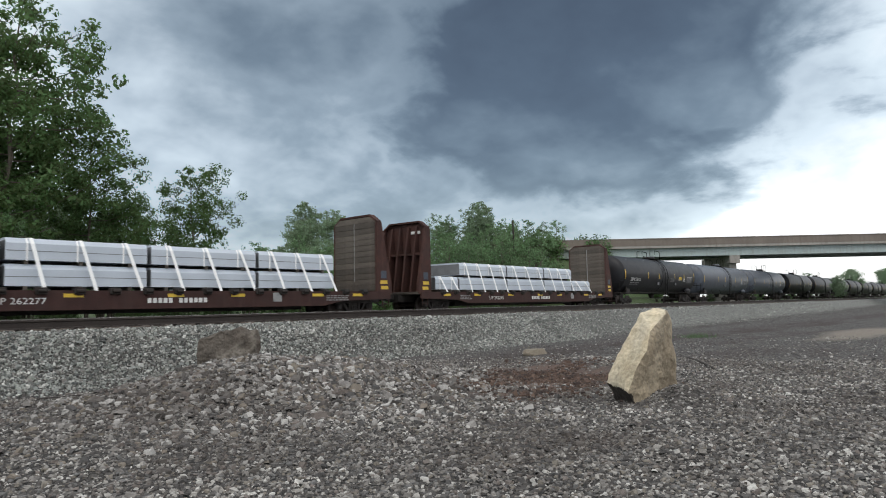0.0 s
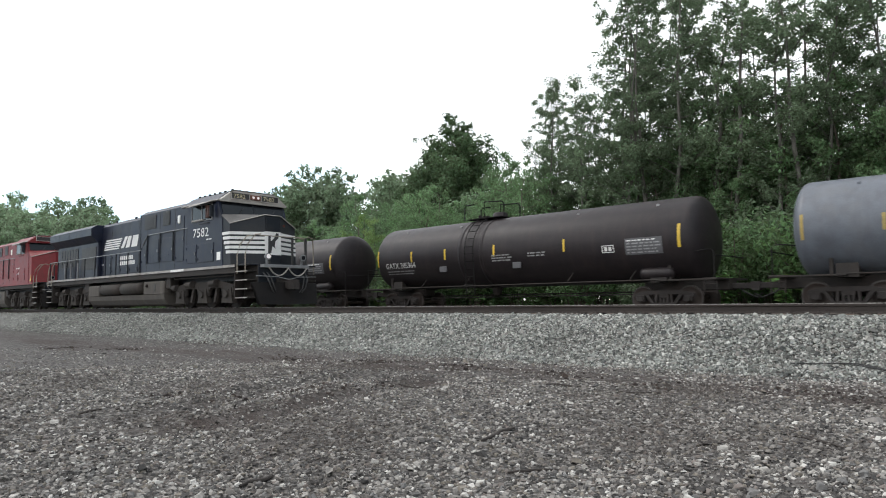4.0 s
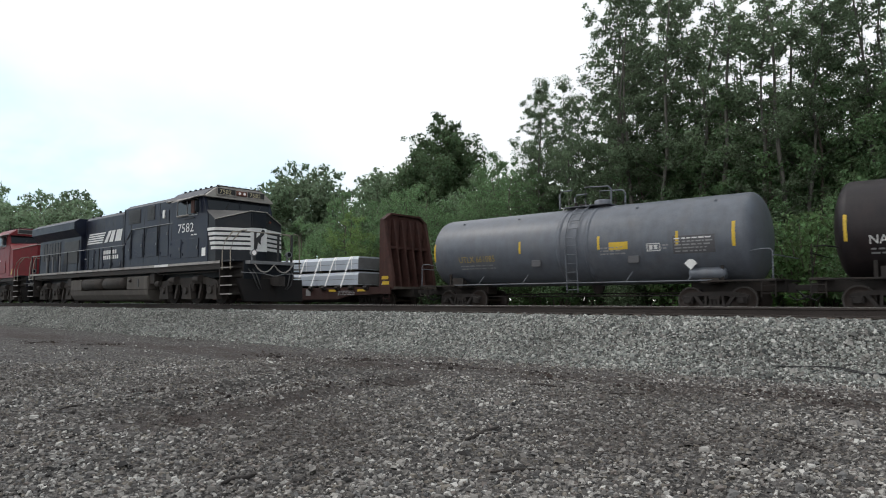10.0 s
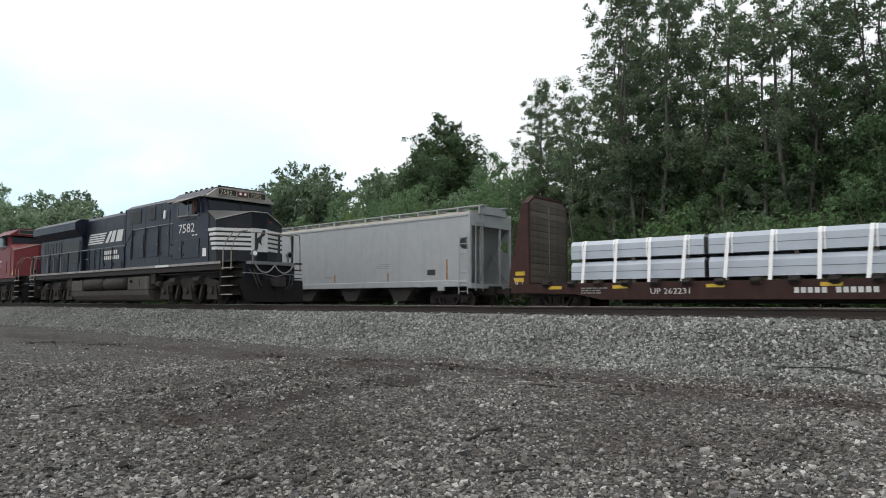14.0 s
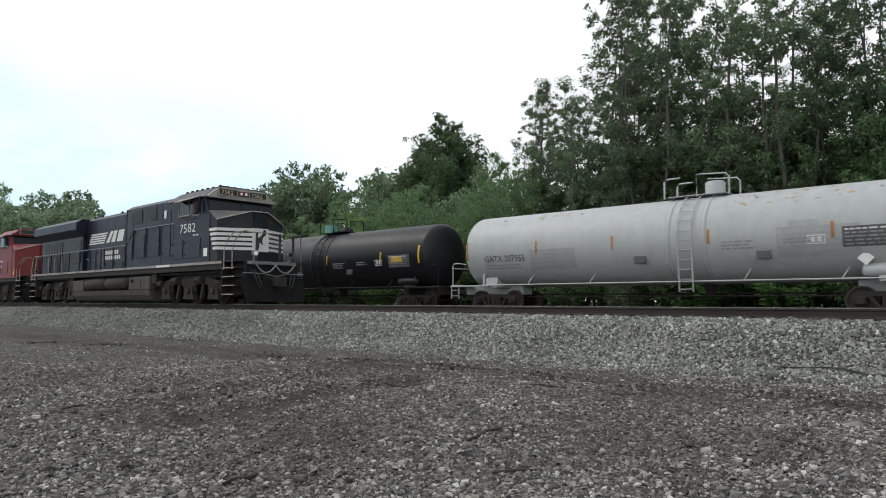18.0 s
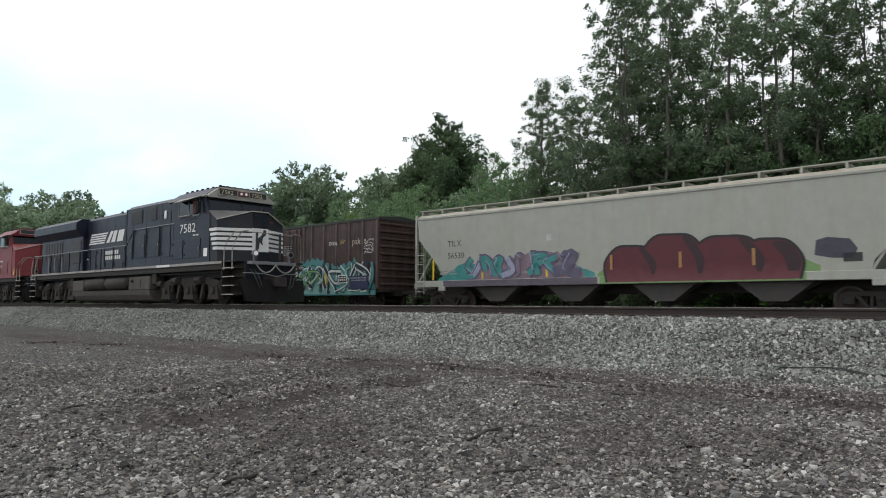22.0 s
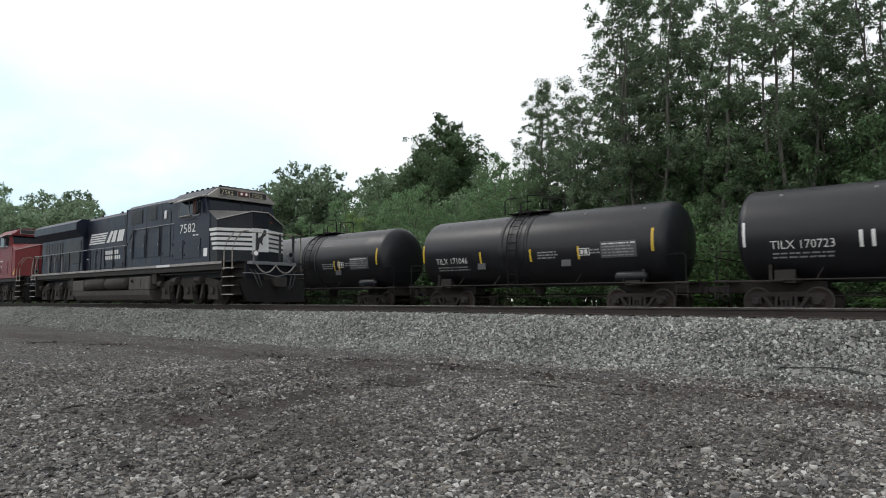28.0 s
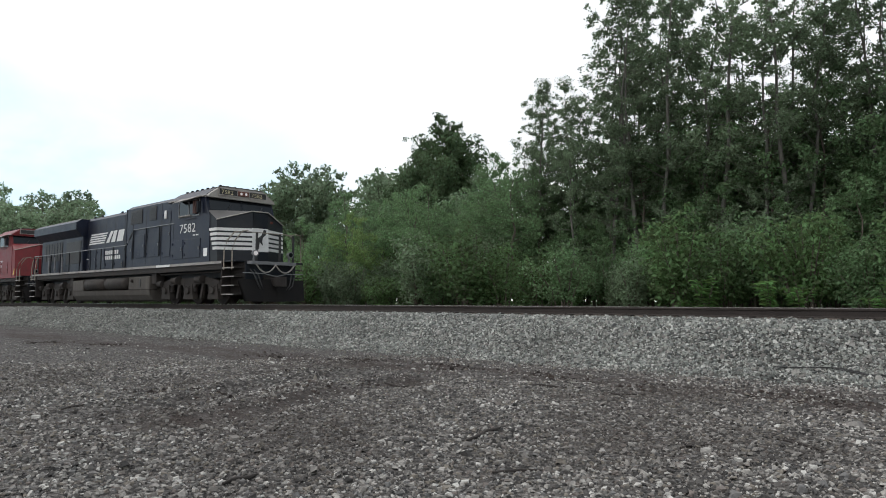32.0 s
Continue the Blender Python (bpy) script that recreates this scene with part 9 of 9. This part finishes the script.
    for y in (-0.78, 0.80):
        lamp = part("ditch_light", Shape().tube([(10.92, y, 1.93), (11.06, y, 1.93), (11.12, y, 1.93)], [0.07, 0.12, 0.13], 14).box(10.96, 11.02, y - 0.03, y + 0.03, sill, 1.85), M_LOCORAIL, c, "round ditch light")
        part("lamp_lens", Shape().tube([(11.12, y, 1.93), (11.135, y, 1.93)], 0.085, 12), M_LAMP if y < 0 and not red else M_GLASS, lamp, "ditch light lens")
    for y in (-1.47, 1.47):
        hr = part("handrail", Shape().tube([(-10.85, y, 2.68), (1.5, y, 2.70), (2.2, y, 3.36), (6.15, y * 1.03, 3.36)], 0.024, 6), M_LOCORAIL, c, "worn pale handrail")
        for x in (-10.8, -9.5, -8.1, -6.7, -5.4, -4.0, -2.6, -1.3, 0.1, 1.45):
            part("handrail_post", Shape().tube([(x, y * 1.01, sill - 0.12), (x, y * 1.005, 2.68)], 0.030, 6), M_NSBLACK, hr)
        for x in (2.25, 3.55, 4.8, 6.1):
            part("handrail_post", Shape().tube([(x, y * 1.02, 2.05), (x, y * 1.02, 3.36)], 0.030, 6), M_NSBLACK, hr)
    if not red:
        stripe = M_LETTER
        for k in range(5):
            z0, z1 = 2.10 + k * 0.185, 2.215 + k * 0.185
            for line in ([(9.30 - 0.075 * k, -1.528), (9.60, -1.512), (10.222, -0.38), (10.25, -0.34)], [(10.25, 0.34), (10.222, 0.38), (9.60, 1.512)]):
                s = Shape()
                for p, q in zip(line, line[1:]):
                    k0, k1 = (z0 - sill) / 1.9 * 0.10, (z1 - sill) / 1.9 * 0.10
                    s.add([(p[0] + 0.014 - k0 * (p[0] > 9.4), p[1] - 0.008, z0), (q[0] + 0.014 - k0, q[1] - 0.008, z0), (q[0] + 0.014 - k1, q[1] - 0.008, z1), (p[0] + 0.014 - k1 * (p[0] > 9.4), p[1] - 0.008, z1)], [(0, 1, 2, 3)])
                part("nose_stripe", s, stripe, c, "white nose stripe")
        panel = part("nose_panel", Shape().add([(10.252, -0.36, 2.06), (10.252, 0.36, 2.06), (10.205, 0.36, 2.98), (10.205, -0.36, 2.98), (10.22, -0.36, 2.06), (10.22, 0.36, 2.06), (10.17, 0.36, 2.98), (10.17, -0.36, 2.98)], [(0, 1, 2, 3), (4, 7, 6, 5), (0, 4, 5, 1), (1, 5, 6, 2), (2, 6, 7, 3), (3, 7, 4, 0)]), stripe, c, "white panel with a plain dark emblem")
        part("emblem", Shape().add([(10.262 - (z - 2.06) * 0.051, y, z) for y, z in ((-0.16, 2.16), (-0.10, 2.13), (-0.05, 2.42), (0.10, 2.30), (0.06, 2.46), (0.10, 2.62), (0.24, 2.74), (0.26, 2.92), (0.14, 2.94), (0.02, 2.70), (-0.14, 2.58), (-0.20, 2.42))], [(0, 1, 2, 11), (2, 5, 10, 11), (2, 3, 4, 5), (5, 6, 9, 10), (6, 7, 8, 9)]), M_LETTERK, panel)
        part("nose_door", Shape().box(10.16, 10.20, -0.30, 0.34, 3.02, 3.56, 0.01), dark, c)
        part("nose_lamp", Shape().tube([(10.16, 0.52, 3.25), (10.20, 0.52, 3.25)], 0.05, 10), mat("dull red lens", (0.10, 0.03, 0.02), 0.4), c)
        side_text("road_number", c, 6.62, -1.528, 2.90, "7582", 0.38, M_LETTER, 1.28)
        side_bars("stencil", c, 7.75, -1.528, 2.74, 1, 0.4, M_LETTER, 5, 0.05, 0.1)
        for k in range(5):
            z = 3.04 + k * 0.115
            part("owner_mark", Shape().add([(-4.12 + k * 0.06, -0.992, z), (-2.22 + k * 0.09, -0.992, z), (-2.17 + k * 0.09, -0.992, z + 0.07), (-4.08 + k * 0.06, -0.992, z + 0.07)], [(0, 1, 2, 3)]), stripe, c, "white speed line")
        for form in ([(-1.98, 3.04), (-1.62, 3.04), (-1.14, 3.60), (-1.46, 3.60)], [(-1.40, 3.04), (-0.95, 3.04), (-0.68, 3.60), (-1.06, 3.60)], [(-0.74, 3.04), (-0.06, 3.04), (0.12, 3.60), (-0.52, 3.60)]):
            part("owner_mark", Shape().add([(x, -0.992, z) for x, z in form], [(0, 1, 2, 3)]), stripe, c, "plain slanted white block")
        for r2 in range(2):
            for k in range(7 + r2):
                part("owner_mark", Shape().box(-2.02 + k * 0.225, -1.86 + k * 0.225, -0.996, -0.99, 2.44 - r2 * 0.26, 2.63 - r2 * 0.26), M_LETTER, c, "plain white block")
        part("notice_plate", Shape().box(8.62, 8.90, -1.535, -1.524, 1.88, 2.20), M_WSTRIP, c, "white notice plate")
        part("notice_plate", Shape().box(-4.5, -4.1, -0.99, -0.985, 2.28, 2.33), M_LETTER, c)
        part("sill_plate", Shape().box(4.7, 5.9, -1.545, -1.541, sill - 0.10, sill + 0.0), M_LETTER, c, "white painted panel on the sill")
    else:
        part("nose_stripe", Shape().add([(9.3, -1.515, 1.75), (9.60, -1.515, 1.75), (9.60, -1.515, 2.15), (9.5, -1.515, 2.0)], [(0, 1, 2, 3)]), M_YELLOW, c)
        side_bars("stencil", c, 6.6, -1.528, 2.5, 2, 0.8, M_LETTER, 4, 0.18, 0.26)
    c.matrix_basis = on_track(x_mid, Y_NEAR, Z_NEAR)
    return c


# ------------------------------------------------------------------ bridge
def build_bridge():
    c = thing("road_bridge", "concrete and steel road bridge over the tracks", "bridge")
    o, d, n = Vector((79.9, 51.2)), Vector((0.673, -0.739)), Vector((0.739, 0.673))
    top = 9.75

    def blk(name, s0, s1, t0, t1, z0, z1, m, label=""):
        vs = [(*(o + d * s + n * t), z) for s in (s0, s1) for t in (t0, t1) for z in (z0, z1)]
        return part(name, Shape().add(vs, [(0, 1, 3, 2), (4, 6, 7, 5), (0, 4, 5, 1), (2, 3, 7, 6), (0, 2, 6, 4), (1, 5, 7, 3)]), m, c, label)
    blk("deck", -9, 105, -0.25, 11.5, top - 1.25, top - 0.92, M_CONC, "concrete deck slab")
    for t in (-0.25, 11.1):
        blk("parapet", -14, 105, t, t + 0.35, top - 0.95, top, M_RAILCONC, "brown-stained concrete parapet")
        blk("parapet_cap", -14, 105, t - 0.05, t + 0.4, top, top + 0.12, M_RAILCONC)
    for t in (0.3, 3.2, 6.2, 9.2):
        blk("girder", -6, 105, t, t + 0.25, top - 2.35, top - 1.25, M_GIRDER, "pale painted steel girder")
        blk("girder_flange", -6, 105, t - 0.12, t + 0.37, top - 2.42, top - 2.35, M_GIRDER)
    for s in (22.5, 58):
        p = blk("pier_cap", s - 0.7, s + 0.7, 0.2, 11.0, top - 3.5, top - 2.42, M_CONC, "concrete pier cap")
        blk("pier_wall", s - 0.5, s + 0.5, 1.0, 10.2, -0.5, top - 3.5, M_CONC, "concrete pier wall")
    blk("abutment", -9, -5, -0.2, 11.4, -0.5, top - 1.25, M_CONC, "concrete abutment")
    blk("abutment", 101, 106, -0.2, 11.4, -0.5, top - 1.25, M_CONC, "concrete abutment")
    g = thing("guardrail", "steel guardrail along the road embankment", "guardrail")
    s = Shape()
    pts = [(*(o + d * q + n * 0.2), height(*(o + d * q + n * 0.2)) + 0.7) for q in np.arange(-75, -9, 3.0)]
    part("beam", Shape().tube(pts, 0.14, 6), M_GIRDER, g)
    for p in pts[::2]:
        part("post", Shape().box(p[0] - 0.06, p[0] + 0.06, p[1] - 0.06, p[1] + 0.06, p[2] - 1.2, p[2]), M_UNDER, g)
    solo("utility_pole", Shape().tube([(64, 49, 4), (64, 49, 11.2)], [0.12, 0.09], 8), M_DEADWOOD, "thin weathered pole on the embankment", "pole")


# ------------------------------------------------------------------ loose things on the lot
def rock(name, m, material, seed, size, label, cuts):
    """A broken boulder: a lump cut by a few planes, with rough faces."""
    rng = random.Random(seed)
    bm = bmesh.new()
    bmesh.ops.create_icosphere(bm, subdivisions=5, radius=1.0)
    for v in bm.verts:
        p = v.co.copy()
        for nx, ny, nz, dd in cuts:
            q = Vector((nx, ny, nz)).normalized()
            k = p.dot(q) - dd
            if k > 0:
                p -= q * k * 0.97
        k = 1 + 0.10 * noise.noise(p * 1.7 + Vector((seed, 0, 0))) + 0.07 * abs(noise.noise(p * 4 + Vector((0, seed, 0)))) + 0.035 * noise.noise(p * 9) + 0.018 * noise.noise(p * 22)
        v.co = Vector((p.x * size[0] * k, p.y * size[1] * k, p.z * size[2] * k))
    me = bpy.data.meshes.new(name)
    bm.to_mesh(me)
    bm.free()
    me.materials.append(material)
    return solo(name, me, None, label, "boulder", "boulders on the lot", m)


def slab(name, m, material, seed, label, corners, rough=1.0, choose=None, others=()):
    """A split block of stone: flat broken faces between its corners, chipped along the edges."""
    bm = bmesh.new()
    for p in corners:
        bm.verts.new(p)
    bmesh.ops.convex_hull(bm, input=bm.verts)
    bmesh.ops.triangulate(bm, faces=bm.faces)
    for _ in range(5):
        bmesh.ops.subdivide_edges(bm, edges=[e for e in bm.edges if e.calc_length() > 0.035], cuts=1)
        bmesh.ops.triangulate(bm, faces=bm.faces)
    bmesh.ops.smooth_vert(bm, verts=bm.verts, factor=0.5, use_axis_x=True, use_axis_y=True, use_axis_z=True)
    bm.normal_update()
    for f in bm.faces if choose else ():
        f.material_index = choose(f.calc_center_median() + 0.03 * Vector((noise.noise(f.verts[0].co * 9), 0, noise.noise(f.verts[0].co * 11))), f.normal)
    for v in bm.verts:
        p = v.co + Vector((seed, 0, 0))
        v.co += v.normal * rough * (0.026 * noise.noise(p * 3.5) - 0.022 * abs(noise.noise(p * 6)) + 0.010 * noise.noise(p * 10) + 0.006 * noise.noise(p * 27))
    me = bpy.data.meshes.new(name)
    bm.to_mesh(me)
    bm.free()
    for mt in (material, *others):
        me.materials.append(mt)
    return solo(name, me, None, label, "boulder", "boulders on the lot", m)


def build_loose():
    # tall boulder: pale sloping face, stained flank and undercut foot with painted shade
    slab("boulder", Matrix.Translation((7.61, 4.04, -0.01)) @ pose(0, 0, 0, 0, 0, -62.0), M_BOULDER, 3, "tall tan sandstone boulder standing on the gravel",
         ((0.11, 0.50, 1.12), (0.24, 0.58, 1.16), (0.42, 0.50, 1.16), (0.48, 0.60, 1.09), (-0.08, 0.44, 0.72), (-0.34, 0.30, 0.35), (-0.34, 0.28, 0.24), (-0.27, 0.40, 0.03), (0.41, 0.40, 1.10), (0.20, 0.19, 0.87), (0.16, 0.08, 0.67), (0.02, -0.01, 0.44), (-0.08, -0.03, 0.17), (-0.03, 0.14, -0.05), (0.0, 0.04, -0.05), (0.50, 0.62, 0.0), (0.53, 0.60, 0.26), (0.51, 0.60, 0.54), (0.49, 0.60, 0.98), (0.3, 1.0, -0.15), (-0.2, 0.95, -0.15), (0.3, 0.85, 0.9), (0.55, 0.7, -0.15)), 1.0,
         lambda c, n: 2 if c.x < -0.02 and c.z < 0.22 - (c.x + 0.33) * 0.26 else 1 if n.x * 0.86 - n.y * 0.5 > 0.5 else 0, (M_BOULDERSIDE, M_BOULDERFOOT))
    slab("boulder", Matrix.Translation((5.12, 9.2, height(5.12, 9.2) + 0.02)) @ pose(0, 0, 0, 0, 0, -28.3) @ Matrix.Diagonal((0.86, 0.9, 0.96, 1)), M_BOULDER2, 9, "low brown grey boulder on the gravel mound",
         ((-0.53, -0.02, -0.1), (-0.52, 0.0, 0.36), (-0.37, -0.08, 0.43), (-0.16, -0.14, 0.51), (-0.15, -0.30, -0.1), (0.10, -0.26, 0.40), (0.30, -0.25, -0.1), (0.50, -0.10, -0.1), (0.49, -0.05, 0.34), (0.43, -0.10, 0.51), (0.2, -0.16, 0.53), (-0.40, 0.30, 0.40), (0.42, 0.30, 0.48), (-0.45, 0.30, -0.1), (0.45, 0.35, -0.1)), 2.2)
    rock("boulder", Matrix.Translation((13.4, 9.7, 0.06)), M_TANSTONE, 5, (0.34, 0.25, 0.18), "small flat tan stone beside the ballast bank",
         [(0, 0, 1, 0.5), (0, -1, 0.3, 0.6), (0.9, 0, 0.3, 0.7)])
    log = Shape().tube([(-0.23, 0, 0.045), (-0.21, 0, 0.05), (-0.08, 0.006, 0.052), (0.08, -0.004, 0.042), (0.19, 0.0, 0.036), (0.235, 0.01, 0.03)], [0.054, 0.060, 0.056, 0.050, 0.034, 0.018], 9)
    log.prism([(-0.21, 0.0), (-0.2, 0.05), (0.2, 0.045), (0.21, 0.0)], "y", -0.05, -0.035)
    for x, y, a, k, txt in ((0.2, 7.55, -22, 1.0, "short dark broken timber on the gravel"), (0.40, 10.05, 26, 0.85, "short charred timber near the ballast bank"), (-0.45, 9.05, -12, 0.62, "small dark splintered timber on the dirt"), (0.42, 4.72, -52, 0.85, "grey splintered timber half sunk in gravel")):
        solo("broken_timber", log, M_CHARRED if y != 4.72 else M_DEADWOOD, txt, "timber", "timbers on the lot", pose(x, y, height(x, y) - (0.03 if y == 4.72 else 0.0), 0, 0, a) @ Matrix.Scale(k, 4))
    rng = random.Random(5)
    for x, y, a, l, r in ((-4.0, 5.07, 97, 0.62, 0.022), (-5.48, 8.46, 20, 0.55, 0.02), (-4.28, 2.68, 102, 0.3, 0.02), (-8.48, 3.08, 100, 0.32, 0.015), (0.45, 10.2, 25, 0.75, 0.022), (0.0, 9.6, -5, 0.5, 0.016), (3.4, 10.9, -4, 0.7, 0.02), (-1.7, 6.6, 150, 0.6, 0.014), (-0.54, 4.74, 57, 0.28, 0.02), (2.04, 5.9, 80, 0.3, 0.018), (-0.49, 5.65, 20, 0.2, 0.02), (1.7, 12.5, 4, 0.75, 0.03), (-3.0, 4.2, 60, 0.4, 0.015), (-7.4, 7.3, 20, 0.5, 0.018), (-4.2, 8.4, 10, 0.6, 0.014), (13.2, 5.6, 34, 3.2, 0.022)):
        pts = []
        for k in range(6):
            t = (k / 5 - 0.5) * l
            px, py = x + t * math.cos(radians(a)), y + t * math.sin(radians(a))
            pts.append((px + rng.uniform(-0.02, 0.02), py + rng.uniform(-0.02, 0.02), height(px, py) + r * 0.7))
        solo("stick", Shape().tube(pts, [r * q for q in (0.5, 0.9, 1, 0.95, 0.8, 0.3)], 7), M_DEADWOOD, "dark dry stick lying on the gravel", "stick", "sticks on the lot")
    for r, way in ((0.011, ((-3.4, 12.02), (-2.4, 12.13), (-1.74, 11.90), (-1.04, 11.84), (-0.62, 12.22), (-0.17, 12.37), (0.34, 12.35), (0.72, 12.40))), (0.011, ((-2.5, 12.05), (-1.82, 11.97), (-1.4, 12.27), (-0.95, 12.39), (-0.56, 12.34), (-0.10, 12.33), (0.21, 12.39))), (0.026, ((0.18, 12.37), (0.34, 12.50), (0.50, 12.64)))):
        pts = []
        for p, q in zip(way, way[1:]):
            for i in range(5):
                pts.append((p[0] + (q[0] - p[0]) * i / 5, p[1] + (q[1] - p[1]) * i / 5))
        pts = [way[0]] + [((a[0] + b[0] + c[0]) / 3, (a[1] + b[1] + c[1]) / 3) for a, b, c in zip(pts, pts[2:], pts[4:])] + [way[-1]]
        solo("cable", Shape().tube([(x, y, height(x, y) + 0.045 + 0.01 * math.sin(7 * x)) for x, y in pts], r, 6), M_LETTERK, "black cable looped over the ballast bank", "cable", "cables beside the track")


def build_grass():
    """Tufts of grass on the open lot, each a spray of narrow bent blades."""
    rng = np.random.default_rng(12)
    vs, fs = [], []
    for cx, cy, n, spread_x, spread_y in ((22.3, 9.5, 300, 0.35, 0.30), (17.0, 26.9, 200, 0.8, 0.2), (8.9, 11.2, 60, 0.3, 0.15)):
        for _ in range(n):
            x, y = cx + rng.normal(0, spread_x), cy + rng.normal(0, spread_y)
            z, h, a, w = height(x, y), rng.uniform(0.06, 0.2), rng.uniform(0, 6.28), 0.008
            dx, dy = math.cos(a), math.sin(a)
            k = len(vs)
            vs += [(x - dy * w, y + dx * w, z - 0.02), (x + dy * w, y - dx * w, z - 0.02), (x + dx * h * 0.5, y + dy * h * 0.5, z + h)]
            fs.append((k, k + 1, k + 2))
    solo("grass", raw_mesh("grass", np.array(vs), np.array(fs), L_MAPLE), None, "sparse dull green grass tufts on the gravel", "grass", kind="stuff")


# ------------------------------------------------------------------ build
build_ground()
build_bridge()
locomotive(-33.2, M_NSBLUE, M_NSBLACK, "dark navy diesel locomotive with white nose stripes, standing")
locomotive(-57.0, M_RED, M_NSBLACK, "red diesel locomotive coupled behind the navy one", True)
TRAIN, LOADS = build_train()
build_loose()
build_grass()
build_plants()
stones("ballast_stones", M_BALLAST, "pale grey crushed ballast stones on the bank", 160000, place_ballast, 0.0190, 1, 1.0, 0.64)
stones("gravel_stones", M_GRAVEL, "mixed grey gravel stones scattered over the lot", 235000, place_lot, 0.0156, 2, 0.62, 0.34)
stones("mound_stones", M_MOUND, "coarser mixed stones heaped into a low mound", 9000, place_mound, 0.032, 4)
stones("soil_clods", M_CLOD, "dark clods of soil along the wheel ruts", 3000, place_clods, 0.024, 6, 0.95)
stones("pit_soil", M_PITSOIL, "reddish brown crumbs of soil in the shallow pit", 5000, place_pit, 0.026, 8, 0.9)
build_track("near_track", Y_NEAR, Z_NEAR, "near railway track on grey ballast", -160, 260, -34, 34)
build_track("far_track", Y_FAR, Z_FAR, "far railway track beneath the moving train", -160, 300, -20, 10)
motions()
